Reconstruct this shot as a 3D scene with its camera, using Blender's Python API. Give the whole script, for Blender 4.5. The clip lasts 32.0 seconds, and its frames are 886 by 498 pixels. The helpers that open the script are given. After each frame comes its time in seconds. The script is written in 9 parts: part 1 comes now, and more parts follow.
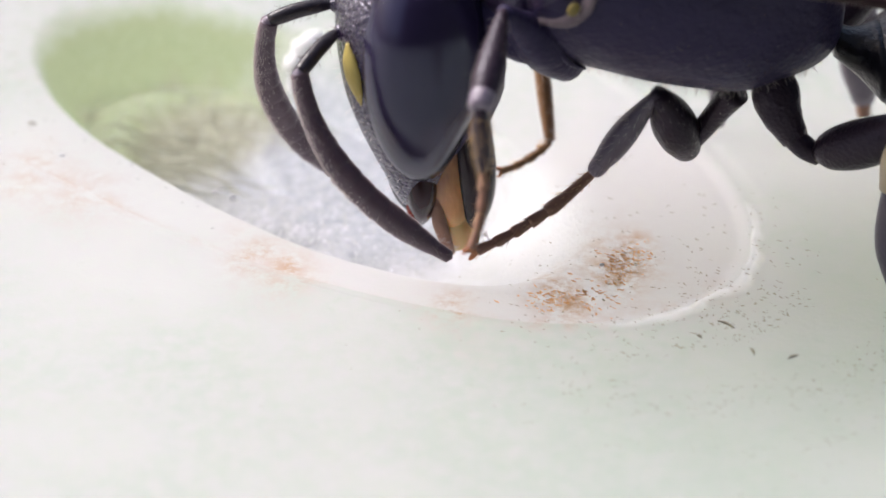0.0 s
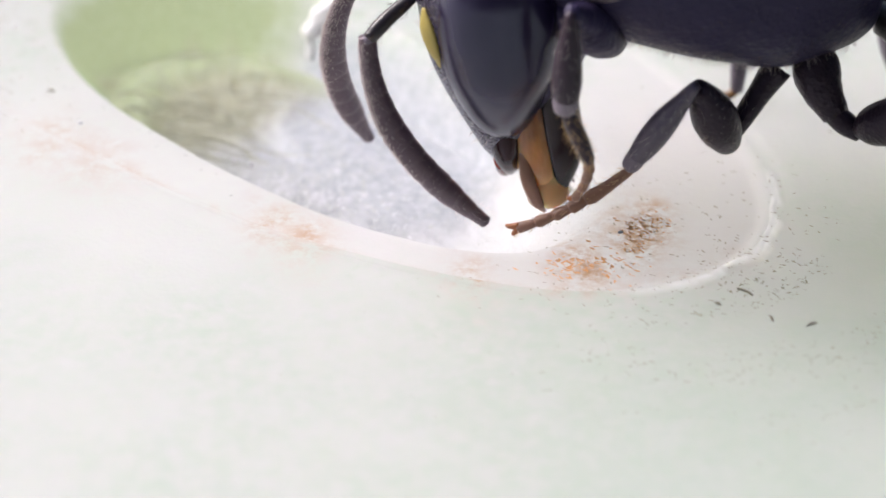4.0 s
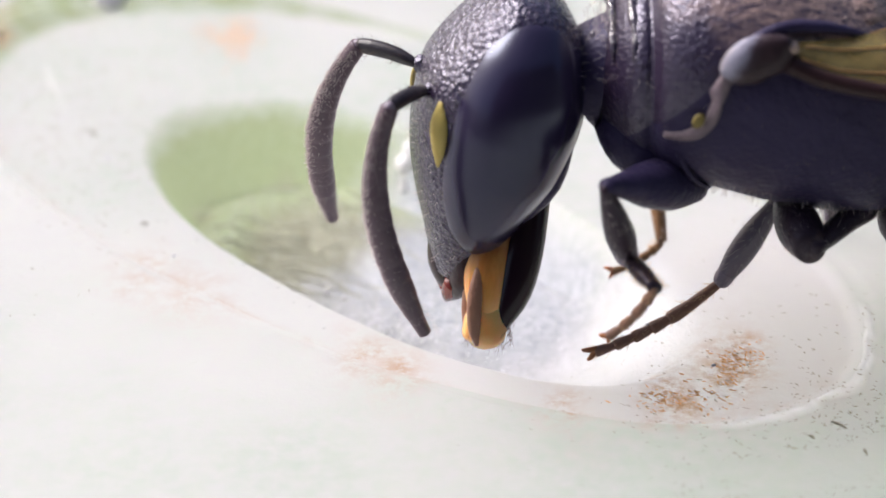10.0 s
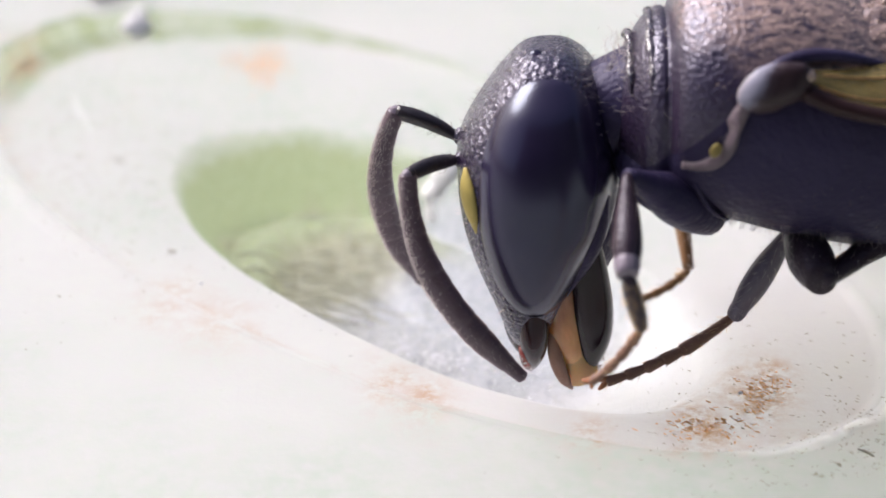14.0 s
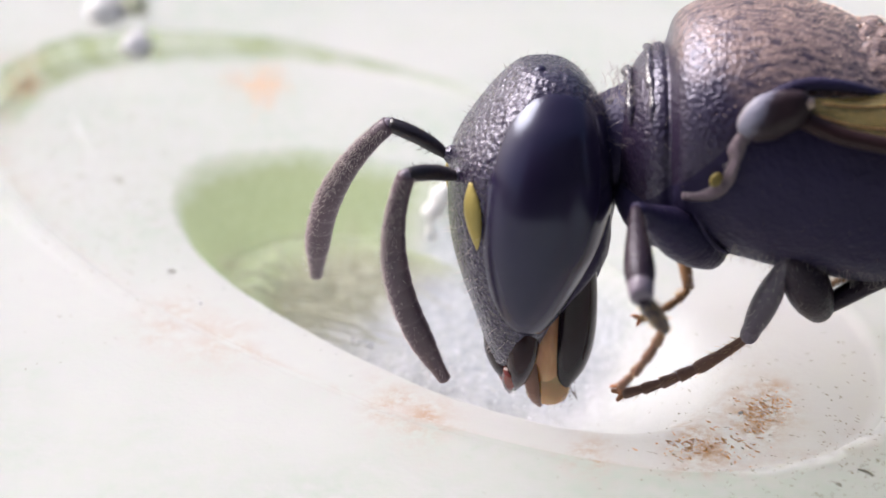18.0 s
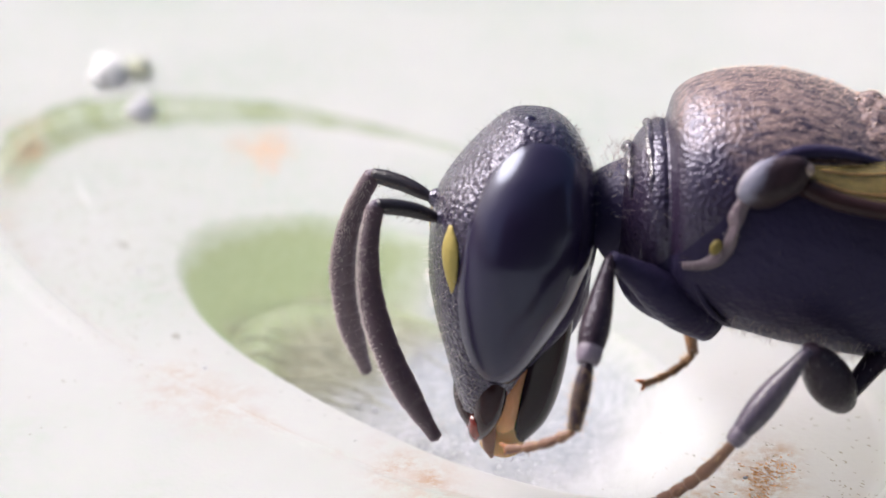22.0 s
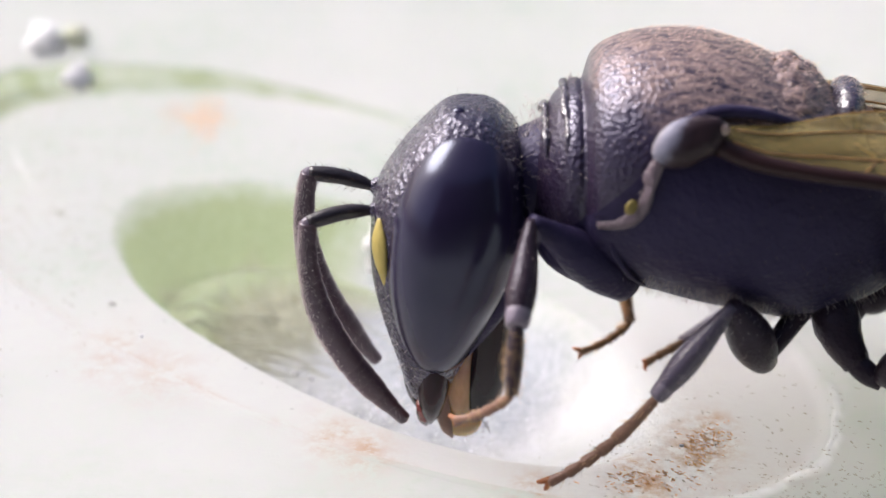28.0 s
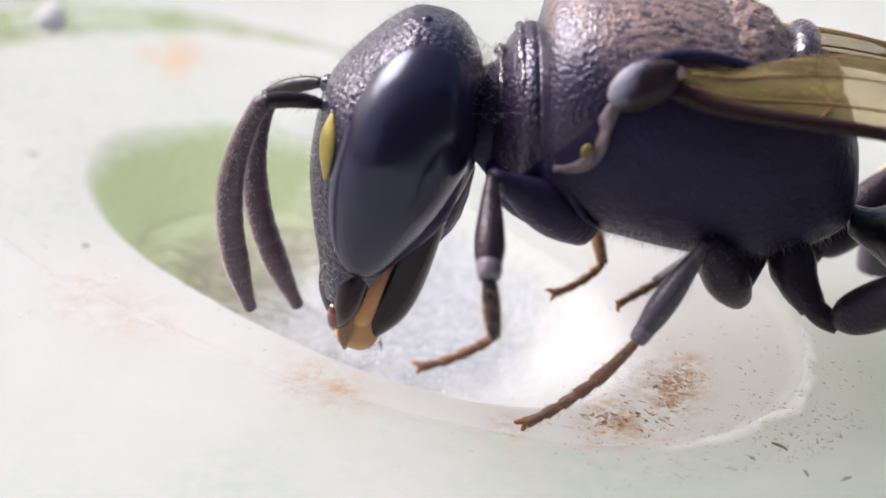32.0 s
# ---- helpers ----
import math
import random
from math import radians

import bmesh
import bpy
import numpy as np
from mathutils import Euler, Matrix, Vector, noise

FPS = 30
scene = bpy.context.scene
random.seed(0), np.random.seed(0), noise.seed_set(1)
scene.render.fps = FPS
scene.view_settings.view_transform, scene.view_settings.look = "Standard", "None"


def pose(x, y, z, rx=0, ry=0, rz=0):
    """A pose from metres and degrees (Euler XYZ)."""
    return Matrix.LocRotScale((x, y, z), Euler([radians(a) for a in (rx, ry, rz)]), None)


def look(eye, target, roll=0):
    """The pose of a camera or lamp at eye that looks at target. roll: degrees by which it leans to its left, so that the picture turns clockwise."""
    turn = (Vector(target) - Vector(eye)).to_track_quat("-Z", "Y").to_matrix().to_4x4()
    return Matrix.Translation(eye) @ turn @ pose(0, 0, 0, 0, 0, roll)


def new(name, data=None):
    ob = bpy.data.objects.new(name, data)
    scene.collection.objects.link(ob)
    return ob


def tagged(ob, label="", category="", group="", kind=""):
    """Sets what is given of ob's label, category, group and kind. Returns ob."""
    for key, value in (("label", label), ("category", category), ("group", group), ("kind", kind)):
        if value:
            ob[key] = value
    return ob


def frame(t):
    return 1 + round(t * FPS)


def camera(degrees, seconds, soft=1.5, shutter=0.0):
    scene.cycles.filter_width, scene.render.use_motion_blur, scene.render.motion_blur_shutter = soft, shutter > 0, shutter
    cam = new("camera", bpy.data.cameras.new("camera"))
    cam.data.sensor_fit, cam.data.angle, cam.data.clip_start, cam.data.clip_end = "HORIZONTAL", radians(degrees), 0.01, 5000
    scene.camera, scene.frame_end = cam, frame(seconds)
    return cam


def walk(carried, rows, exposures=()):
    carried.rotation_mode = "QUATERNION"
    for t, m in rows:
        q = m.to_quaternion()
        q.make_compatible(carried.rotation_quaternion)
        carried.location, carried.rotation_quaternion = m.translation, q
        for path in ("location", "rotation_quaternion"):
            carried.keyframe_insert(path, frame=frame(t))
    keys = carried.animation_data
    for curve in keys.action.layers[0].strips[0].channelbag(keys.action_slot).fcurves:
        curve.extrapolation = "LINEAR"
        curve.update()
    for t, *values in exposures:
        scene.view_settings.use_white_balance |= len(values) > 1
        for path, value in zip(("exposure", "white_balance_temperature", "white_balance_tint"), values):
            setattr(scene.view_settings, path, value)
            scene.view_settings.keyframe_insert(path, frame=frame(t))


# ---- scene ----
MM = 0.001  # lengths below are in millimetres unless said otherwise
cam = camera(12.5, 32.0, soft=1.6, shutter=0.4)
cam.data.dof.use_dof = True
cam.data.dof.focus_distance = 25.0 * MM
cam.data.dof.aperture_fstop = 270


def mm_pose(x, y, z, rx=0, ry=0, rz=0):
    return pose(x * MM, y * MM, z * MM, rx, ry, rz)


EYE = (0, -21.651, 12.5)
walk(cam, [
    (0, mm_pose(*EYE, 57.2354, -1.0074, -1.6515)),
    (0.5, mm_pose(*EYE, 57.2594, -1.0071, -1.6517)),
    (1, mm_pose(*EYE, 57.2849, -1.0321, -1.6936)),
    (1.5, mm_pose(*EYE, 57.3218, -1.0378, -1.7042)),
    (2, mm_pose(*EYE, 57.2855, -1.0512, -1.725)),
    (2.5, mm_pose(*EYE, 56.9677, -1.0491, -1.7108)),
    (4.5, mm_pose(*EYE, 56.7664, -0.8468, -1.3755)),
    (5, mm_pose(*EYE, 57.0595, -0.8564, -1.399)),
    (5.5, mm_pose(*EYE, 57.4112, -0.7377, -1.2135)),
    (6, mm_pose(*EYE, 57.8498, -0.6197, -1.0283)),
    (6.5, mm_pose(*EYE, 58.0456, -0.618, -1.0294)),
    (7, mm_pose(*EYE, 58.0315, -0.5424, -0.9032)),
    (7.5, mm_pose(*EYE, 58.0798, -0.5103, -0.8506)),
    (8, mm_pose(*EYE, 58.1403, -0.4408, -0.7356)),
    (8.5, mm_pose(*EYE, 58.3107, -0.3831, -0.6416)),
    (9, mm_pose(*EYE, 58.3966, -0.3388, -0.5684)),
    (9.5, mm_pose(*EYE, 58.4936, -0.2819, -0.4738)),
    (10, mm_pose(*EYE, 58.6401, -0.1813, -0.3056)),
    (10.5, mm_pose(*EYE, 58.5912, -0.1626, -0.2738)),
    (11, mm_pose(*EYE, 58.6399, -0.1376, -0.2319)),
    (11.5, mm_pose(*EYE, 58.6885, -0.0624, -0.1053)),
    (12, mm_pose(*EYE, 58.7989, -0.0623, -0.1054)),
    (12.5, mm_pose(*EYE, 59.0317, -0.0434, -0.0738)),
    (13, mm_pose(*EYE, 59.0557, -0.0248, -0.0421)),
    (13.5, mm_pose(*EYE, 58.8965, -0.0435, -0.0737)),
    (14, mm_pose(*EYE, 59.0316, 0.0122, 0.0207)),
    (14.5, mm_pose(*EYE, 59.1421, 0.0559, 0.0952)),
    (16.5, mm_pose(*EYE, 59.2517, 0.0558, 0.0953)),
    (17, mm_pose(*EYE, 59.3013, 0.0247, 0.0421)),
    (17.5, mm_pose(*EYE, 59.2277, 0, 0)),
    (18, mm_pose(*EYE, 59.3133, 0.0121, 0.0207)),
    (18.5, mm_pose(*EYE, 59.6567, 0.0676, 0.1162)),
    (19, mm_pose(*EYE, 59.7423, 0.043, 0.0741)),
    (19.5, mm_pose(*EYE, 60.024, 0.0244, 0.0423)),
    (20, mm_pose(*EYE, 60, 0, 0)),
    (20.5, mm_pose(*EYE, 60.0608, 0.012, 0.0208)),
    (21, mm_pose(*EYE, 60.1345, 0.0244, 0.0423)),
    (21.5, mm_pose(*EYE, 60.1713, 0.0184, 0.0319)),
    (22, mm_pose(*EYE, 60.2321, 0.0427, 0.0743)),
    (22.5, mm_pose(*EYE, 60.2449, 0.0367, 0.0638)),
    (23, mm_pose(*EYE, 60.3674, 0.0609, 0.1062)),
    (23.5, mm_pose(*EYE, 60.5267, 0.0667, 0.1168)),
    (24, mm_pose(*EYE, 60.6491, 0.0606, 0.1064)),
    (24.5, mm_pose(*EYE, 60.4162, -0.0489, -0.0854)),
    (26.5, mm_pose(*EYE, 60.0985, -0.2386, -0.414)),
    (27, mm_pose(*EYE, 59.9882, -0.2574, -0.4457)),
    (27.5, mm_pose(*EYE, 59.9033, -0.3438, -0.5944)),
    (28, mm_pose(*EYE, 59.7816, -0.4059, -0.6999)),
    (28.5, mm_pose(*EYE, 59.6353, -0.4808, -0.8267)),
    (29, mm_pose(*EYE, 59.5385, -0.5307, -0.9106)),
    (29.5, mm_pose(*EYE, 59.4044, -0.5995, -1.026)),
    (30, mm_pose(*EYE, 59.2573, -0.6073, -1.0363)),
    (30.5, mm_pose(*EYE, 59.185, -0.6387, -1.0883)),
    (31, mm_pose(*EYE, 59.0615, -0.6212, -1.0559)),
    (31.5, mm_pose(*EYE, 58.9887, -0.6219, -1.0555)),
    (32, mm_pose(*EYE, 58.9515, -0.6035, -1.0236)),
])

# ---- light: bright hazy sky, a broad veiled sun from the side that the bee faces ----
SUN_ELEVATION, SUN_TURN = 42, -57
world = bpy.data.worlds.new("sky")
scene.world = world
world.use_nodes = True
wn = world.node_tree
sky = wn.nodes.new("ShaderNodeTexSky")
sky.sky_type, sky.sun_disc = "NISHITA", False
sky.sun_elevation, sky.sun_rotation = radians(SUN_ELEVATION), radians(SUN_TURN)
sky.air_density, sky.dust_density, sky.ozone_density = 0.8, 5.0, 1.0
wn.links.new(sky.outputs[0], wn.nodes["Background"].inputs[0])
wn.nodes["Background"].inputs[1].default_value = 0.115
sun_data = bpy.data.lights.new("sun", "SUN")
sun_data.energy, sun_data.angle, sun_data.color = 3.0, radians(34), (1.0, 0.965, 0.995)
sun = new("sun", sun_data)
a, b = radians(SUN_TURN), radians(SUN_ELEVATION)
sun.matrix_world = look((0.1 * math.sin(a) * math.cos(b), 0.1 * math.cos(a) * math.cos(b), 0.1 * math.sin(b)), (0, 0, 0))
scene.view_settings.exposure = 0.55


# ---- materials ----
class Nodes:
    """A small builder for procedural materials; texture coordinates are in millimetres."""

    def __init__(self, name, color=(0.5, 0.5, 0.5), rough=0.5):
        self.mat = bpy.data.materials.new(name)
        self.mat.use_nodes = True
        self.nt = self.mat.node_tree
        self.bsdf = self.nt.nodes["Principled BSDF"]
        self.bsdf.inputs["Base Color"].default_value = (*color, 1)
        self.bsdf.inputs["Roughness"].default_value = rough
        tc = self.nt.nodes.new("ShaderNodeTexCoord")
        mp = self.nt.nodes.new("ShaderNodeMapping")
        mp.inputs["Scale"].default_value = (1000, 1000, 1000)
        self.nt.links.new(tc.outputs["Object"], mp.inputs[0])
        self.co = mp.outputs[0]

    def put(self, key, value):
        s = self.bsdf.inputs[key]
        if hasattr(value, "is_output"):
            self.nt.links.new(value, s)
        else:
            s.default_value = value
        return self

    def stretch(self, sx, sy, sz):
        m = self.nt.nodes.new("ShaderNodeMapping")
        m.inputs["Scale"].default_value = (sx, sy, sz)
        self.nt.links.new(self.co, m.inputs[0])
        return m.outputs[0]

    def noise(self, scale, detail=4, rough=0.55, co=None):
        n = self.nt.nodes.new("ShaderNodeTexNoise")
        n.inputs["Scale"].default_value, n.inputs["Detail"].default_value = scale, detail
        n.inputs["Roughness"].default_value = rough
        self.nt.links.new(co or self.co, n.inputs["Vector"])
        return n.outputs["Fac"]

    def cells(self, scale, feature="F1", co=None):
        n = self.nt.nodes.new("ShaderNodeTexVoronoi")
        n.feature = feature
        n.inputs["Scale"].default_value = scale
        self.nt.links.new(co or self.co, n.inputs["Vector"])
        return n.outputs["Distance"]

    def ramp(self, fac, stops):
        r = self.nt.nodes.new("ShaderNodeValToRGB")
        el = r.color_ramp.elements
        while len(el) < len(stops):
            el.new(0.5)
        for e, (p, c) in zip(el, stops):
            e.position, e.color = p, (*c, 1) if len(c) == 3 else c
        self.nt.links.new(fac, r.inputs[0])
        return r.outputs[0]

    def mix(self, fac, c1, c2, blend="MIX"):
        m = self.nt.nodes.new("ShaderNodeMix")
        m.data_type, m.blend_type = "RGBA", blend
        for s, v in ((m.inputs[0], fac), (m.inputs[6], c1), (m.inputs[7], c2)):
            if hasattr(v, "is_output"):
                self.nt.links.new(v, s)
            else:
                s.default_value = v if isinstance(v, float) else (*v, 1)
        return m.outputs[2]

    def math(self, op, v1, v2=0.0):
        m = self.nt.nodes.new("ShaderNodeMath")
        m.operation = op
        for s, v in zip(m.inputs, (v1, v2)):
            if hasattr(v, "is_output"):
                self.nt.links.new(v, s)
            else:
                s.default_value = v
        return m.outputs[0]

    def attribute(self, name):
        n = self.nt.nodes.new("ShaderNodeAttribute")
        n.attribute_name = name
        return n.outputs["Fac"]

    def bump(self, height, depth, strength=1.0, under=None):
        """Relief of the given depth in millimetres."""
        n = self.nt.nodes.new("ShaderNodeBump")
        n.inputs["Strength"].default_value, n.inputs["Distance"].default_value = strength, depth * MM
        self.nt.links.new(height, n.inputs["Height"])
        if under is not None:
            self.nt.links.new(under, n.inputs["Normal"])
        self.nt.links.new(n.outputs[0], self.bsdf.inputs["Normal"])
        return n.outputs[0]


def cuticle(name, color, rough, pit=16.0, depth=0.012, sheen=0.0, tint=(0.5, 0.4, 0.35), coat=0.0, gloss=0.38, violet=0.0, swell=0.0, lit_down=None):
    """Insect cuticle: a dark shell with fine pits, worn gloss and short down."""
    n = Nodes(name, color, rough)
    big, small = n.noise(2.5, 3), n.noise(40, 3)
    n.put("Base Color", n.mix(big, [c * 0.75 for c in color], [min(1, c * 1.35) for c in color]))
    n.put("Roughness", n.math("ADD", n.math("MULTIPLY", small, 0.22), rough - 0.1))
    pits = n.cells(pit)
    if lit_down:
        # brown down of the upper hind part, with sunlit warmth painted on its knobs
        sep = n.nt.nodes.new("ShaderNodeSeparateXYZ")
        n.nt.links.new(n.co, sep.inputs[0])
        high = n.math("ADD", sep.outputs[2], n.math("MULTIPLY", sep.outputs[0], 0.3))
        high = n.math("ADD", high, n.math("MULTIPLY", n.math("SUBTRACT", n.noise(3, 3), 0.5), 0.35))
        tips = n.math("MULTIPLY", n.ramp(high, [(0.70, (0, 0, 0)), (0.98, (1, 1, 1))]), n.ramp(n.noise(pit * 0.6, 4, 0.65, n.stretch(0.45, 1.3, 1.3)), [(0.36, (0, 0, 0)), (0.62, (1, 1, 1))]))
        n.put("Base Color", n.mix(tips, color, lit_down))
    wrinkle = n.noise(pit * 1.1, 3, 0.6, n.stretch(0.8, 1.3, 1.3))
    first = n.bump(small, depth * 0.5, 0.6)
    second = n.bump(wrinkle, depth * 0.9, 0.5, first)
    third = n.bump(pits, depth, 0.7, second)
    if swell:
        third = n.bump(n.noise(5, 3, 0.6), swell, 0.8, third)
    n.nt.links.new(third, n.bsdf.inputs["Coat Normal"])
    n.put("Specular IOR Level", gloss)
    n.put("Specular Tint", (1 - 0.28 * violet, 1 - 0.31 * violet, 1, 1)).put("Coat Tint", (1, 1, 1, 1))
    n.put("Sheen Weight", sheen).put("Sheen Tint", (*tint, 1)).put("Sheen Roughness", 0.4)
    n.put("Coat Weight", coat).put("Coat Roughness", 0.2)
    return n.mat


M_HEAD = cuticle("black_pitted_cuticle", (0.021, 0.013, 0.032), 0.26, 26, 0.018, 0.0, coat=0.55, gloss=0.75, violet=0.8)
M_THORAX = cuticle("black_downy_cuticle", (0.021, 0.012, 0.031), 0.3, 34, 0.009, 0.0, (0.6, 0.44, 0.38), coat=0.3, gloss=0.75, violet=0.8, lit_down=(0.36, 0.25, 0.215))
M_SIDE = cuticle("dull_black_cuticle", (0.027, 0.021, 0.052), 0.42, 26, 0.005, 0.0, gloss=0.2, violet=0.8, swell=0.03)
M_ABDOMEN = cuticle("smooth_black_cuticle", (0.014, 0.011, 0.016), 0.3, 22, 0.006, 0.05)
M_LEG = cuticle("brown_black_leg", (0.026, 0.015, 0.023), 0.34, 40, 0.006, 0.02, (0.5, 0.42, 0.42), gloss=0.34, violet=0.5)
M_SHIN = cuticle("grey_brown_leg", (0.092, 0.072, 0.105), 0.36, 40, 0.003, 0.15, (0.6, 0.55, 0.58), gloss=0.6)
M_FOOT = cuticle("amber_brown_foot", (0.24, 0.125, 0.085), 0.35, 30, 0.006, 0.15, (0.7, 0.5, 0.35))
M_FARLEG = cuticle("amber_leg", (0.2, 0.105, 0.05), 0.38, 30, 0.006, 0.2, (0.7, 0.55, 0.4))
M_CLAW = cuticle("orange_claw", (0.36, 0.13, 0.05), 0.35, 30, 0.004)
M_SCAPE = cuticle("black_scape", (0.016, 0.011, 0.018), 0.38, 36, 0.003, 0.15, gloss=0.6)
M_FLAGELLUM = cuticle("brown_velvet_antenna", (0.062, 0.03, 0.042), 0.46, 46, 0.002, 0.6, (0.95, 0.76, 0.8), gloss=0.9, violet=0.3)
M_JOINT = cuticle("pale_joint_membrane", (0.17, 0.14, 0.18), 0.35, 24, 0.006, 0.2)
M_MANDIBLE = cuticle("black_mandible", (0.022, 0.008, 0.008), 0.2, 12, 0.003, gloss=0.3, violet=0.5)
M_REDTIP = cuticle("red_mandible_tip", (0.16, 0.022, 0.016), 0.22, 20, 0.004, coat=0.4)
M_GALEA = cuticle("brown_mouth_blade", (0.014, 0.007, 0.012), 0.14, 14, 0.001, gloss=0.28)
M_AMBER = cuticle("amber_mouthpart", (0.42, 0.165, 0.05), 0.3, 14, 0.008, coat=0.3)
M_TONGUE = cuticle("honey_tongue", (0.86, 0.47, 0.16), 0.2, 26, 0.001, coat=0.6)
M_YELLOW = cuticle("yellow_mark", (0.464, 0.36, 0.104), 0.45, 30, 0.004)
M_LOBE = cuticle("olive_yellow_lobe", (0.2, 0.15, 0.04), 0.5, 30, 0.004)
M_LOBEEDGE = cuticle("pale_lobe_rim", (0.135, 0.1, 0.12), 0.42, 30, 0.008, 0.2, gloss=0.35)
M_RIDGE = cuticle("glossy_collar_ridge", (0.04, 0.028, 0.05), 0.26, 34, 0.006, 0.05, coat=0.6, gloss=0.8)
M_KNEE = cuticle("cream_knee", (0.62, 0.5, 0.34), 0.4, 30, 0.004)
M_KNOB = cuticle("pale_worn_knob", (0.3, 0.21, 0.18), 0.25, 20, 0.004, 0.1, coat=0.8)
M_HAIR = cuticle("pale_hair", (0.55, 0.48, 0.46), 0.5, 24, 0.002)
M_DOWN = cuticle("brown_down", (0.7, 0.52, 0.44), 0.5, 24, 0.002)
M_GOLDHAIR = cuticle("golden_hair", (0.62, 0.4, 0.2), 0.45, 24, 0.002)
M_DARKHAIR = cuticle("brown_hair", (0.12, 0.07, 0.05), 0.5, 24, 0.002)
for m, w in ((M_TONGUE, 0.2), (M_AMBER, 0.1)):
    m.node_tree.nodes["Principled BSDF"].inputs["Transmission Weight"].default_value = w
    m.node_tree.nodes["Principled BSDF"].inputs["Subsurface Weight"].default_value = 0.6
    m.node_tree.nodes["Principled BSDF"].inputs["Subsurface Scale"].default_value = 0.15 * MM


def eye_material():
    n = Nodes("compound_eye", (0.010, 0.009, 0.022), 0.26)
    facets = n.cells(110, "F1")
    n.bump(facets, 0.0008, 0.3)
    n.put("Base Color", n.mix(n.noise(3, 2), (0.017, 0.012, 0.034), (0.023, 0.017, 0.045)))
    n.put("Roughness", n.math("ADD", n.math("MULTIPLY", n.noise(30, 2), 0.05), 0.19))
    n.put("Specular IOR Level", 0.58).put("Specular Tint", (0.74, 0.8, 1.0, 1))
    return n.mat


def wing_material():
    n = Nodes("smoky_wing", (0.34, 0.2, 0.05), 0.22)
    n.put("Base Color", n.mix(n.ramp(n.noise(9, 4, 0.6, n.stretch(0.18, 1, 1)), [(0.35, (0, 0, 0)), (0.65, (1, 1, 1))]), (0.15, 0.11, 0.03), (0.46, 0.37, 0.15)))
    n.put("Transmission Weight", 0.0)
    n.bump(n.noise(14, 3, co=n.stretch(0.25, 1, 1)), 0.02, 0.5)
    clear = n.nt.nodes.new("ShaderNodeBsdfTransparent")
    clear.inputs[0].default_value = (0.97, 0.91, 0.82, 1)
    m = n.nt.nodes.new("ShaderNodeMixShader")
    m.inputs[0].default_value = 0.34
    n.nt.links.new(clear.outputs[0], m.inputs[1])
    n.nt.links.new(n.bsdf.outputs[0], m.inputs[2])
    n.nt.links.new(m.outputs[0], n.nt.nodes["Material Output"].inputs[0])
    return n.mat


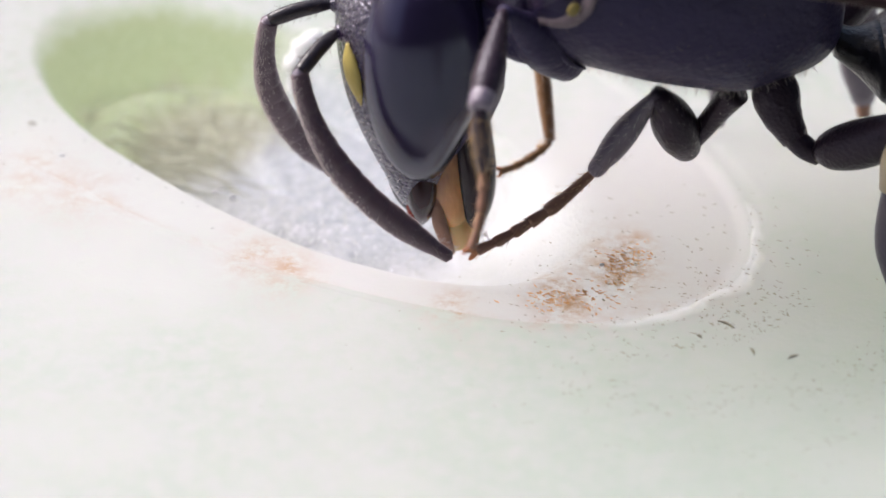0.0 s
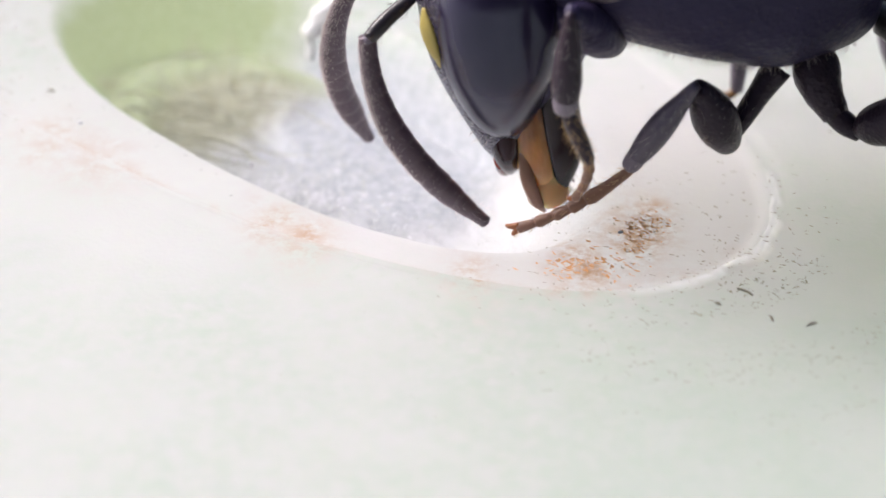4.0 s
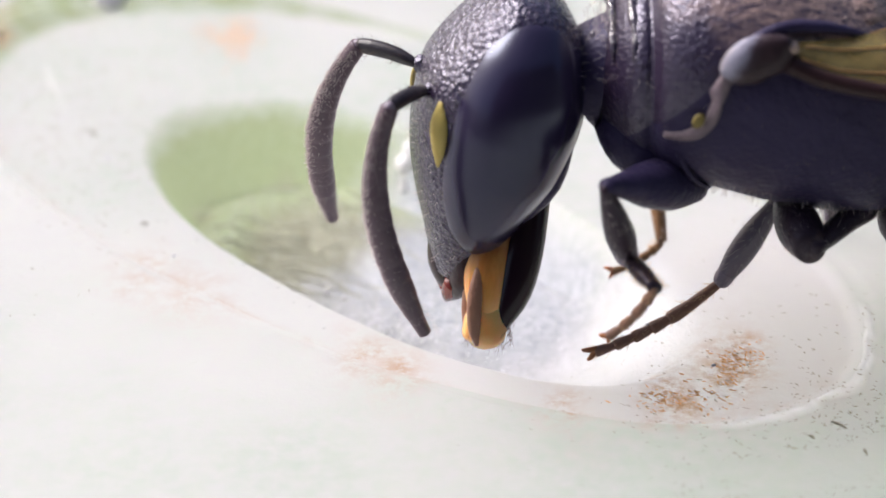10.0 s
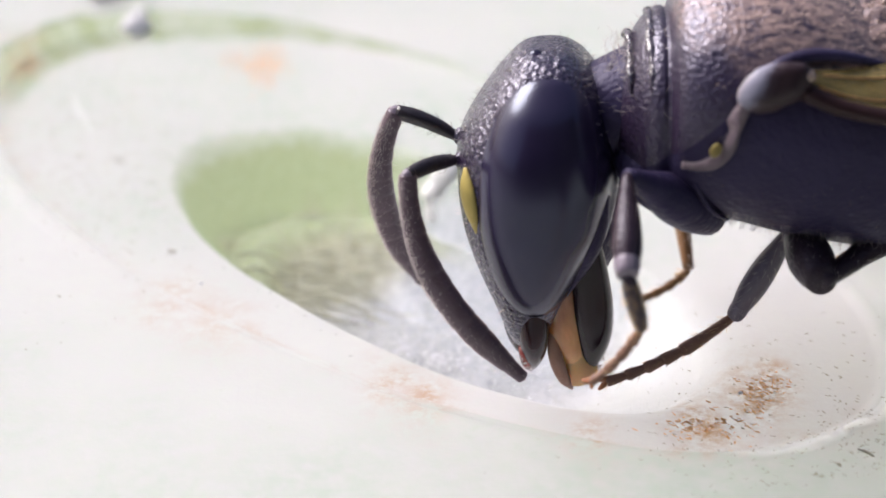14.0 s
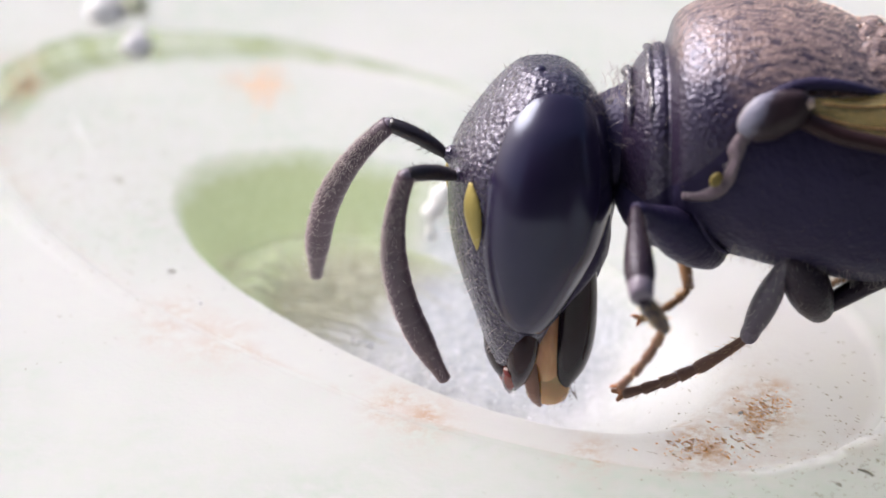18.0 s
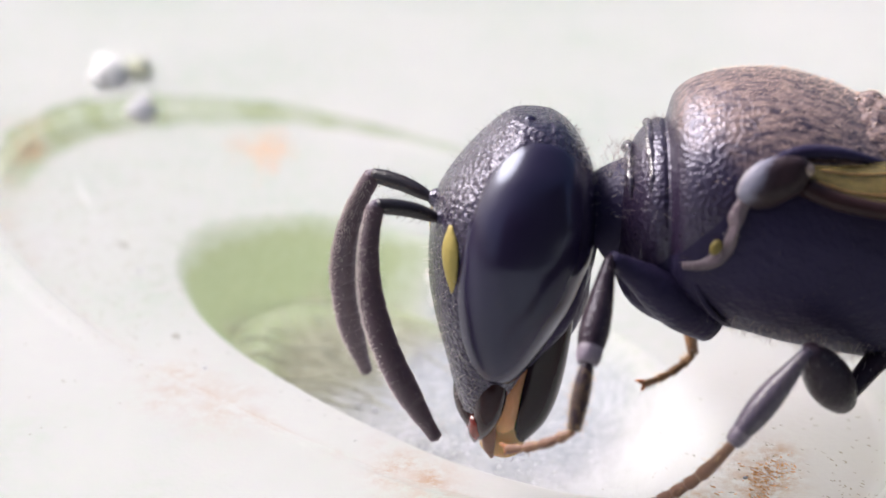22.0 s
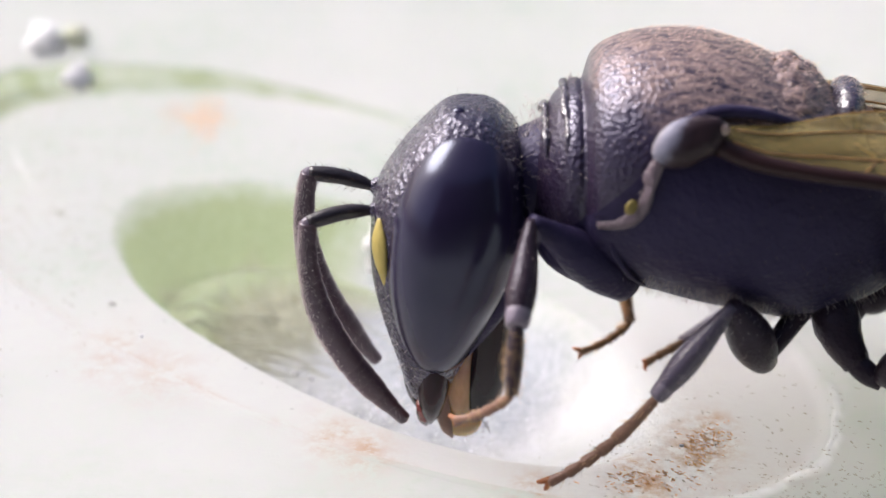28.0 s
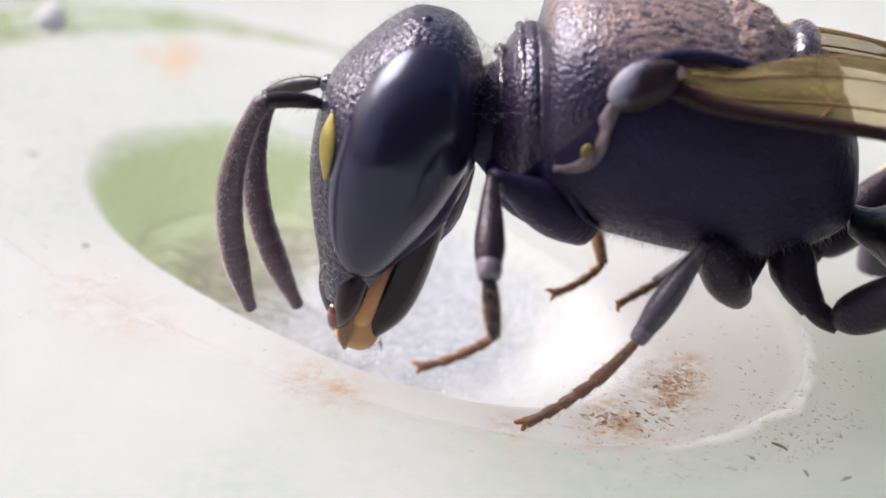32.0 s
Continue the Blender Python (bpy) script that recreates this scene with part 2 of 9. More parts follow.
def leaf_material():
    """Green leaf under a pale wax bloom; 'bloom' is how much wax is left, 'frost' where it has turned to white
    crystals, or carries the pit's painted glare and shade.
    """
    n = Nodes("waxy_leaf", (0.4, 0.44, 0.36), 0.55)
    bloom, frost, stain, sap_glare = n.attribute("bloom"), n.attribute("frost"), n.attribute("stain"), n.attribute("sap_glare")
    cloud, fine = n.ramp(n.noise(0.45, 3), [(0.38, (0, 0, 0)), (0.62, (1, 1, 1))]), n.noise(9, 5)
    wax = n.mix(cloud, (0.424, 0.468, 0.416), (0.504, 0.512, 0.492))
    wax = n.mix(n.ramp(fine, [(0.35, (0, 0, 0)), (0.75, (1, 1, 1))]), wax, (0.496, 0.492, 0.488))
    wax = n.mix(n.attribute("mint"), wax, n.mix(cloud, (0.36, 0.416, 0.352), (0.408, 0.448, 0.4)))
    green = n.mix(n.ramp(n.noise(38, 4, 0.6), [(0.25, (0, 0, 0)), (0.8, (1, 1, 1))]), n.mix(n.noise(1.6, 3), (0.18, 0.232, 0.108), (0.24, 0.285, 0.16)), (0.32, 0.357, 0.24))
    edge = n.math("ADD", bloom, n.math("MULTIPLY", n.math("SUBTRACT", fine, 0.5), 0.35))
    color = n.mix(n.ramp(edge, [(0.2, (0, 0, 0)), (0.85, (1, 1, 1))]), green, wax)
    fibre = n.noise(7, 5, 0.65, n.stretch(1.0, 0.45, 1.0))
    crystals = n.mix(n.ramp(fibre, [(0.38, (0, 0, 0)), (0.62, (1, 1, 1))]), (0.27, 0.274, 0.28), (0.47, 0.47, 0.495))
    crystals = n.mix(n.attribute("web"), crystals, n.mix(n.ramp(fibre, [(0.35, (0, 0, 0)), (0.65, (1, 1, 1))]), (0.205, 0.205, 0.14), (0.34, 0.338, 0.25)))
    # blue-grey shade in the back of the pit, mixed in as colour
    crystals = n.mix(n.attribute("hollow_shade"), crystals, n.mix(n.ramp(n.noise(14, 5, 0.7), [(0.36, (0, 0, 0)), (0.64, (1, 1, 1))]), (0.30, 0.318, 0.34), (0.44, 0.452, 0.48)))
    # white of dried sap, and the pit's bright glare put in as colour
    crystals = n.mix(sap_glare, crystals, (0.64, 0.64, 0.648))
    color = n.mix(n.math("MULTIPLY", n.attribute("blush"), 0.6), color, n.mix(fine, (0.592, 0.564, 0.576), (0.552, 0.528, 0.532)))
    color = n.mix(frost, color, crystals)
    color = n.mix(n.attribute("shelf"), color, n.mix(fibre, (0.24, 0.296, 0.152), (0.4, 0.44, 0.304)))
    rust = n.math("MULTIPLY", stain, n.ramp(n.noise(9, 6, 0.72), [(0.40, (0, 0, 0)), (0.6, (1, 1, 1))]))
    color = n.mix(rust, color, (0.4, 0.248, 0.144))
    n.put("Base Color", color)
    n.put("Roughness", n.math("SUBTRACT", 0.66, n.math("MULTIPLY", frost, 0.08))).put("Specular IOR Level", 0.25)
    first = n.bump(n.noise(22, 4), 0.005, 0.5)
    second = n.bump(n.math("MULTIPLY", fibre, frost), 0.04, 0.7, first)
    n.bump(n.cells(5.5), 0.004, 0.3, second)
    n.put("Subsurface Weight", 0.94).put("Subsurface Scale", 14.0 * MM).put("Subsurface Radius", (1.0, 1.0, 0.8))
    n.bsdf.subsurface_method = "BURLEY"
    return n.mat


def tegula_material():
    """Wing root shield: dark brown, the highlight on its front painted in pale lilac."""
    n = Nodes("shield_with_highlight", (0.02, 0.012, 0.014), 0.24)
    sep = n.nt.nodes.new("ShaderNodeSeparateXYZ")
    n.nt.links.new(n.co, sep.inputs[0])
    lean = n.math("SUBTRACT", sep.outputs[0], n.math("MULTIPLY", n.math("SUBTRACT", sep.outputs[2], 0.71), 0.55))
    along = n.math("ADD", lean, n.math("MULTIPLY", n.math("SUBTRACT", n.noise(7, 3, 0.6), 0.5), 0.12))
    n.put("Base Color", n.ramp(along, [(0.05, (0.3, 0.25, 0.24)), (0.1, (0.29, 0.28, 0.36)), (0.15, (0.22, 0.21, 0.28)), (0.21, (0.05, 0.033, 0.045)), (0.27, (0.03, 0.017, 0.022))]))
    n.put("Roughness", 0.4).put("Specular IOR Level", 0.22)
    n.bump(n.noise(14, 3), 0.016, 0.7)
    return n.mat


def blade_material():
    """Mouth blade: almost black at its root, amber towards the tip."""
    n = Nodes("amber_mouth_blade", (0.3, 0.12, 0.04), 0.26)
    sep = n.nt.nodes.new("ShaderNodeSeparateXYZ")
    n.nt.links.new(n.co, sep.inputs[0])
    along = n.math("ADD", sep.outputs[0], n.math("MULTIPLY", n.math("SUBTRACT", n.noise(5, 3, 0.6, n.stretch(0.5, 1.5, 1.5)), 0.5), 0.45))
    n.put("Base Color", n.ramp(along, [(0.04, (0.04, 0.014, 0.009)), (0.24, (0.24, 0.085, 0.028)), (0.45, (0.6, 0.26, 0.07)), (0.7, (0.92, 0.5, 0.16))]))
    n.put("Subsurface Weight", 0.5).put("Subsurface Scale", 0.12 * MM).put("Coat Weight", 0.4).put("Coat Roughness", 0.15)
    n.bump(n.noise(12, 3, 0.6, n.stretch(0.3, 1, 1)), 0.012, 0.6)
    return n.mat


def plain_material(name, c1, c2, rough, scale=12, depth=0.01, milky=0.0):
    n = Nodes(name, c1, rough)
    n.put("Subsurface Weight", milky).put("Subsurface Scale", 0.3 * MM).put("Subsurface Radius", (1, 1, 1))
    n.put("Base Color", n.mix(n.noise(scale, 4), c1, c2))
    n.bump(n.noise(scale * 2, 3), depth, 0.7)
    return n.mat


M_EYE, M_WING, M_LEAF, M_BLADE, M_TEGULA = eye_material(), wing_material(), leaf_material(), blade_material(), tegula_material()
M_THINVEIN = cuticle("amber_wing_vein", (0.3, 0.17, 0.075), 0.4, 20, 0.003, gloss=0.3)
M_VEIN = cuticle("dark_wing_vein", (0.028, 0.012, 0.014), 0.4, 20, 0.003, gloss=0.2)
M_CRUST = plain_material("white_dried_sap", (0.76, 0.752, 0.744), (0.704, 0.696, 0.688), 0.5, 9, 0.003)
M_FLUFF = plain_material("white_fluff", (0.776, 0.768, 0.776), (0.72, 0.704, 0.728), 0.8, 14, 0.01, 0.8)
M_LILAC = plain_material("lilac_fluff", (0.688, 0.664, 0.72), (0.736, 0.72, 0.752), 0.8, 14, 0.01, 0.8)
M_MOSS = plain_material("green_scrap", (0.4, 0.432, 0.288), (0.528, 0.528, 0.416), 0.8, 14, 0.02, 0.5)
M_RUST = plain_material("orange_rust_flakes", (0.8, 0.42, 0.2), (0.5, 0.23, 0.09), 0.95, 30, 0.005)
M_DIRT = plain_material("dark_dirt", (0.16, 0.14, 0.1), (0.4, 0.36, 0.28), 0.95, 30, 0.005)
M_CRYSTAL = plain_material("white_wax_crystal", (0.688, 0.696, 0.72), (0.624, 0.632, 0.656), 0.12, 30, 0.002)
M_GREYCRYSTAL = plain_material("grey_wax_crystal", (0.32, 0.336, 0.32), (0.416, 0.416, 0.4), 0.3, 30, 0.002)
M_DARKSCREEN = plain_material("dark_screen", (0.012, 0.016, 0.010), (0.03, 0.036, 0.02), 0.9, 0.02, 4.0)
M_THREAD = plain_material("pale_olive_thread", (0.32, 0.32, 0.232), (0.4, 0.4, 0.304), 0.5, 20, 0.004)


# ---- mesh helpers (all in millimetres) ----
def link_mesh(name, bm, material, parent=None, label="", flat=False):
    for v in bm.verts:
        v.co *= MM
    bmesh.ops.recalc_face_normals(bm, faces=bm.faces)
    data = bpy.data.meshes.new(name)
    bm.to_mesh(data)
    bm.free()
    for poly in data.polygons:
        poly.use_smooth = not flat
    data.materials.append(material)
    ob = new(name, data)
    ob.parent = parent
    if label:
        tagged(ob, label)
    return ob


def part(name, bm, material, parent, label=""):
    return link_mesh(name, bm, material, parent, label)


def empty(name, m=None):
    ob = new(name)
    ob.empty_display_size = 0.001
    if m is not None:
        ob.matrix_basis = m
    return ob


def smooth_rows(rows, n):
    """Catmull-Rom through rows of numbers, n steps a span."""
    rows = [np.array(r, float) for r in rows]
    ext = [2 * rows[0] - rows[1], *rows, 2 * rows[-1] - rows[-2]]
    out = []
    for i in range(1, len(ext) - 2):
        p0, p1, p2, p3 = ext[i - 1:i + 3]
        for k in range(n):
            t = k / n
            out.append(0.5 * (2 * p1 + (p2 - p0) * t + (2 * p0 - 5 * p1 + 4 * p2 - p3) * t * t + (3 * p1 - p0 - 3 * p2 + p3) * t ** 3))
    out.append(rows[-1])
    return out


def skin(bm, rings, caps=True):
    """Faces between rings of points."""
    vs = [[bm.verts.new(p) for p in r] for r in rings]
    n = len(vs[0])
    for r0, r1 in zip(vs, vs[1:]):
        for i in range(n):
            bm.faces.new((r0[i], r0[(i + 1) % n], r1[(i + 1) % n], r1[i]))
    if caps:
        bm.faces.new(vs[0])
        bm.faces.new(vs[-1])
    return vs


def tube(pts, radii, seg=14, squash=1.0, up=(0, 0.2, 1), bm=None, steps=4, rough=0.0):
    """A tapered tube along points; squash flattens it across 'up'."""
    bm = bm or bmesh.new()
    rows = smooth_rows([(*p, r) for p, r in zip(pts, radii)], steps)
    path = [Vector(r[:3]) for r in rows]
    rings = []
    for i, p in enumerate(path):
        d = (path[min(i + 1, len(path) - 1)] - path[max(i - 1, 0)]).normalized()
        s = d.cross(Vector(up)).normalized()
        u = s.cross(d)
        r = max(0.002, rows[i][3])
        rings.append([p + s * (r * squash * math.cos(a)) * (1 + rough * noise.noise(p * 9 + s * math.cos(a))) + u * (r * math.sin(a))
                      for a in (2 * math.pi * k / seg for k in range(seg))])
    skin(bm, rings)
    return bm


def ball(center, radii, bm=None, turn=(0, 0, 0), u=20, v=14, power=1.0):
    """An ellipsoid, turned by Euler degrees."""
    bm = bm or bmesh.new()
    m = Matrix.Translation(center) @ pose(0, 0, 0, *turn) @ Matrix.Diagonal((*radii, 1))
    bmesh.ops.create_uvsphere(bm, u_segments=u, v_segments=v, radius=1.0, matrix=m)
    return bm


def hairs(spots, length, radius, seed, spread=0.35, bm=None):
    """Fine tapered bristles; spots are (root, direction)."""
    rnd = random.Random(seed)
    bm = bm or bmesh.new()
    for p, d in spots:
        p, d = Vector(p), Vector(d).normalized()
        d = (d + Vector((rnd.uniform(-1, 1), rnd.uniform(-1, 1), rnd.uniform(-1, 1))) * spread).normalized()
        h = length * rnd.uniform(0.6, 1.25)
        s = d.orthogonal().normalized()
        w = d.cross(s)
        mid, bend = p + d * h * 0.55, Vector((rnd.uniform(-1, 1), rnd.uniform(-1, 1), rnd.uniform(-1, 0.2))) * h * 0.12
        base = [bm.verts.new(p + (s * math.cos(a) + w * math.sin(a)) * radius) for a in (0, 2.1, 4.2)]
        middle = [bm.verts.new(mid + bend + (s * math.cos(a) + w * math.sin(a)) * radius * 0.7) for a in (0, 2.1, 4.2)]
        tip = bm.verts.new(p + d * h + bend * 2.5)
        for i in range(3):
            bm.faces.new((base[i], base[(i + 1) % 3], middle[(i + 1) % 3], middle[i]))
            bm.faces.new((middle[i], middle[(i + 1) % 3], tip))
    return bm


# ---- the leaf: a pale waxy sheet with a shallow oval scar and a deep oval pit in it ----
GROUND = -1.15
INNER = (-0.128, 1.065, 2.243, 1.014, -0.818)  # centre x, y, half axes, turn in radians
OUTER = (-0.199, 1.568, 3.743, 1.818, -0.743)


def oval(shape, angle):
    cx, cy, la, lb, turn = shape
    x, y = la * math.cos(angle), lb * math.sin(angle)
    return Vector((cx + x * math.cos(turn) - y * math.sin(turn), cy + x * math.sin(turn) + y * math.cos(turn), 0))


def smoothstep(a, b, x):
    t = max(0.0, min(1.0, (x - a) / (b - a)))
    return t * t * (3 - 2 * t)


def sap_edge(s, angle):
    """Where the white scalloped edge of a dried sap film lies at the near end of the scar."""
    a = (angle + math.pi) % (2 * math.pi) - math.pi
    if not -0.5 < a < 0.55:
        return 0.0
    fade = math.sin(math.pi * (a + 0.5) / 1.05) ** 0.5
    at = 1.995 + 0.018 * abs(math.sin(a * 7.5 + 0.6)) + 0.010 * noise.noise(Vector((a * 9, 0, 0))) + 0.003 * noise.noise(Vector((a * 40, 2, 0)))
    wide = (0.022 if s < at else 0.009) + 0.007 * noise.noise(Vector((a * 13, 3, 0)))
    film = 0.5 * smoothstep(at - 0.16, at, s) if s < at else 0.0
    return fade * max(film, math.exp(-((s - at) / wide) ** 2) * (1.0 + 0.4 * noise.noise(Vector((a * 23, 8, 0)))))


def leaf_point(s, angle):
    """s: 0 pit centre, 1 pit rim, 2 edge of the scar, on outwards."""
    pit, scar = oval(INNER, angle), oval(OUTER, angle)
    if s <= 1:
        p = Vector((INNER[0], INNER[1], 0)).lerp(pit, s)
    elif s <= 2:
        p = pit.lerp(scar, s - 1)
    else:
        p = Vector((OUTER[0], OUTER[1], 0)) + (scar - Vector((OUTER[0], OUTER[1], 0))) * (s - 1)
    wob = noise.noise(Vector((p.x * 1.3, p.y * 1.3, 3)))
    z = 0.012 * wob + 0.03 * noise.noise(Vector((p.x * 0.35, p.y * 0.35, 8)))
    depth = 0.44 + 0.05 * noise.noise(Vector((p.x * 0.9, p.y * 0.9, 1)))
    near = smoothstep(0.3, 0.95, math.cos(angle))
    wall = smoothstep(0.80 - 0.2 * near, 1.03 + 0.2 * near, s + 0.012 * wob)
    z -= depth * (1 - wall ** 0.8)
    back = smoothstep(-0.1, 0.7, math.cos(angle - 2.2))
    z -= 0.09 * back * math.exp(-((s - 0.83) / 0.05) ** 2)
    z += 0.07 * smoothstep(0.2, 0.85, math.cos(angle - 2.95)) * math.exp(-((s - 0.68) / 0.07) ** 2)
    if s < 0.8:
        z -= 0.06 * (1 - (s / 0.8) ** 2)
        z += 0.03 * noise.noise(Vector((p.x * 3, p.y * 3, 5))) + 0.015 * noise.noise(Vector((p.x * 9, p.y * 9, 5)))
    notch = 1 + 0.35 * noise.noise(Vector((math.cos(angle) * 9, math.sin(angle) * 9, 2)))
    far_end = smoothstep(0.0, 0.9, math.cos(angle - 2.75))
    west = smoothstep(0.3, 0.9, math.cos(angle - 3.5))
    step = smoothstep(1.9 + 0.06 * west, 2.0, s + 0.03 * (notch - 1))
    z -= (0.03 + 0.015 * far_end + 0.08 * west) * (1 - step)
    lip = smoothstep(0.86, 0.99, math.cos(angle - 3.98))
    z += (0.015 * (1 - far_end) + 0.045 * lip) * math.exp(-((s - 2.05) / (0.025 if s < 2.05 else 0.075)) ** 2) * notch
    z += 0.03 * sap_edge(s, angle)
    away = max(0.0, p.xy.length - 12)
    z -= 0.004 * away ** 1.7
    return Vector((p.x, p.y, GROUND + z))


# brownish stains: place, spread, strength
STAINS = (((1.966, -0.566), 0.17, 2.0), ((1.559, -0.96), 0.16, 1.4), ((-1.263, 3.73), 0.085, 1.0), ((-1.51, 3.78), 0.085, 0.5), ((-3.004, 3.841), 0.10, 1.0), ((-0.33, -0.495), 0.16, 0.6), ((-0.084, -0.669), 0.16, 0.6),
          ((0.88, -1.116), 0.14, 0.7), ((-1.761, 0.544), 0.2, 0.45), ((-1.381, 0.201), 0.2, 0.35))


def leaf():
    around = 440
    steps = [i / 14 * 0.72 for i in range(1, 15)] + [0.72 + i / 22 * 0.36 for i in range(1, 23)]
    steps += [1.08 + i / 14 * 0.78 for i in range(1, 15)] + [1.86 + i / 7 * 0.09 for i in range(1, 8)] + [1.95 + i / 24 * 0.11 for i in range(1, 25)] + [2.06 + i / 4 * 0.06 for i in range(1, 5)]
    steps += [2.12 * (26 / 2.12) ** (i / 34) for i in range(1, 35)]
    verts = [leaf_point(0, 0)]
    info = [(0.0, 0)]
    for s in steps:
        for k in range(around):
            a = 2 * math.pi * k / around
            verts.append(leaf_point(s, a))
            info.append((s, a))
    faces = [(0, 1 + k, 1 + (k + 1) % around) for k in range(around)]
    for i in range(len(steps) - 1):
        b0, b1 = 1 + i * around, 1 + (i + 1) * around
        faces += [(b0 + k, b1 + k, b1 + (k + 1) % around, b0 + (k + 1) % around) for k in range(around)]
    data = bpy.data.meshes.new("leaf_ground")
    data.from_pydata([v * MM for v in verts], [], faces)
    for poly in data.polygons:
        poly.use_smooth = True
    for key in ("bloom", "frost", "stain", "sap_glare", "web", "blush", "mint", "shelf", "hollow_shade"):
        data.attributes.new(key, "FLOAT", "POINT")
    bloom, frost, stain, sap_glare, web, blush, mint, shelf, hollow_shade = [data.attributes[key] for key in ("bloom", "frost", "stain", "sap_glare", "web", "blush", "mint", "shelf", "hollow_shade")]
    for i, (v, (s, a)) in enumerate(zip(verts, info)):
        n1 = noise.noise(Vector((v.x * 1.7, v.y * 1.7, 0)))
        n2 = noise.noise(Vector((v.x * 5, v.y * 5, 4)))
        along = (v.x - INNER[0]) * math.cos(INNER[4]) + (v.y - INNER[1]) * math.sin(INNER[4])
        across = -(v.x - INNER[0]) * math.sin(INNER[4]) + (v.y - INNER[1]) * math.cos(INNER[4])
        soft = smoothstep(-0.2, 0.8, math.cos(a - 2.3))
        wall = max(smoothstep(0.94 - 0.07 * soft + 0.03 * n1, 1.03 + 0.07 * soft + 0.05 * n1, s), 0.85 * smoothstep(-1.7, -0.3, along + 0.25 * n1))
        patch = smoothstep(-0.25, 0.35, noise.noise(Vector((math.cos(a) * 13, math.sin(a) * 13, 6))))
        far = smoothstep(0.45, 0.92, math.cos(a - 2.7))
        inner = 1.95 - 0.11 * smoothstep(0.5, 1.0, math.cos(a - 3.0))
        greener = smoothstep(inner - 0.04, inner + 0.02, s + 0.03 * n2) * (1 - smoothstep(2.0, 2.02, s + 0.02 * n2)) * far * (0.7 + 0.3 * patch)
        bloom.data[i].value = min(1.0, max(0.0, wall * (1 - 0.72 * greener) * (0.93 + 0.1 * n1)))
        # white crystals lie on the pit floor; its near end is whitened for glare
        near = smoothstep(0.3, 0.95, math.cos(a))
        floor = 1 - smoothstep(0.70 - 0.1 * near + 0.09 * n2, 0.86 + 0.4 * near + 0.09 * n2, s)
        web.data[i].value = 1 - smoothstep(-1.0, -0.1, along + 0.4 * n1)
        frost.data[i].value = floor + 0.8 * smoothstep(0.9, 1.6, along) * smoothstep(0.8, 0.95, s) * (1 - smoothstep(1.0 - 0.1 * near, 1.1 + 0.3 * near, s))
        sap = min(1.0, sap_edge(s, a))
        blush.data[i].value = smoothstep(1.0, 1.15, s) * (1 - smoothstep(1.93, 2.0, s)) * smoothstep(0.5, 1.8, along + 0.3 * n1)
        shelf.data[i].value = smoothstep(0.2, 0.85, math.cos(a - 2.95)) * math.exp(-((s - 0.69 + 0.04 * n2) / 0.085) ** 2)
        mint.data[i].value = smoothstep(2.0, 2.2, s + 0.05 * n1) * (0.06 + 0.5 * smoothstep(0.3, 2.8, v.x + 0.5 * n1) * smoothstep(1.0, -1.2, v.y))
        # where shade is painted: back of the floor and foot of the far wall
        foot_of_wall = smoothstep(0.2, 0.6, across) * smoothstep(0.7, 0.8, s)
        hollow_shade.data[i].value = smoothstep(-0.75 - 0.3 * foot_of_wall, -0.2 - 0.5 * foot_of_wall, along + 0.2 * n1) * (1 - smoothstep(0.9, 1.5, along + 0.2 * n1)) * smoothstep(-0.5, 0.1, across + 0.2 * n1)
        sap_glare.data[i].value = max(sap, smoothstep(0.95, 1.8, along + 0.2 * n1))
        # the frost mask carries that painted shade onto the wall
        frost.data[i].value = max(sap, min(1.0, frost.data[i].value), 0.9 * hollow_shade.data[i].value * (1 - smoothstep(0.86, 1.02, s + 0.04 * n1)))
        lip = 0.32 * math.exp(-((s - 1.92 - 0.08 * n1) / 0.10) ** 2) * (0.6 + 0.9 * n1 + 0.6 * n2) * smoothstep(-0.5, 0.1, math.cos(a + 1.6))
        for (qx, qy), w, amount in STAINS:
            lip += amount * math.exp(-((v.x - qx) ** 2 + ((v.y - qy) * 0.55) ** 2) / w ** 2) * (0.8 + 0.9 * n2)
        stain.data[i].value = min(1, max(0, lip))
    data.materials.append(M_LEAF)
    return tagged(new("leaf_ground", data), "pale green waxy leaf with an oval pit and scar", "leaf", kind="structure")


leaf()


def shade_behind():
    """An unseen dark screen added behind the viewer, to darken the insect's polished eye."""
    bm = bmesh.new()
    rings = []
    for el in range(-14, 46, 5):
        ring = []
        for az in range(112, 226, 3):
            q, e = radians(az), radians(el)
            d = 600 * (1 + 0.12 * noise.noise(Vector((az * 0.09, el * 0.09, 0))))
            ring.append(bm.verts.new((d * math.sin(q) * math.cos(e), d * math.cos(q) * math.cos(e), d * math.sin(e) + 40)))
        rings.append(ring)
    for r0, r1 in zip(rings, rings[1:]):
        for k in range(len(r0) - 1):
            bm.faces.new((r0[k], r0[k + 1], r1[k + 1], r1[k]))
    ob = link_mesh("backdrop", bm, M_DARKSCREEN)
    tagged(ob, "unseen dark screen far behind the viewer, added to darken reflections", "thicket", kind="structure")


shade_behind()


def on_leaf(x, y):
    """The height of the leaf at x, y, from the oval nearest to it."""
    p = Vector((x, y, 0))

    def scale_of(shape):
        q = p.xy - Vector(shape[:2])
        c, s = math.cos(shape[4]), math.sin(shape[4])
        u, v = (q.x * c + q.y * s) / shape[2], (-q.x * s + q.y * c) / shape[3]
        return math.hypot(u, v), math.atan2(v, u)
    r, a = scale_of(INNER)
    if r <= 1:
        return leaf_point(r, a).z
    r2, a2 = scale_of(OUTER)
    if r2 >= 1:
        return leaf_point(1 + r2, a2).z
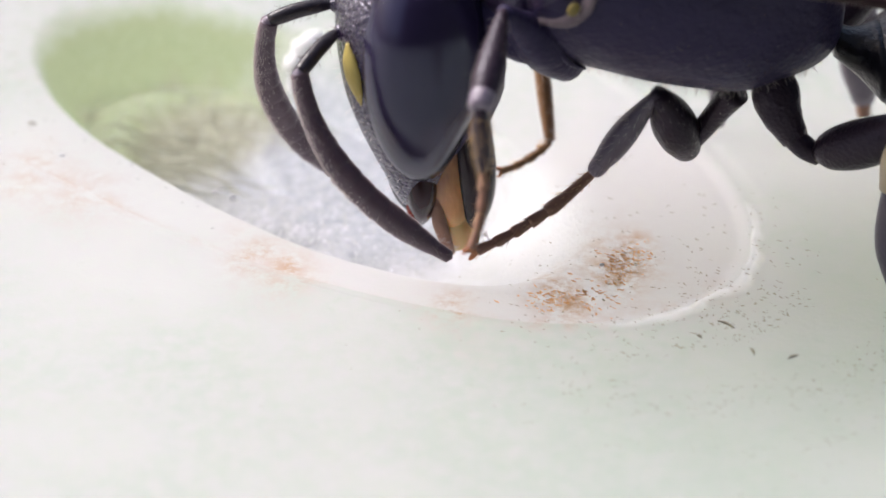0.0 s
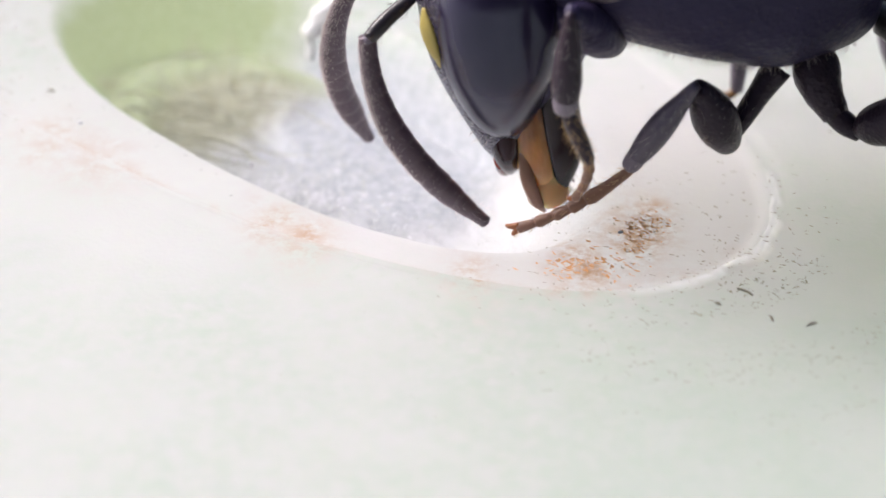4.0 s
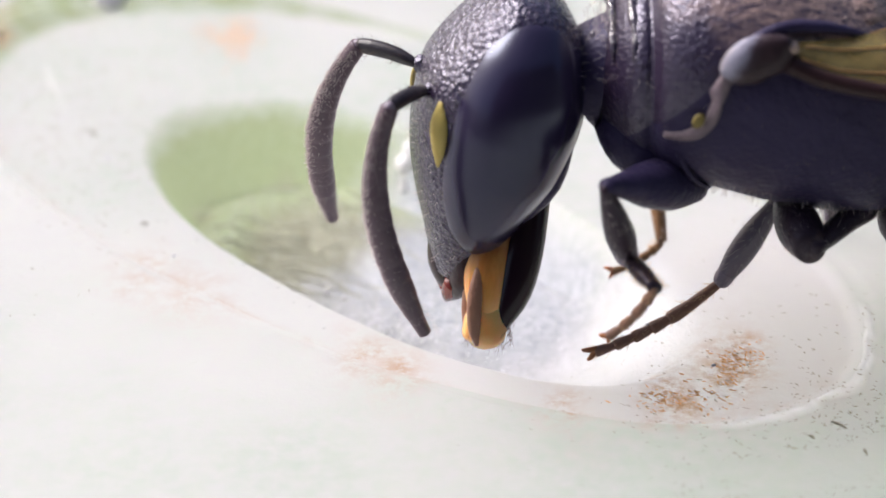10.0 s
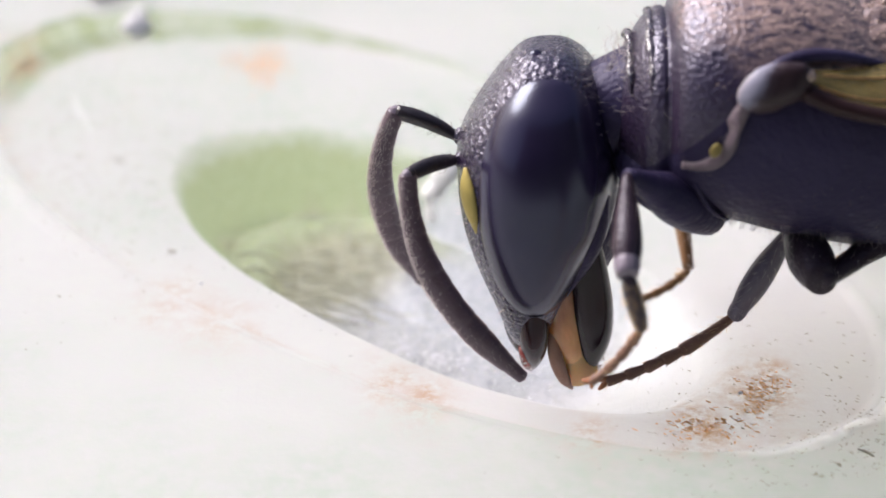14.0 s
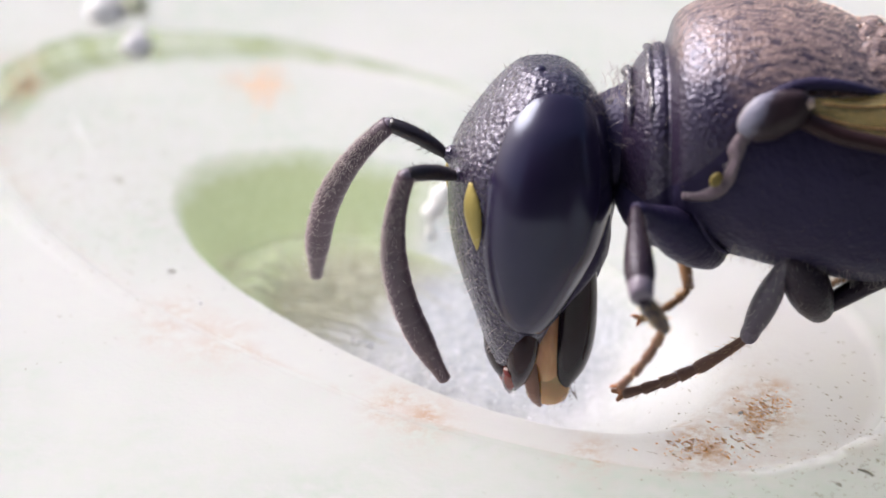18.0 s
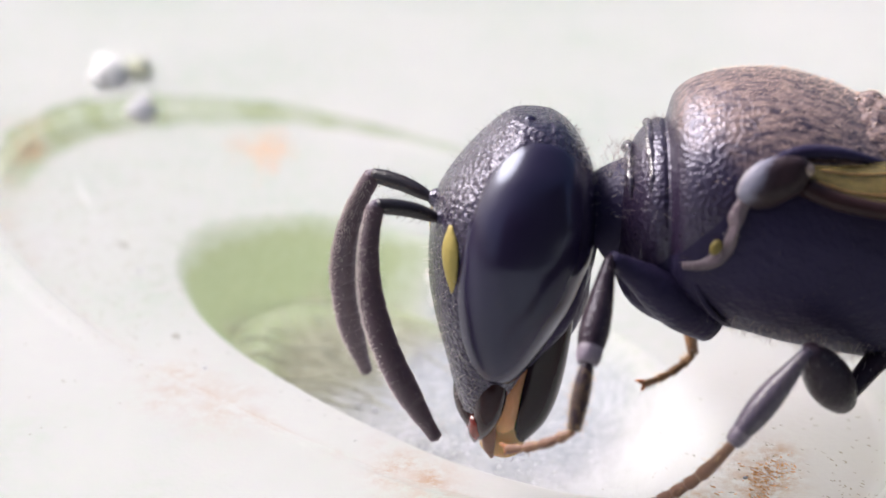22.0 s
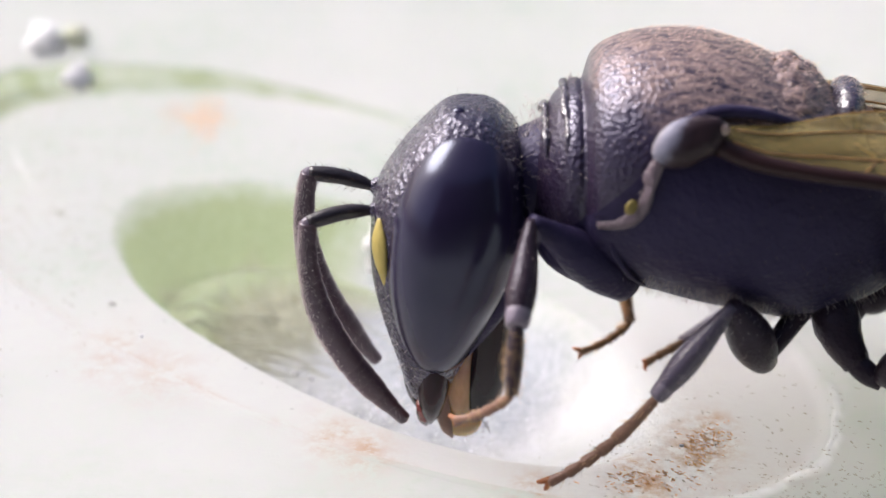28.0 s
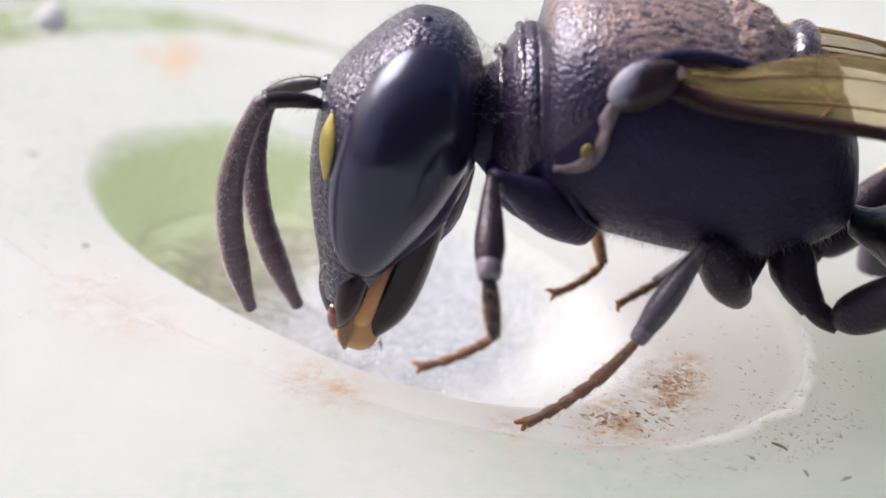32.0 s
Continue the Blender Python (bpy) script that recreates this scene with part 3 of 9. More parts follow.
    lo, hi, ang = 0.0, 1.0, a2

    def axes(shape):
        la, lb, t = shape[2], shape[3], shape[4]
        return np.array([[la * math.cos(t), -lb * math.sin(t)], [la * math.sin(t), lb * math.cos(t)]]), np.array(shape[:2])
    (m0, c0), (m1, c1) = axes(INNER), axes(OUTER)
    for _ in range(16):
        mid = (lo + hi) / 2
        u, v = np.linalg.solve(m0 * (1 - mid) + m1 * mid, np.array((x, y)) - c0 * (1 - mid) - c1 * mid)
        ang = math.atan2(v, u)
        if math.hypot(u, v) > 1:
            lo = mid
        else:
            hi = mid
    return leaf_point(1 + (lo + hi) / 2, ang).z


# ---- scraps on the leaf ----
def grains(name, spots, material, size, long, seed, label, category, lift=0.5, lie=None):
    """Many small angular flakes or slivers lying on the leaf."""
    rnd = random.Random(seed)
    verts, faces = [], []
    for x, y in spots:
        l, w = size * rnd.uniform(0.3, 1.9) * long, size * rnd.uniform(0.4, 1.3)
        t = size * rnd.uniform(0.10, 0.25)
        m = Matrix.Translation((x, y, on_leaf(x, y) + t * lift)) @ pose(0, 0, 0, rnd.uniform(-6, 6), rnd.uniform(-6, 6), rnd.uniform(0, 360) if lie is None else rnd.gauss(lie, 28))
        b = len(verts)
        for p in ((l, 0, 0), (0.3 * l, w, 0), (-l, 0.2 * w, 0), (-0.2 * l, -w, 0), (0.1 * l, 0, t), (0, 0, -t)):
            verts.append((m @ Vector(p)) * MM)
        for i in range(4):
            j = (i + 1) % 4
            faces += [(b + i, b + j, b + 4), (b + j, b + i, b + 5)]
    data = bpy.data.meshes.new(name)
    data.from_pydata(verts, [], faces)
    data.materials.append(material)
    return tagged(new(name, data), label, category, kind="stuff")


def scatter(center, sx, sy, turn, count, seed, even=False):
    rnd = random.Random(seed)
    out = []
    for _ in range(count):
        u, v = (rnd.uniform(-1.7, 1.7), rnd.uniform(-1.7, 1.7)) if even else (rnd.gauss(0, 1), rnd.gauss(0, 1))
        u, v = u * sx, v * sy
        c, s = math.cos(turn), math.sin(turn)
        out.append((center[0] + u * c - v * s, center[1] + u * s + v * c))
    return out


FLUFF_AT = ((-2.484, 4.622), (-2.273, 4.676), (-2.231, 4.326))


def leaf_scraps():
    (ax, ay), (bx, by) = (1.986, -0.527), (2.314, -0.815)
    lie = math.degrees(math.atan2(by - ay, bx - ax))
    rust = scatter((1.986, -0.527), 0.07, 0.10, -0.5, 80, 1) + scatter((1.938, -0.72), 0.06, 0.14, -0.5, 40, 15) + scatter((1.786, -0.922), 0.09, 0.10, 0, 40, 2)
    rust += scatter((1.524, -0.96), 0.10, 0.06, 0.1, 80, 3)
    grains("rust_flakes", rust, M_RUST, 0.0085, 2.0, 4, "orange-brown rusty flakes scattered on the leaf", "flakes", lie=lie)
    rust = scatter((-1.263, 3.73), 0.07, 0.14, 0, 170, 5) + scatter((-1.428, 3.815), 0.09, 0.1, 0, 60, 6) + scatter((-2.984, 3.841), 0.04, 0.12, 0.3, 30, 7)
    grains("rust_flakes", rust, M_RUST, 0.010, 1.2, 8, "orange-brown rusty flakes at the far side of the scar", "flakes")
    dirt = scatter((2.368, -1.404), 0.75, 0.8, 0, 420, 9) + scatter((2.11, -0.267), 0.35, 0.4, 0, 30, 10) + scatter((-2.365, 2.308), 0.35, 1.0, 0, 220, 11)
    dirt += scatter((-2.984, 3.841), 0.035, 0.06, 0.3, 70, 24) + scatter((-2.602, 2.862), 0.22, 0.5, 0, 160, 23) + scatter((2.85, -0.656), 0.4, 0.8, 0, 60, 21) + scatter((2.851, -1.343), 0.35, 0.5, 0, 260, 26) + scatter((1.229, -1.764), 0.8, 0.3, 0, 30, 22)
    dirt += scatter((2.75, -1.75), 0.6, 0.5, 0, 420, 29)
    dirt += scatter((-2.35, 2.55), 0.4, 0.75, 0.3, 260, 27) + scatter((-2.1, 3.3), 0.5, 0.5, 0, 60, 28)
    grains("dirt_specks", dirt, M_DIRT, 0.0055, 2.6, 13, "tiny dark specks of dirt on the pale leaf", "dirt", lie=lie)
    for k, (x, y, long, turn) in enumerate(((*(-2.23, 2.472), 0.045, -35), (*(2.369, -1.471), 0.022, -50), (*(2.678, -1.615), 0.035, -75), (*(2.544, -1.343), 0.06, -40), (*(-1.799, 1.196), 0.03, -10), (*(2.918, -1.675), 0.04, 30))):
        bm = tube([(-long, 0, 0), (0, 0.004, 0.004), (long, 0, 0)], (0.004, 0.009, 0.003), 6, steps=3)
        ob = link_mesh("sliver", bm, M_DIRT)
        ob.matrix_basis = mm_pose(x, y, on_leaf(x, y) + 0.004, 0, 0, turn)
        tagged(ob, "dark splinter of dirt lying on the leaf", "splinter", "splinters on the leaf")
    # a pale scratch and a bright grain on the scar
    x, y = (-2.549, 3.187)
    bm = tube([(*q, on_leaf(*q) + 0.002) for q in ((-2.642, 3.452), (-2.584, 3.228), (-2.517, 3.024), (-2.442, 2.822))], (0.002, 0.006, 0.005, 0.002), 6, steps=4)
    tagged(link_mesh("scratch_ridge", bm, M_CRUST), "pale raised scratch in the wax of the leaf", "scratch")
    for q in ((-2.098, 2.114), (-2.56, 3.841), (-1.582, 0.739), (1.834, -0.605)):
        bm = ball((q[0], q[1], on_leaf(*q) + 0.006), (0.016, 0.012, 0.010), u=7, v=5)
        tagged(link_mesh("wax_grain", bm, M_CRYSTAL, flat=True), "bright white grain of wax on the leaf", "grain", "wax grains")
    # crystals on the floor of the pit
    spots = [p for p in scatter((0.022, 0.588), 0.42, 0.30, INNER[4] + 0.2, 500, 30)]
    grains("wax_crystals", spots, M_CRYSTAL, 0.008, 1.8, 31, "glinting white wax crystals on the floor of the pit", "crystals")
    spots = [p for p in scatter((-0.349, 0.899), 0.50, 0.30, INNER[4] + 0.2, 1100, 32)]
    grains("grey_crystals", spots, M_GREYCRYSTAL, 0.010, 1.8, 33, "dull grey wax crystals on the floor of the pit", "crystals")
    for q in ((-0.556, 1.238), (-0.494, 1.124), (-0.607, 1.167)):
        bm = ball((q[0], q[1], on_leaf(*q) + 0.01), (0.022, 0.015, 0.014), u=6, v=4, turn=(20, 30, 10))
        tagged(link_mesh("glint_crystal", bm, M_CRYSTAL, flat=True), "single bright crystal glinting in the pit", "crystal", "glinting crystals")
    # matted threads at the far end of the pit
    rnd = random.Random(40)
    bm = bmesh.new()
    for _ in range(110):
        q = (-1.006, 1.688)
        x, y = q[0] + rnd.gauss(0, 0.36), q[1] + rnd.gauss(0, 0.38)
        r, turn = rnd.uniform(0.10, 0.32), INNER[4] + rnd.gauss(0.25, 0.45)
        c, s = math.cos(INNER[4]), math.sin(INNER[4])
        if math.hypot(((x - INNER[0]) * c + (y - INNER[1]) * s) / (INNER[2] - 0.25), ((y - INNER[1]) * c - (x - INNER[0]) * s) / (INNER[3] - 0.25)) > 0.82:
            continue
        pts = []
        for t in (-1, -0.4, 0.3, 1):
            px, py = x + r * t * math.cos(turn) + 0.05 * t * t, y + r * t * math.sin(turn) - 0.06 * t * t
            pts.append((px, py, on_leaf(px, py) + 0.012 + 0.03 * (1 - t * t) * rnd.random()))
        tube(pts, (0.002, 0.006, 0.006, 0.002), 4, bm=bm, steps=3)
    tagged(link_mesh("matted_threads", bm, M_THREAD), "pale olive matted threads at the far end of the pit", "threads", kind="stuff")
    # fluff caught on the far edge of the scar
    for where, mat, label, lift, size in ((FLUFF_AT[0], M_FLUFF, "white waxy fluff stuck to the edge of the scar", 0.1, 0.14), (FLUFF_AT[1], M_MOSS, "grey-green scrap stuck to the edge of the scar", 0.1, 0.1), (FLUFF_AT[2], M_LILAC, "lilac-white scrap of fluff on the scar", 0.05, 0.11)):
        bm = bmesh.new()
        bmesh.ops.create_icosphere(bm, subdivisions=5, radius=size * 0.9)
        bm.normal_update()
        off = Vector((where[0] * 7, where[1] * 3, 1))
        for v in bm.verts:
            q = v.co / size
            v.co += v.normal * size * (0.55 * noise.noise(q * 1.4 + off) + 0.3 * noise.noise(q * 3.2 + off) + 0.16 * noise.noise(q * 8 + off) + 0.08 * noise.noise(q * 20 + off))
            v.co.z *= 0.75
        rnd_fuzz = random.Random(52)
        fuzz = []
        for v in rnd_fuzz.sample(list(bm.verts), 260):
            fuzz.append((v.co.copy(), v.normal.copy()))
        ob = link_mesh("fluff", bm, mat)
        part("fuzz", hairs(fuzz, size * 0.4, size * 0.012, 53, 0.8), mat, ob)
        ob.matrix_basis = mm_pose(where[0], where[1], on_leaf(*where) + lift)
        tagged(ob, label, "fluff")
    # a shred of the same fluff hangs down the wall of the pit
    bm = knobbly(tube([(0.10, 2.27, -1.15), (0.04, 2.225, -1.2), (-0.04, 2.215, -1.29), (-0.10, 2.2, -1.4), (-0.10, 2.16, -1.53)], (0.03, 0.07, 0.075, 0.045, 0.02), 16, squash=0.7, steps=6), 0.05, 9)
    spots = surface_spots(bm, 240, 55, lambda p, n: n.y < 0.4)
    ob = link_mesh("fluff", bm, M_FLUFF)
    part("fuzz", hairs(spots, 0.05, 0.0016, 56, 0.7), M_FLUFF, ob)
    tagged(ob, "white shred of fluff hanging on the wall of the pit", "fluff")


# ---- the bee ----
BEE = tagged(empty("bee", mm_pose(*(1.639, 0, 0.539), 3.0, 0, 0)), "small black bee with yellow face marks, feeding", "bee")


def stack(rows, n=4, seg=40, power=2.0):
    """Head capsule: level ovals; rows of height, middle x, half depth, half width."""
    bm = bmesh.new()
    rings = []
    for z, cx, hx, w in smooth_rows(rows, n):
        ring = []
        for k in range(seg):
            a = 2 * math.pi * k / seg
            c, s = math.cos(a), math.sin(a)
            e = 1.6 / power if c < 0 else 1.4 / power
            ring.append(Vector((cx + max(0.01, hx) * math.copysign(abs(c) ** e, c), max(0.01, w) * math.copysign(abs(s) ** e, s), z)))
        rings.append(ring)
    skin(bm, rings)
    return bm


def barrel(rows, n=4, seg=44, sag=0.0):
    """Body along x: upright ovals; rows of x, middle height, half height, half width."""
    bm = bmesh.new()
    rings = []
    for x, cz, hz, w in smooth_rows(rows, n):
        ring = []
        for k in range(seg):
            a = 2 * math.pi * k / seg
            c, s = math.cos(a), math.sin(a)
            ring.append(Vector((x, max(0.02, w) * math.copysign(abs(c) ** 0.92, c), cz + max(0.02, hz) * math.copysign(abs(s) ** 0.92, s))))
        rings.append(ring)
    skin(bm, rings)
    return bm


def surface_spots(ob_bm, count, seed, keep):
    """Random (point, normal) pairs, even over the faces of a bmesh, where keep(point, normal)."""
    rnd = random.Random(seed)
    ob_bm.normal_update()
    faces = [f for f in ob_bm.faces if len(f.verts) == 4]
    picks = rnd.choices(faces, weights=[f.calc_area() for f in faces], k=count * 12)
    out = []
    for f in picks:
        a, b, c, d = [v.co for v in f.verts]
        u, w = rnd.random(), rnd.random()
        p = a.lerp(b, u).lerp(d.lerp(c, u), w)
        if keep(p, f.normal):
            out.append((p, f.normal.copy()))
            if len(out) == count:
                break
    return out


def knobbly(bm, height, scale):
    """Uneven the surface of a mesh along its normals."""
    bm.normal_update()
    for v in bm.verts:
        v.co += v.normal * height * (noise.noise(v.co * scale) + 0.5 * noise.noise(v.co * scale * 2.3))
    return bm


def head_width(rows, x, z, power=2.0):
    """Half width of the head capsule at x, z."""
    rows = sorted(rows)
    cx, hx, w = [float(np.interp(z, [q[0] for q in rows], [q[i] for q in rows])) for i in (1, 2, 3)]
    d = min(0.97, abs(x - cx) / hx)
    e = power / 0.8 if x < cx else power / 0.7
    return w * (1 - d ** e) ** (1 / e)


def make_head():
    rows = [(0.9, 0.0, 0.07, 0.10), (0.885, -0.005, 0.15, 0.24), (0.8, 0.0, 0.25, 0.38), (0.625, -0.026, 0.374, 0.49), (0.369, -0.086, 0.474, 0.55), (0.111, -0.105, 0.488, 0.56),
            (-0.186, -0.138, 0.441, 0.53), (-0.448, -0.178, 0.339, 0.46), (-0.713, -0.201, 0.224, 0.39), (-0.883, -0.217, 0.152, 0.31), (-0.986, -0.22, 0.113, 0.22)]
    bm = stack(rows)
    bmesh.ops.recalc_face_normals(bm, faces=bm.faces)
    face = surface_spots(bm, 260, 60, lambda p, n: n.x < -0.25)
    crown = surface_spots(bm, 90, 61, lambda p, n: n.z > 0.55)
    nape = surface_spots(bm, 220, 62, lambda p, n: n.x > 0.5 and p.z > 0.2)
    head = part("head", bm, M_HEAD, BEE, "black pitted head capsule")
    part("face_hair", hairs(face, 0.045, 0.0014, 63), M_HAIR, head)
    part("crown_hair", hairs(crown, 0.045, 0.0011, 64), M_DARKHAIR, head)
    part("nape_hair", hairs(nape, 0.05, 0.0012, 65, 0.6), M_HAIR, head)
    for side in (-1, 1):
        # the tall compound eye on the flank of the head
        upper, lower = Vector((-0.014, -0.45, 0.821)), Vector((-0.155, -0.36, -0.742))
        mid, half = (upper + lower) / 2, (upper - lower) / 2
        bm = bmesh.new()
        rings = []
        for i in range(19):
            rho = math.sin(math.pi / 2 * (1 - i / 18.5))
            ring = []
            for k in range(44):
                q = 2 * math.pi * k / 44
                z = mid.z + rho * half.z * math.sin(q)
                x = mid.x + rho * (half.x * math.sin(q) + (0.385 if math.cos(q) < 0 else 0.48) * math.cos(q) * (1 + 0.1 * math.sin(q)))
                y = 0.9 * head_width(rows, x, z) + 0.2 * math.sqrt(max(0, 1 - rho * rho)) + 0.01
                ring.append(Vector((x, y * side, z)))
            rings.append(ring)
        skin(bm, rings)
        part("eye", bm, M_EYE, head, "smooth black compound eye")
        # yellow mark beside the eye
        pts = [(-0.526, -0.35, 0.266), (-0.523, -0.385, 0.14), (-0.509, -0.4, 0), (-0.481, -0.38, -0.173)]
        pts = [(x, y * -side, z) for x, y, z in pts]
        part("yellow_mark", tube(pts, (0.012, 0.058, 0.052, 0.008), 12, squash=0.4, up=(1, 0.9 * side, 0), steps=5), M_YELLOW, head, "yellow wedge beside the eye")
        # antennal socket
        base = (-0.581, -0.16, 0.249) if side < 0 else (-0.593, 0.16, 0.287)
        part("antenna_socket", ball((base[0] + 0.03, base[1], base[2]), (0.05, 0.06, 0.06)), M_HEAD, head)
        # mandible
        pts = [(-0.168, -0.25, -0.67), (-0.181, -0.25, -0.858), (-0.19, -0.19, -1.023), (-0.202, -0.1, -1.167)]
        pts = [(x, y * -side, z) for x, y, z in pts]
        part("mandible", tube(pts, (0.13, 0.135, 0.10, 0.03), 14, squash=0.75, up=(0, 1, 0)), M_MANDIBLE, head, "black mandible")
        pts = [(-0.232, -0.2, -1.004), (-0.235, -0.13, -1.116), (-0.227, -0.07, -1.202)]
        part("mandible_tip", tube([(x, y * -side, z) for x, y, z in pts], (0.07, 0.062, 0.02), 12, squash=0.8, up=(0, 1, 0)), M_REDTIP, head, "glossy red mandible tip")
    pts = [(-0.277, 0, -0.75), (-0.248, 0, -0.922), (-0.219, 0, -1.063), (-0.198, 0, -1.17)]
    part("clypeus_lip", tube(pts, (0.14, 0.17, 0.13, 0.04), 16, squash=0.75, up=(0, 1, 0)), M_MANDIBLE, head)
    part("labrum", tube([(-0.319, 0, -0.922), (-0.276, 0, -1.055), (-0.24, 0, -1.139)], (0.10, 0.11, 0.03), 12, squash=0.35, up=(0, 1, 0)), M_REDTIP, head, "dark red upper lip")
    for x, y, z in ((-0.06, -0.12, 0.87), (-0.06, 0.12, 0.85), (-0.15, 0.02, 0.83)):
        part("ocellus", ball((x, y, z), (0.05, 0.05, 0.048)), M_EYE, head, "small round simple eye")
    # cheek and throat under the eye
    part("cheek", tube([(0.241, -0.3, 0.219), (0.175, -0.33, -0.211), (0, -0.25, -0.614)], (0.12, 0.14, 0.06), 14, squash=0.8), M_SIDE, head)
    part("throat", tube([(0.227, 0, 0), (0.143, 0, -0.411), (0.005, 0, -0.713)], (0.16, 0.2, 0.12), 14, squash=1.6), M_SIDE, head)
    return head


def make_body():
    rows = [(-0.674, 0.19, 0.249, 0.18), (-0.598, 0.176, 0.337, 0.36), (-0.501, 0.217, 0.466, 0.49), (-0.422, 0.238, 0.533, 0.57), (-0.359, 0.23, 0.568, 0.6), (-0.317, 0.219, 0.579, 0.61), (-0.259, 0.285, 0.675, 0.71), (-0.128, 0.31, 0.74, 0.785), (0.08, 0.317, 0.78, 0.84), (0.393, 0.272, 0.822, 0.87), (0.709, 0.192, 0.81, 0.84),
            (0.991, 0.098, 0.765, 0.77), (1.254, 0.045, 0.655, 0.66), (1.466, -0.01, 0.527, 0.53), (1.598, -0.078, 0.379, 0.34), (1.653, -0.132, 0.206, 0.16)]
    bm = barrel(rows)
    bmesh.ops.recalc_face_normals(bm, faces=bm.faces)
    rnd_down = random.Random(69)
    top = surface_spots(bm, 2200, 70, lambda p, n: n.z > rnd_down.uniform(0.4, 1.0) and smoothstep(-0.35, 0.6, p.x) > rnd_down.random())
    belly = surface_spots(bm, 1500, 71, lambda p, n: n.z < -0.62 and n.y < 0.5)
    collar = surface_spots(bm, 260, 72, lambda p, n: p.x < -0.33 and n.z > 0.15)
    side = surface_spots(bm, 140, 78, lambda p, n: n.y < -0.6)
    # a seam parts the downy back from the smooth side
    seams = []
    for p, q in (((-0.375, -0.6, 0.094), (0.125, -0.84, 0.607)), ((0.125, -0.84, 0.607), (1.464, -0.5, 0.724))):
        p, q = Vector(p), Vector(q)
        normal = Vector((p.z - q.z, 0, q.x - p.x)).normalized()
        bmesh.ops.bisect_plane(bm, geom=bm.verts[:] + bm.edges[:] + bm.faces[:], plane_co=p, plane_no=normal, dist=1e-5)
        seams.append((p, normal))
    lower = bm.copy()

    def below(f):
        c = f.calc_center_median()
        return all((c - p).dot(n) < 0 for p, n in seams)
    bmesh.ops.delete(lower, geom=[f for f in lower.faces if not below(f)], context="FACES")
    bmesh.ops.delete(bm, geom=[f for f in bm.faces if below(f)], context="FACES")
    part("thorax", bm, M_THORAX, BEE, "black domed thorax with short brown down")
    part("breast", lower, M_SIDE, BEE, "smooth blue-black side of the thorax")
    part("thorax_down", hairs([(p, n * 1.0 + Vector((1, -0.2, -0.1))) for p, n in top], 0.036, 0.0014, 73, 0.5), M_DOWN, BEE, "short brown down")
    part("belly_fringe", hairs(belly, 0.05, 0.0012, 74, 0.4), M_HAIR, BEE, "pale fringe under the thorax")
    part("collar_fringe", hairs(collar, 0.055, 0.0013, 75, 0.6), M_HAIR, BEE, "pale hair on the collar")
    part("side_down", hairs(side, 0.035, 0.001, 79, 0.6), M_DARKHAIR, BEE)
    # plates: collar, back shield, scutellum, side plates
    for y in (-1, 1):
        pts = [(0.118, -0.84, 0.625), (0.048, -0.84, 0.466), (0.009, -0.82, 0.306), (-0.085, -0.78, 0.18), (-0.25, -0.705, 0.128)]
        pts = [(a, b * -y, c) for a, b, c in pts]
        part("collar_seam", tube(pts, (0.03, 0.055, 0.055, 0.045, 0.024), 14, squash=0.5, rough=1.0, steps=8), M_LOBEEDGE, BEE, "pale pinkish grey rim of the shoulder lobe")
        rnd = random.Random(77)
        spots = []
        for q in smooth_rows(pts, 60):
            spots.append((Vector(q) + Vector((rnd.gauss(0, 0.02), 0, rnd.gauss(0, 0.02))), (-0.3, 1.0 * -y * -1, rnd.uniform(-0.6, 0.6))))
        part("seam_hair", hairs(spots, 0.035, 0.0011, 76, 0.7), M_HAIR, BEE)
        a, b, c = (-0.062, -0.83, 0.288)
        part("yellow_lobe", ball((a, b * -y * 1.005, c), (0.036, 0.02, 0.05), turn=(0, 25, 0)), M_LOBE, BEE, "yellow spot on the shoulder lobe")
        a, b, c = (0.271, -0.86, 0.71)
        part("tegula", knobbly(ball((a, b * -y, c), (0.24, 0.09, 0.14), turn=(0, -24, 0), u=32, v=22), 0.022, 5), M_TEGULA, BEE, "glossy dark shield over the wing root")
        a, b, c = (0.462, -0.86, 0.79)
        part("wing_hinge", ball((a, b * -y, c), (0.052, 0.045, 0.04), turn=(0, 35, 0)), M_KNOB, BEE, "pale brown wing hinge")
        pts = [(-0.192, -0.66, 0.116), (-0.157, -0.7, -0.013), (-0.067, -0.66, -0.191), (0.045, -0.55, -0.313)]
        pts = [(a, b * -y, c) for a, b, c in pts]
        part("side_seam", tube(pts, (0.012, 0.022, 0.02, 0.01), 8), M_SIDE, BEE)
        # dark tube standing in for the shaded groove above the wing root
        pts = [(0.049, -0.78, 0.42), (0.194, -0.76, 0.704), (0.395, -0.72, 0.832), (0.668, -0.66, 0.819), (0.982, -0.58, 0.715)]
        pts = [(a, b * -y, c) for a, b, c in pts]
        part("groove_shade", tube(pts, (0.02, 0.04, 0.045, 0.04, 0.02), 8), M_SIDE, BEE)
    part("neck", tube([(-0.75, 0, 0.099), (-0.612, 0, 0.173), (-0.438, 0, 0.191)], (0.30, 0.34, 0.44), 20), M_SIDE, BEE)
    # glossy rims of the collar plates, over the back from flank to flank
    for x, cz, hz, w, r, low in ((-0.655, 0.2, 0.31, 0.26, 0.018, 48), (-0.55, 0.2, 0.435, 0.45, 0.026, 34), (-0.43, 0.232, 0.54, 0.57, 0.022, 26)):
        arc = [math.radians(low + (180 - 2 * low) * k / 10) for k in range(11)]
        pts = [(x + 0.05 * (1 - math.sin(q)) ** 2 * 0.4, -w * math.cos(q), cz + hz * math.sin(q)) for q in arc]
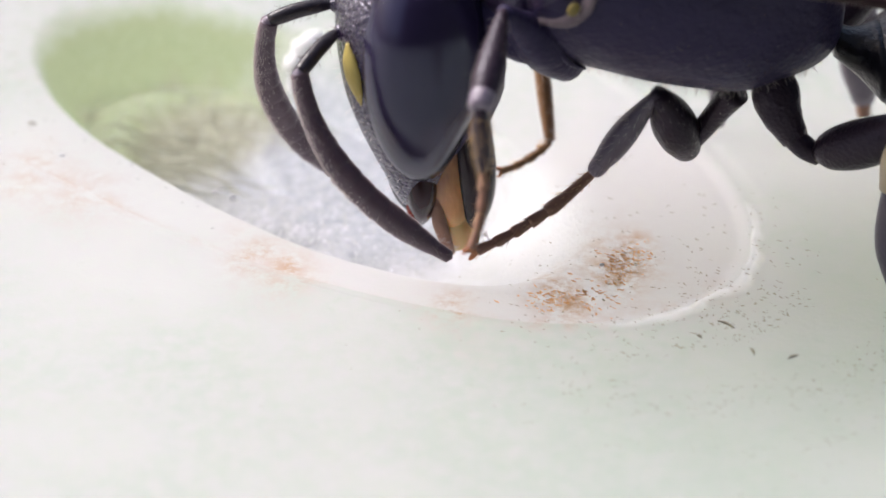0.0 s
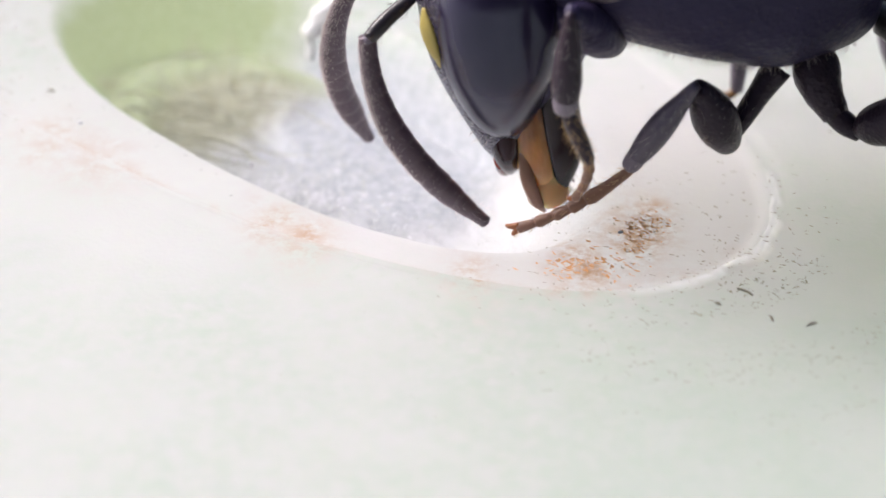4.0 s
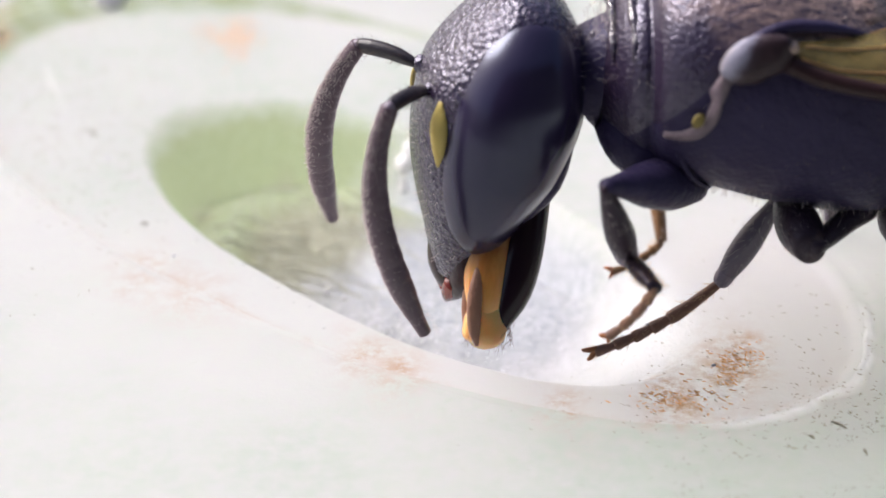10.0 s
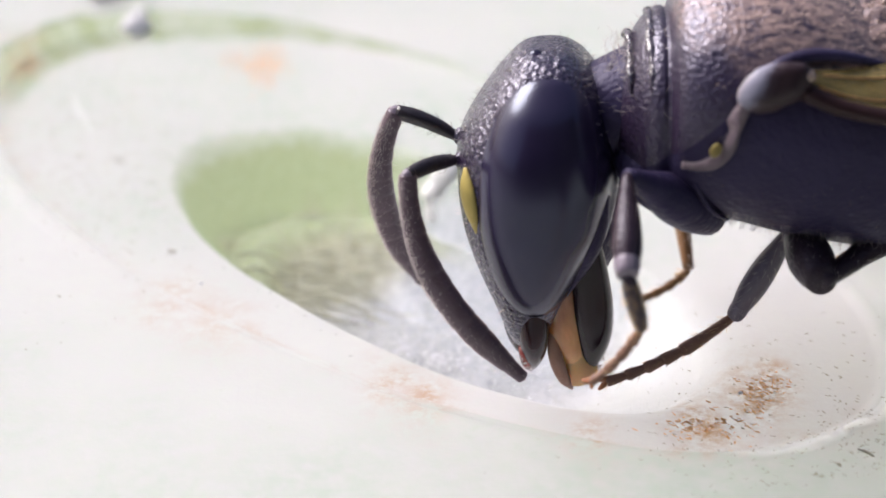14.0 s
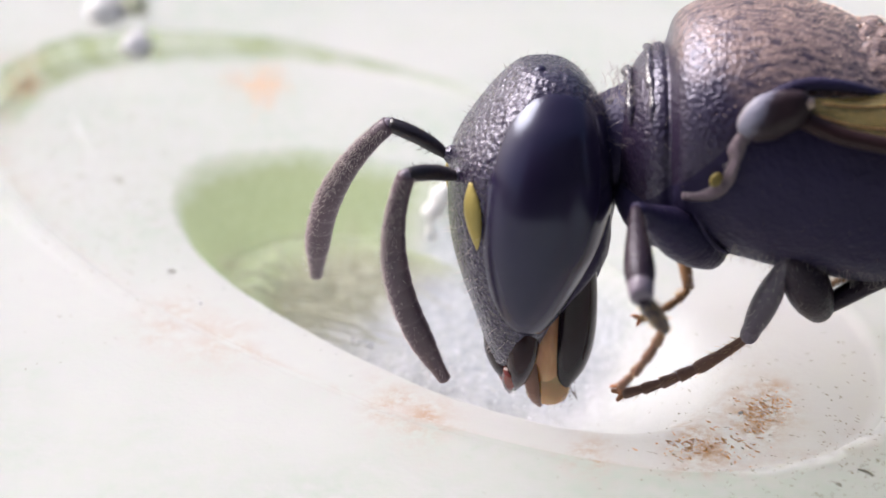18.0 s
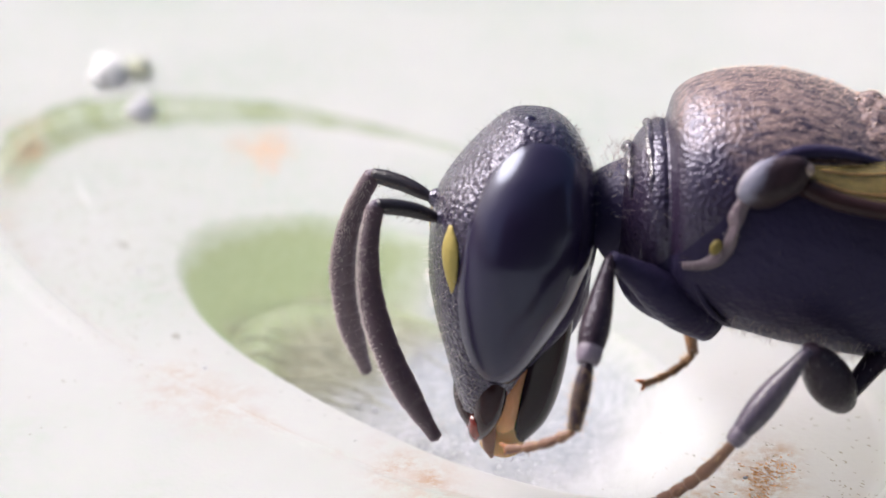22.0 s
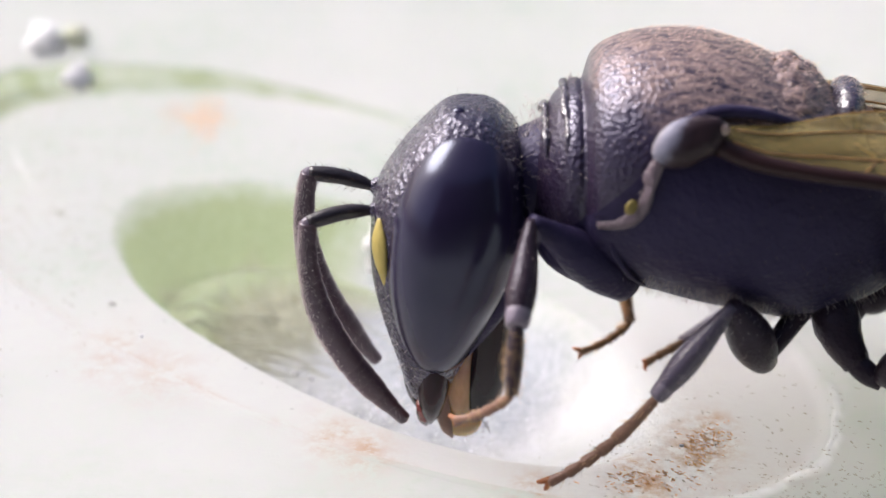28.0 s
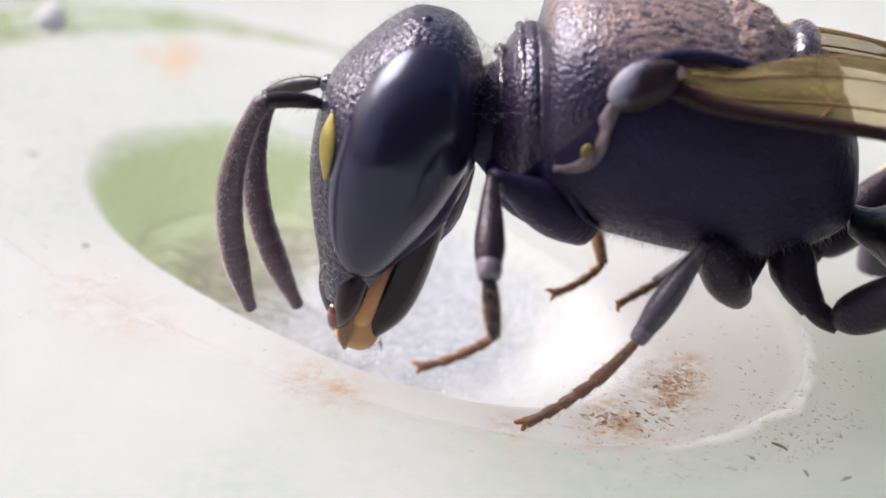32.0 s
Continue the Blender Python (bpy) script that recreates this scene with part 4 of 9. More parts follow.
        part("collar_rim", knobbly(tube(pts, [0.4 * r] + [r] * 9 + [0.4 * r], 12, up=(1, 0, 0), steps=5), 0.02, 9), M_RIDGE, BEE, "glossy rim of a collar plate")
    rnd = random.Random(68)
    spots = [(Vector((-0.614, -0.12, 0.604)) + Vector((rnd.gauss(0, 0.05), rnd.gauss(0, 0.12), rnd.gauss(0, 0.05))), (rnd.uniform(-0.4, 0.6), rnd.uniform(-0.6, 0.2), 1)) for _ in range(170)]
    part("neck_fluff", hairs(spots, 0.07, 0.0013, 67, 0.5), M_HAIR, BEE, "white fluff on the neck")
    # breast block that carries the forelegs
    part("breast_plate", tube([(-0.529, -0.22, 0.02), (-0.41, -0.32, -0.10), (-0.238, -0.36, -0.18), (-0.027, -0.32, -0.25)], (0.15, 0.2, 0.2, 0.1), 16), M_SIDE, BEE)
    for name, mesh, mat, count in (("scutellum", knobbly(ball((0.93, 0, 0.75), (0.24, 0.46, 0.195), turn=(0, 14, 0), u=56, v=40), 0.03, 11), M_THORAX, 900),
                                   ("postscutellum", knobbly(ball((1.268, 0, 0.65), (0.125, 0.32, 0.172), turn=(0, 25, 0), u=40, v=26), 0.012, 8), M_RIDGE, 160),
                                   ("propodeum_hump", knobbly(ball((1.42, 0, 0.47), (0.12, 0.36, 0.13), turn=(0, 40, 0), u=40, v=26), 0.03, 10), M_THORAX, 500)):
        spots = surface_spots(mesh, count, 66, lambda p, n: n.z > 0.1)
        plate = part(name, mesh, mat, BEE, "knobbly hind shield with brown down")
        part("shield_down", hairs([(p, n * 0.8 + Vector((1, -0.2, -0.1))) for p, n in spots], 0.035, 0.0012, 65, 0.5), M_DOWN, plate)
    # pale worn knobs on the hind shield
    rnd = random.Random(64)
    for _ in range(16):
        q, h = rnd.uniform(-0.75, 0.2), rnd.uniform(-0.9, 0.75)
        x, y = 0.945 + 0.19 * h, 0.4 * q
        z = 0.755 - 0.05 * h + 0.195 * math.sqrt(max(0.05, 1 - h * h - q * q))
        part("shield_knob", ball((x, y, z), (rnd.uniform(0.012, 0.024), 0.02, 0.014), turn=(0, 30, rnd.uniform(0, 180)), u=10, v=8), M_KNOB, BEE)
    # abdomen in overlapping rings
    rows = [(1.625, -0.458, 0.104, 0.12), (1.788, -0.546, 0.147, 0.2), (2.002, -0.609, 0.246, 0.48), (2.352, -0.555, 0.399, 0.78), (2.845, -0.538, 0.528, 0.9), (3.346, -0.641, 0.524, 0.88), (3.85, -0.763, 0.454, 0.76), (4.287, -0.894, 0.345, 0.56), (4.616, -1.007, 0.198, 0.32), (4.8, -1.064, 0.074, 0.06)]
    fine = smooth_rows(rows, 6)
    for i0 in range(0, len(fine) - 6, 9):
        piece = [np.array(r) for r in fine[i0:i0 + 11]]
        for k, r in enumerate(piece):
            r[2:] *= 1.0 + 0.028 * k / len(piece) - 0.018
        bm = bmesh.new()
        rings = []
        for x, cz, hz, w in piece:
            rings.append([Vector((x, max(0.01, w) * math.cos(q), cz + max(0.01, hz) * math.sin(q))) for q in (2 * math.pi * k / 40 for k in range(40))])
        skin(bm, rings)
        part("abdomen_ring", bm, M_ABDOMEN, BEE, "glossy black abdomen ring")


def make_wings():
    """Folded wings: thin smoky membranes with veins, laid back over the body."""
    for side in (-1, 1):
        flip = lambda p: (p[0], p[1] * (1.0 if side < 0 else -0.35), p[2])
        lead = [flip(p) for p in ((0.44, -0.84, 0.678), (0.755, -0.92, 0.565), (1.252, -0.98, 0.505), (1.755, -1, 0.427), (2.437, -0.98, 0.25), (3.141, -0.9, -0.001), (3.624, -0.78, -0.255))]
        trail = [flip(p) for p in ((0.509, -0.78, 0.764), (0.843, -0.62, 0.735), (1.302, -0.42, 0.751), (1.765, -0.28, 0.68), (2.54, -0.24, 0.422), (3.233, -0.36, 0.064), (3.617, -0.62, -0.206))]
        a, b = smooth_rows(lead, 4), smooth_rows(trail, 4)
        across = 9
        bm = bmesh.new()
        grid = []
        for i, (p, q) in enumerate(zip(a, b)):
            row = []
            for k in range(across + 1):
                t = k / across
                v = Vector(p).lerp(Vector(q), t)
                v.z += 0.05 * math.sin(t * math.pi) + 0.012 * math.sin(t * 22 + i * 0.2)
                row.append(v)
            grid.append(row)
        lower = [[bm.verts.new(v) for v in row] for row in grid]
        upper = [[bm.verts.new(v + Vector((0, 0, 0.006))) for v in row] for row in grid]
        for i in range(len(grid) - 1):
            for k in range(across):
                bm.faces.new((lower[i][k], lower[i + 1][k], lower[i + 1][k + 1], lower[i][k + 1]))
                bm.faces.new((upper[i][k], upper[i][k + 1], upper[i + 1][k + 1], upper[i + 1][k]))
        for k0, k1 in ((0, 0), (across, across)):
            for i in range(len(grid) - 1):
                bm.faces.new((lower[i][k0], upper[i][k0], upper[i + 1][k0], lower[i + 1][k0]))
        wing = part("wing", bm, M_WING, BEE, "smoky amber folded wing")
        n = len(grid)
        part("lead_vein", tube([grid[i][0] for i in range(0, n, 3)], [0.06 - 0.04 * i / n for i in range(0, n, 3)], 8, squash=0.8), M_VEIN, wing, "dark thick leading vein")
        for k, stop, r in ((2, 0.8, 0.008), (5, 0.95, 0.006), (9, 1.0, 0.006)):
            ids = [i for i in range(1, int(n * stop), 3)]
            part("vein", tube([grid[i][k] + Vector((0, 0, 0.004)) for i in ids], [r] * len(ids), 6), M_THINVEIN, wing)
        for i, k0, k1 in ((8, 0, 4), (12, 2, 6), (16, 0, 4), (19, 2, 6)):
            part("cross_vein", tube([grid[i][k0], grid[i + 1][(k0 + k1) // 2], grid[i][k1]], [0.005] * 3, 6), M_THINVEIN, wing)


def limb(name, length, radii, material, label="", squash=0.85, bend=0.0, bristles=0, hair=None, seed=80):
    """A leg segment along +x from its joint."""
    n = len(radii)
    pts = [(length * i / (n - 1), 0, bend * math.sin(math.pi * i / (n - 1))) for i in range(n)]
    ob = part(name, tube(pts, radii, 16, squash=squash, up=(0, 0, 1), steps=4), material, BEE, label)
    if bristles:
        rnd = random.Random(seed)
        spots = []
        for _ in range(int(bristles * 1.5)):
            t, a = rnd.uniform(0.08, 0.98), rnd.uniform(0, 2 * math.pi)
            i = min(n - 2, int(t * (n - 1)))
            f = t * (n - 1) - i
            r = radii[i] * (1 - f) + radii[i + 1] * f
            d = Vector((0.9, math.cos(a), math.sin(a)))
            spots.append(((t * length, r * squash * math.cos(a) * 0.95, r * math.sin(a) * 0.95 + bend * math.sin(math.pi * t)), d))
        part("bristles", hairs(spots, 0.05, 0.001, seed + 1, 0.25), hair or M_HAIR, ob)
    return ob


def foot(length, joints, r, material, seed, first=1.6, sag=(0, 0, 0)):
    """A jointed tarsus along +x: joints that flare to their tips, bristles below, a pair of claws."""
    rnd = random.Random(seed)
    weights = [first] + [1.0] * (joints - 1)
    total, x0, ob = sum(weights), 0.0, None

    def bow(x):
        t = x / length
        return Vector((x, 0, 0)) + Vector(sag) * (4 * t * (1 - t))
    for k, w in enumerate(weights):
        l = length * 0.95 * w / total
        q = r * (1 - 0.25 * k / joints)
        flare = ((0.0, 0.62), (0.2, 0.8), (0.6, 0.92), (0.88, 1.12), (1.0, 0.96)) if k == 0 else ((-0.04, 0.76), (0.12, 0.84), (0.5, 0.98), (0.86, 1.1), (1.0, 0.92))
        bm = tube([bow(x0 + f * l) for f, g in flare], [q * g for f, g in flare], 10, steps=3)
        if ob is None:
            ob = part("tarsus", bm, material, BEE, "slender jointed brown foot")
        else:
            part("tarsomere", bm, material, ob)
        spots = []
        for _ in range(int(26 * w)):
            t, a = rnd.uniform(0.1, 1.0), rnd.uniform(0, 6.28)
            spots.append((bow(x0 + t * l) + Vector((0, q * 0.8 * math.cos(a), q * 0.8 * math.sin(a))), (1.8, math.cos(a), math.sin(a))))
        part("bristles", hairs(spots, 0.05, 0.0016, seed + k, 0.2), M_GOLDHAIR if k % 2 == 0 else M_DARKHAIR, ob)
        x0 += l
    for y in (-1, 1):
        pts = [(length * 0.93, 0, 0), (length * 0.98, 0.022 * y, 0.0), (length * 1.01, 0.034 * y, -0.012), (length * 1.015, 0.036 * y, -0.032)]
        part("claw", tube(pts, (r * 0.6, r * 0.45, r * 0.3, r * 0.1), 8, steps=3), M_CLAW, ob, "curved amber claw")
    return ob


def make_antenna():
    scape = limb("scape", 0.4, (0.03, 0.046, 0.05, 0.052, 0.045), M_SCAPE, "black first antenna joint", 0.9, 0.02, 60, M_DARKHAIR)
    part("elbow_joint", ball((0.4, 0, 0), (0.045, 0.04, 0.04)), M_JOINT, scape)
    length, joints = 1.5, 12
    bm = bmesh.new()

    def spot(t):
        return Vector((length * t, 0, 0.44 * length * (t * (1 - t)) * (1.25 - 0.5 * t) * 1.05))
    pts, radii = [], []
    for k in range(joints):
        for f, q in ((0.0, 0.965), (0.15, 0.99), (0.5, 1.01), (0.85, 1.02)):
            t = ((k + f) / joints) ** 1.04
            pts.append(spot(t))
            radii.append(q * (0.058 + 0.026 * smoothstep(0.0, 0.5, t) - 0.045 * smoothstep(0.72, 1.02, t)))
    pts += [spot(0.992), spot(1.0)]
    radii += [0.026, 0.008]
    tube(pts, radii, 14, bm=bm, up=(0, 1, 0), steps=2)
    flag = part("flagellum", bm, M_FLAGELLUM, BEE, "brown velvety curved antenna whip")
    rnd = random.Random(90)
    spots = []
    for _ in range(700):
        t, a = rnd.uniform(0.02, 0.98), rnd.uniform(0, 6.28)
        n = Vector((0.15, math.cos(a), math.sin(a)))
        spots.append((spot(t) + Vector((0, math.cos(a), math.sin(a))) * 0.07, n))
    part("antenna_down", hairs(spots, 0.03, 0.0007, 91, 0.25), M_HAIR, flag)
    # pale hairs crowded on the outer curve to imitate its rim light
    spots = []
    for _ in range(1500):
        t, a = min(0.9, abs(rnd.gauss(0.05, 0.28))), rnd.gauss(math.pi / 2, 0.5)
        r = 0.055 + 0.026 * smoothstep(0.0, 0.5, t)
        spots.append((spot(t) + Vector((0, math.cos(a), math.sin(a))) * r, Vector((0.5, math.cos(a), math.sin(a)))))
    part("rim_pile", hairs(spots, 0.024, 0.0019, 92, 0.3), M_HAIR, flag, "pale pile, thickened on the outer curve to stand in for rim light")
    return scape, flag


def make_mouth():
    """The folded sucking mouthparts, hinged under the head; along +x, +z to the front."""
    length = 0.86
    sheath = part("mouth_sheath", tube([(-0.40, 0, -0.06), (-0.34, 0, -0.08), (0.2 * length, 0, -0.085), (0.6 * length, 0, -0.07), (0.9 * length, 0, -0.02)], (0.03, 0.10, 0.14, 0.125, 0.045), 16, squash=0.95, up=(0, 0, 1)), M_GALEA, BEE, "dark glossy mouth sheath")
    part("amber_blade", tube([(-0.12, 0, 0.08), (0.0, 0, 0.10), (0.3 * length, 0, 0.11), (0.65 * length, 0, 0.09), (0.97 * length, 0, 0.03)], (0.06, 0.14, 0.15, 0.13, 0.04), 18, squash=0.85, up=(0, 0, 1), steps=6), M_BLADE, sheath, "amber-brown mouth blade")
    part("blade_rib", tube([(0.05, -0.09, 0.15), (0.3 * length, -0.10, 0.19), (0.65 * length, -0.09, 0.16), (0.95 * length, -0.03, 0.07)], (0.012, 0.022, 0.02, 0.008), 8), M_MANDIBLE, sheath)
    part("tongue", knobbly(tube([(0.45 * length, 0, 0.04), (0.70 * length, 0, 0.06), (0.88 * length, 0, 0.06), (0.99 * length, 0, 0.065), (1.04 * length, 0, 0.07)], (0.06, 0.10, 0.14, 0.12, 0.03), 22, squash=0.7, up=(0, 0, 1), steps=6), 0.008, 7), M_TONGUE, sheath, "honey-coloured tongue lobe")
    for y in (-0.085, 0.085):
        pts = [(0.42 * length, y, 0.17), (0.68 * length, y * 1.25, 0.17), (0.9 * length, y * 1.1, 0.14), (1.03 * length, y * 0.7, 0.10)]
        part("galea_tip", tube(pts, (0.018, 0.045, 0.04, 0.012), 12, squash=0.6, up=(0, 0, 1), steps=5), M_FOOT, sheath, "dark brown pointed blade tip")
    rnd = random.Random(95)
    spots = [((rnd.uniform(0.8, 1.0) * length, rnd.uniform(-0.12, 0.08), rnd.uniform(-0.12, 0.16)), (1, -0.4, 0.1)) for _ in range(200)]
    part("tongue_hair", hairs(spots, 0.07, 0.0022, 96, 0.4), M_DARKHAIR, sheath)
    return sheath


HEAD = make_head()
make_body()
make_wings()
SCAPE, FLAG = make_antenna()
SCAPE_FAR, FLAG_FAR = make_antenna()
SHEATH = make_mouth()
# forelegs
part("fore_coxa", tube([(-0.26, -0.4, -0.142), (-0.191, -0.44, -0.255), (-0.052, -0.42, -0.352)], (0.13, 0.14, 0.10), 14), M_LEG, BEE)
FORE = [limb("femur", 0.85, (0.13, 0.17, 0.155, 0.095, 0.045), M_SIDE, "stout black thigh", 0.95, 0.0, 0),
        limb("tibia", 0.68, (0.035, 0.07, 0.098, 0.108, 0.07), M_LEG, "black shin with pale hairs", 0.85, 0.0, 80),
        limb("basitarsus", 0.42, (0.045, 0.066, 0.066, 0.048), M_LEG, "dark long foot joint", 0.8, 0.0, 220, M_GOLDHAIR),
        foot(0.5, 4, 0.034, M_FOOT, 101, 1.0, (0, 0.03, 0))]
part("shin_cuff", tube([(0.57, 0, 0), (0.63, 0, 0), (0.69, 0, 0), (0.705, 0, 0)], (0.09, 0.092, 0.075, 0.03), 16, squash=0.86, up=(0, 0, 1)), M_JOINT, FORE[1], "pale lilac end of the shin")
FAR_FORE = [limb("femur", 0.80, (0.07, 0.12, 0.13, 0.11, 0.07), M_LEG, "", 0.8, 0.0, 60),
            limb("tibia", 0.75, (0.045, 0.055, 0.06, 0.055, 0.04), M_FARLEG, "amber hairy shin", 0.85, 0.0, 120),
            foot(0.42, 4, 0.03, M_FARLEG, 102, 1.0, (0, 0.03, 0))]
# middle legs
part("mid_coxa", tube([(0.979, -0.3, -0.363), (1.052, -0.36, -0.444), (1.044, -0.35, -0.522)], (0.12, 0.12, 0.09), 14), M_LEG, BEE)
MIDDLE = [limb("trochanter", 0.55, (0.06, 0.075, 0.085, 0.11), M_LEG, "", 0.9, 0.0, 30),
          limb("femur", 0.56, (0.11, 0.16, 0.165, 0.125, 0.06), M_LEG, "bulbous black thigh", 0.85, 0.0, 90),
          limb("tibia", 0.7, (0.04, 0.07, 0.098, 0.095, 0.055), M_SHIN, "grey-brown shin", 0.85, -0.02, 130),
          foot(0.95, 5, 0.041, M_FOOT, 103, 3.2, (0, 0.055, -0.01))]
part("shin_cuff", tube([(0.6, 0, -0.01), (0.66, 0, -0.004), (0.715, 0, 0), (0.73, 0, 0)], (0.07, 0.072, 0.06, 0.03), 16, squash=0.86, up=(0, 0, 1)), M_JOINT, MIDDLE[2], "pale lilac end of the shin")
FAR_MID = [limb("femur", 0.75, (0.08, 0.14, 0.14, 0.1, 0.06), M_LEG, "", 0.85, 0.0, 40),
           limb("tibia", 0.80, (0.05, 0.08, 0.085, 0.07, 0.05), M_SHIN, "", 0.85, 0.0, 60),
           foot(0.34, 3, 0.03, M_FARLEG, 104, 1.2)]


def static_leg():
    """Hind legs trail beside the abdomen."""
    for side in (-1, 1):
        f = lambda p: (p[0], p[1] * -side, p[2])
        part("hind_coxa", knobbly(tube([f((1.224, -0.3, -0.428)), f((1.234, -0.38, -0.582)), f((1.269, -0.46, -0.695)), f((1.361, -0.54, -0.842))], (0.10, 0.15, 0.13, 0.085), 18), 0.012, 9), M_LEG, BEE)
        part("hind_trochanter", tube([f((1.324, -0.54, -0.8)), f((1.42, -0.57, -0.88)), f((1.515, -0.6, -0.935))], (0.07, 0.075, 0.055), 14), M_LEG, BEE)
        part("hind_femur", tube([f((1.478, -0.6, -0.901)), f((1.567, -0.64, -0.849)), f((1.724, -0.72, -0.752)), f((1.891, -0.82, -0.618)), f((2.039, -0.9, -0.461))], (0.05, 0.125, 0.155, 0.135, 0.06), 18), M_LEG, BEE, "stout black thigh")
        part("hind_tibia", tube([f((1.986, -0.95, -0.509)), f((1.949, -1, -0.868)), f((1.964, -1.04, -1.26)), f((2.024, -1.08, -1.616))], (0.05, 0.10, 0.14, 0.08), 14), M_SHIN, BEE, "dark grey-brown shin with a pale base")
        part("hind_knee", tube([f((2, -0.95, -0.468)), f((1.921, -0.975, -0.657)), f((1.91, -1, -0.888))], (0.05, 0.09, 0.085), 14), M_KNEE, BEE, "cream-coloured base of the shin")
        part("hind_tarsus", tube([f((2.024, -1.08, -1.616)), f((2.05, -1.1, -1.774)), f((2.194, -1.12, -1.934))], (0.055, 0.045, 0.02), 10), M_FOOT, BEE)


static_leg()
leaf_scraps()


# ---- what moves ----
def motions():
    # the body sways as the bee feeds
    walk(BEE, [
        (0, mm_pose(1.639, 0, 0.539, 3, 0, 0)), (0.5, mm_pose(1.66, 0, 0.494, 1.5, 0, 0)), (1, mm_pose(1.683, 0, 0.422, 0, 0, 0)), (1.5, mm_pose(1.711, 0, 0.339, -0.5, 0, 0)),
        (2, mm_pose(1.754, 0, 0.367, -1, 0, 0)), (2.5, mm_pose(1.722, 0, 0.344, -0.2, 0, 0)), (4.5, mm_pose(1.846, 0, 0.529, 3.2, 0, 0)), (5, mm_pose(1.923, 0, 0.55, 4, 0, 0)),
        (5.5, mm_pose(1.915, 0, 0.522, 2.5, 0, 0)), (6, mm_pose(1.922, 0, 0.554, 1, 0, 0)), (6.5, mm_pose(1.872, 0, 0.563, 0.5, 0, 0)), (7, mm_pose(1.714, 0, 0.467, 0, 0, 0)),
        (7.5, mm_pose(1.678, 0, 0.558, -0.5, 0, 0)), (8, mm_pose(1.693, 0, 0.43, -1, 0, 0)), (8.5, mm_pose(1.742, 0, 0.476, -1.5, 0, 0)), (9, mm_pose(1.694, 0, 0.344, -2, 0, 0)),
        (9.5, mm_pose(1.729, 0, 0.425, -2, 0, 0)), (10, mm_pose(1.722, 0, 0.377, -2, 0, 0)), (10.5, mm_pose(1.727, 0, 0.455, -1, 0, 0)), (11, mm_pose(1.804, 0, 0.542, 0, 0, 0)), (11.3, mm_pose(1.828, 0, 0.559, -1, 0, 0)),
        (11.5, mm_pose(1.828, 0, 0.559, -1, 0, 0)), (12, mm_pose(1.938, 0, 0.399, -2, 0, 0)), (12.5, mm_pose(1.905, 0, 0.51, -2.5, 0, 0)), (13, mm_pose(1.793, 0, 0.405, -3, 0, 0)),
        (13.5, mm_pose(1.638, 0, 0.316, -3.5, 0, 0)), (14, mm_pose(1.668, 0, 0.33, -4, 0, 0)), (14.5, mm_pose(1.674, 0, 0.289, -4.3, 0, 0)), (16.5, mm_pose(1.773, 0, 0.395, -5.7, 0, 0)),
        (17, mm_pose(1.658, 0, 0.313, -6, 0, 0)), (17.5, mm_pose(1.678, 0, 0.253, -6.5, 0, 0)), (18, mm_pose(1.672, 0, 0.212, -7, 0, 0)), (18.5, mm_pose(1.686, 0, 0.222, -7.5, 0, 0)),
        (19, mm_pose(1.683, 0, 0.209, -8, 0, 0)), (19.2, mm_pose(1.796, 0, 0.304, -8.5, 0, 0)), (19.5, mm_pose(1.796, 0, 0.304, -8.5, 0, 0)), (20, mm_pose(1.812, 0, 0.338, -9, 0, 0)), (20.5, mm_pose(1.67, 0, 0.285, -9.5, 0, 0)),
        (21, mm_pose(1.639, 0, 0.2, -10, 0, 0)), (21.5, mm_pose(1.65, 0, 0.129, -10, 0, 0)), (22, mm_pose(1.649, 0, 0.139, -10, 0, 0)), (22.5, mm_pose(1.662, 0, 0.184, -10, 0, 0)), (22.7, mm_pose(1.662, 0, 0.184, -10, 0, 0)),
        (23, mm_pose(1.724, 0, 0.224, -10, 0, 0)), (23.5, mm_pose(1.781, 0, 0.27, -10, 0, 0)), (24, mm_pose(1.62, 0, 0.232, -10, 0, 0)), (24.5, mm_pose(1.583, 0, 0.213, -10, 0, 0)),
        (26.5, mm_pose(1.677, 0, 0.256, -10, 0, 0)), (27, mm_pose(1.701, 0, 0.31, -10, 0, 0)), (27.5, mm_pose(1.531, 0, 0.242, -10, 0, 0)), (28, mm_pose(1.52, 0, 0.195, -10, 0, 0)),
        (28.5, mm_pose(1.409, 0, 0.12, -10, 0, 0)), (29, mm_pose(1.476, 0, 0.162, -10, 0, 0)), (29.25, mm_pose(1.643, 0, 0.27, -10, 0, 0)), (29.5, mm_pose(1.643, 0, 0.27, -10, 0, 0)), (30, mm_pose(1.687, 0, 0.315, -10, 0, 0)),
        (30.5, mm_pose(1.472, 0, 0.276, -10, 0, 0)), (31, mm_pose(1.476, 0, 0.205, -10, 0, 0)), (31.5, mm_pose(1.467, 0, 0.174, -10, 0, 0)), (32, mm_pose(1.417, 0, 0.179, -10, 0, 0)),
    ])
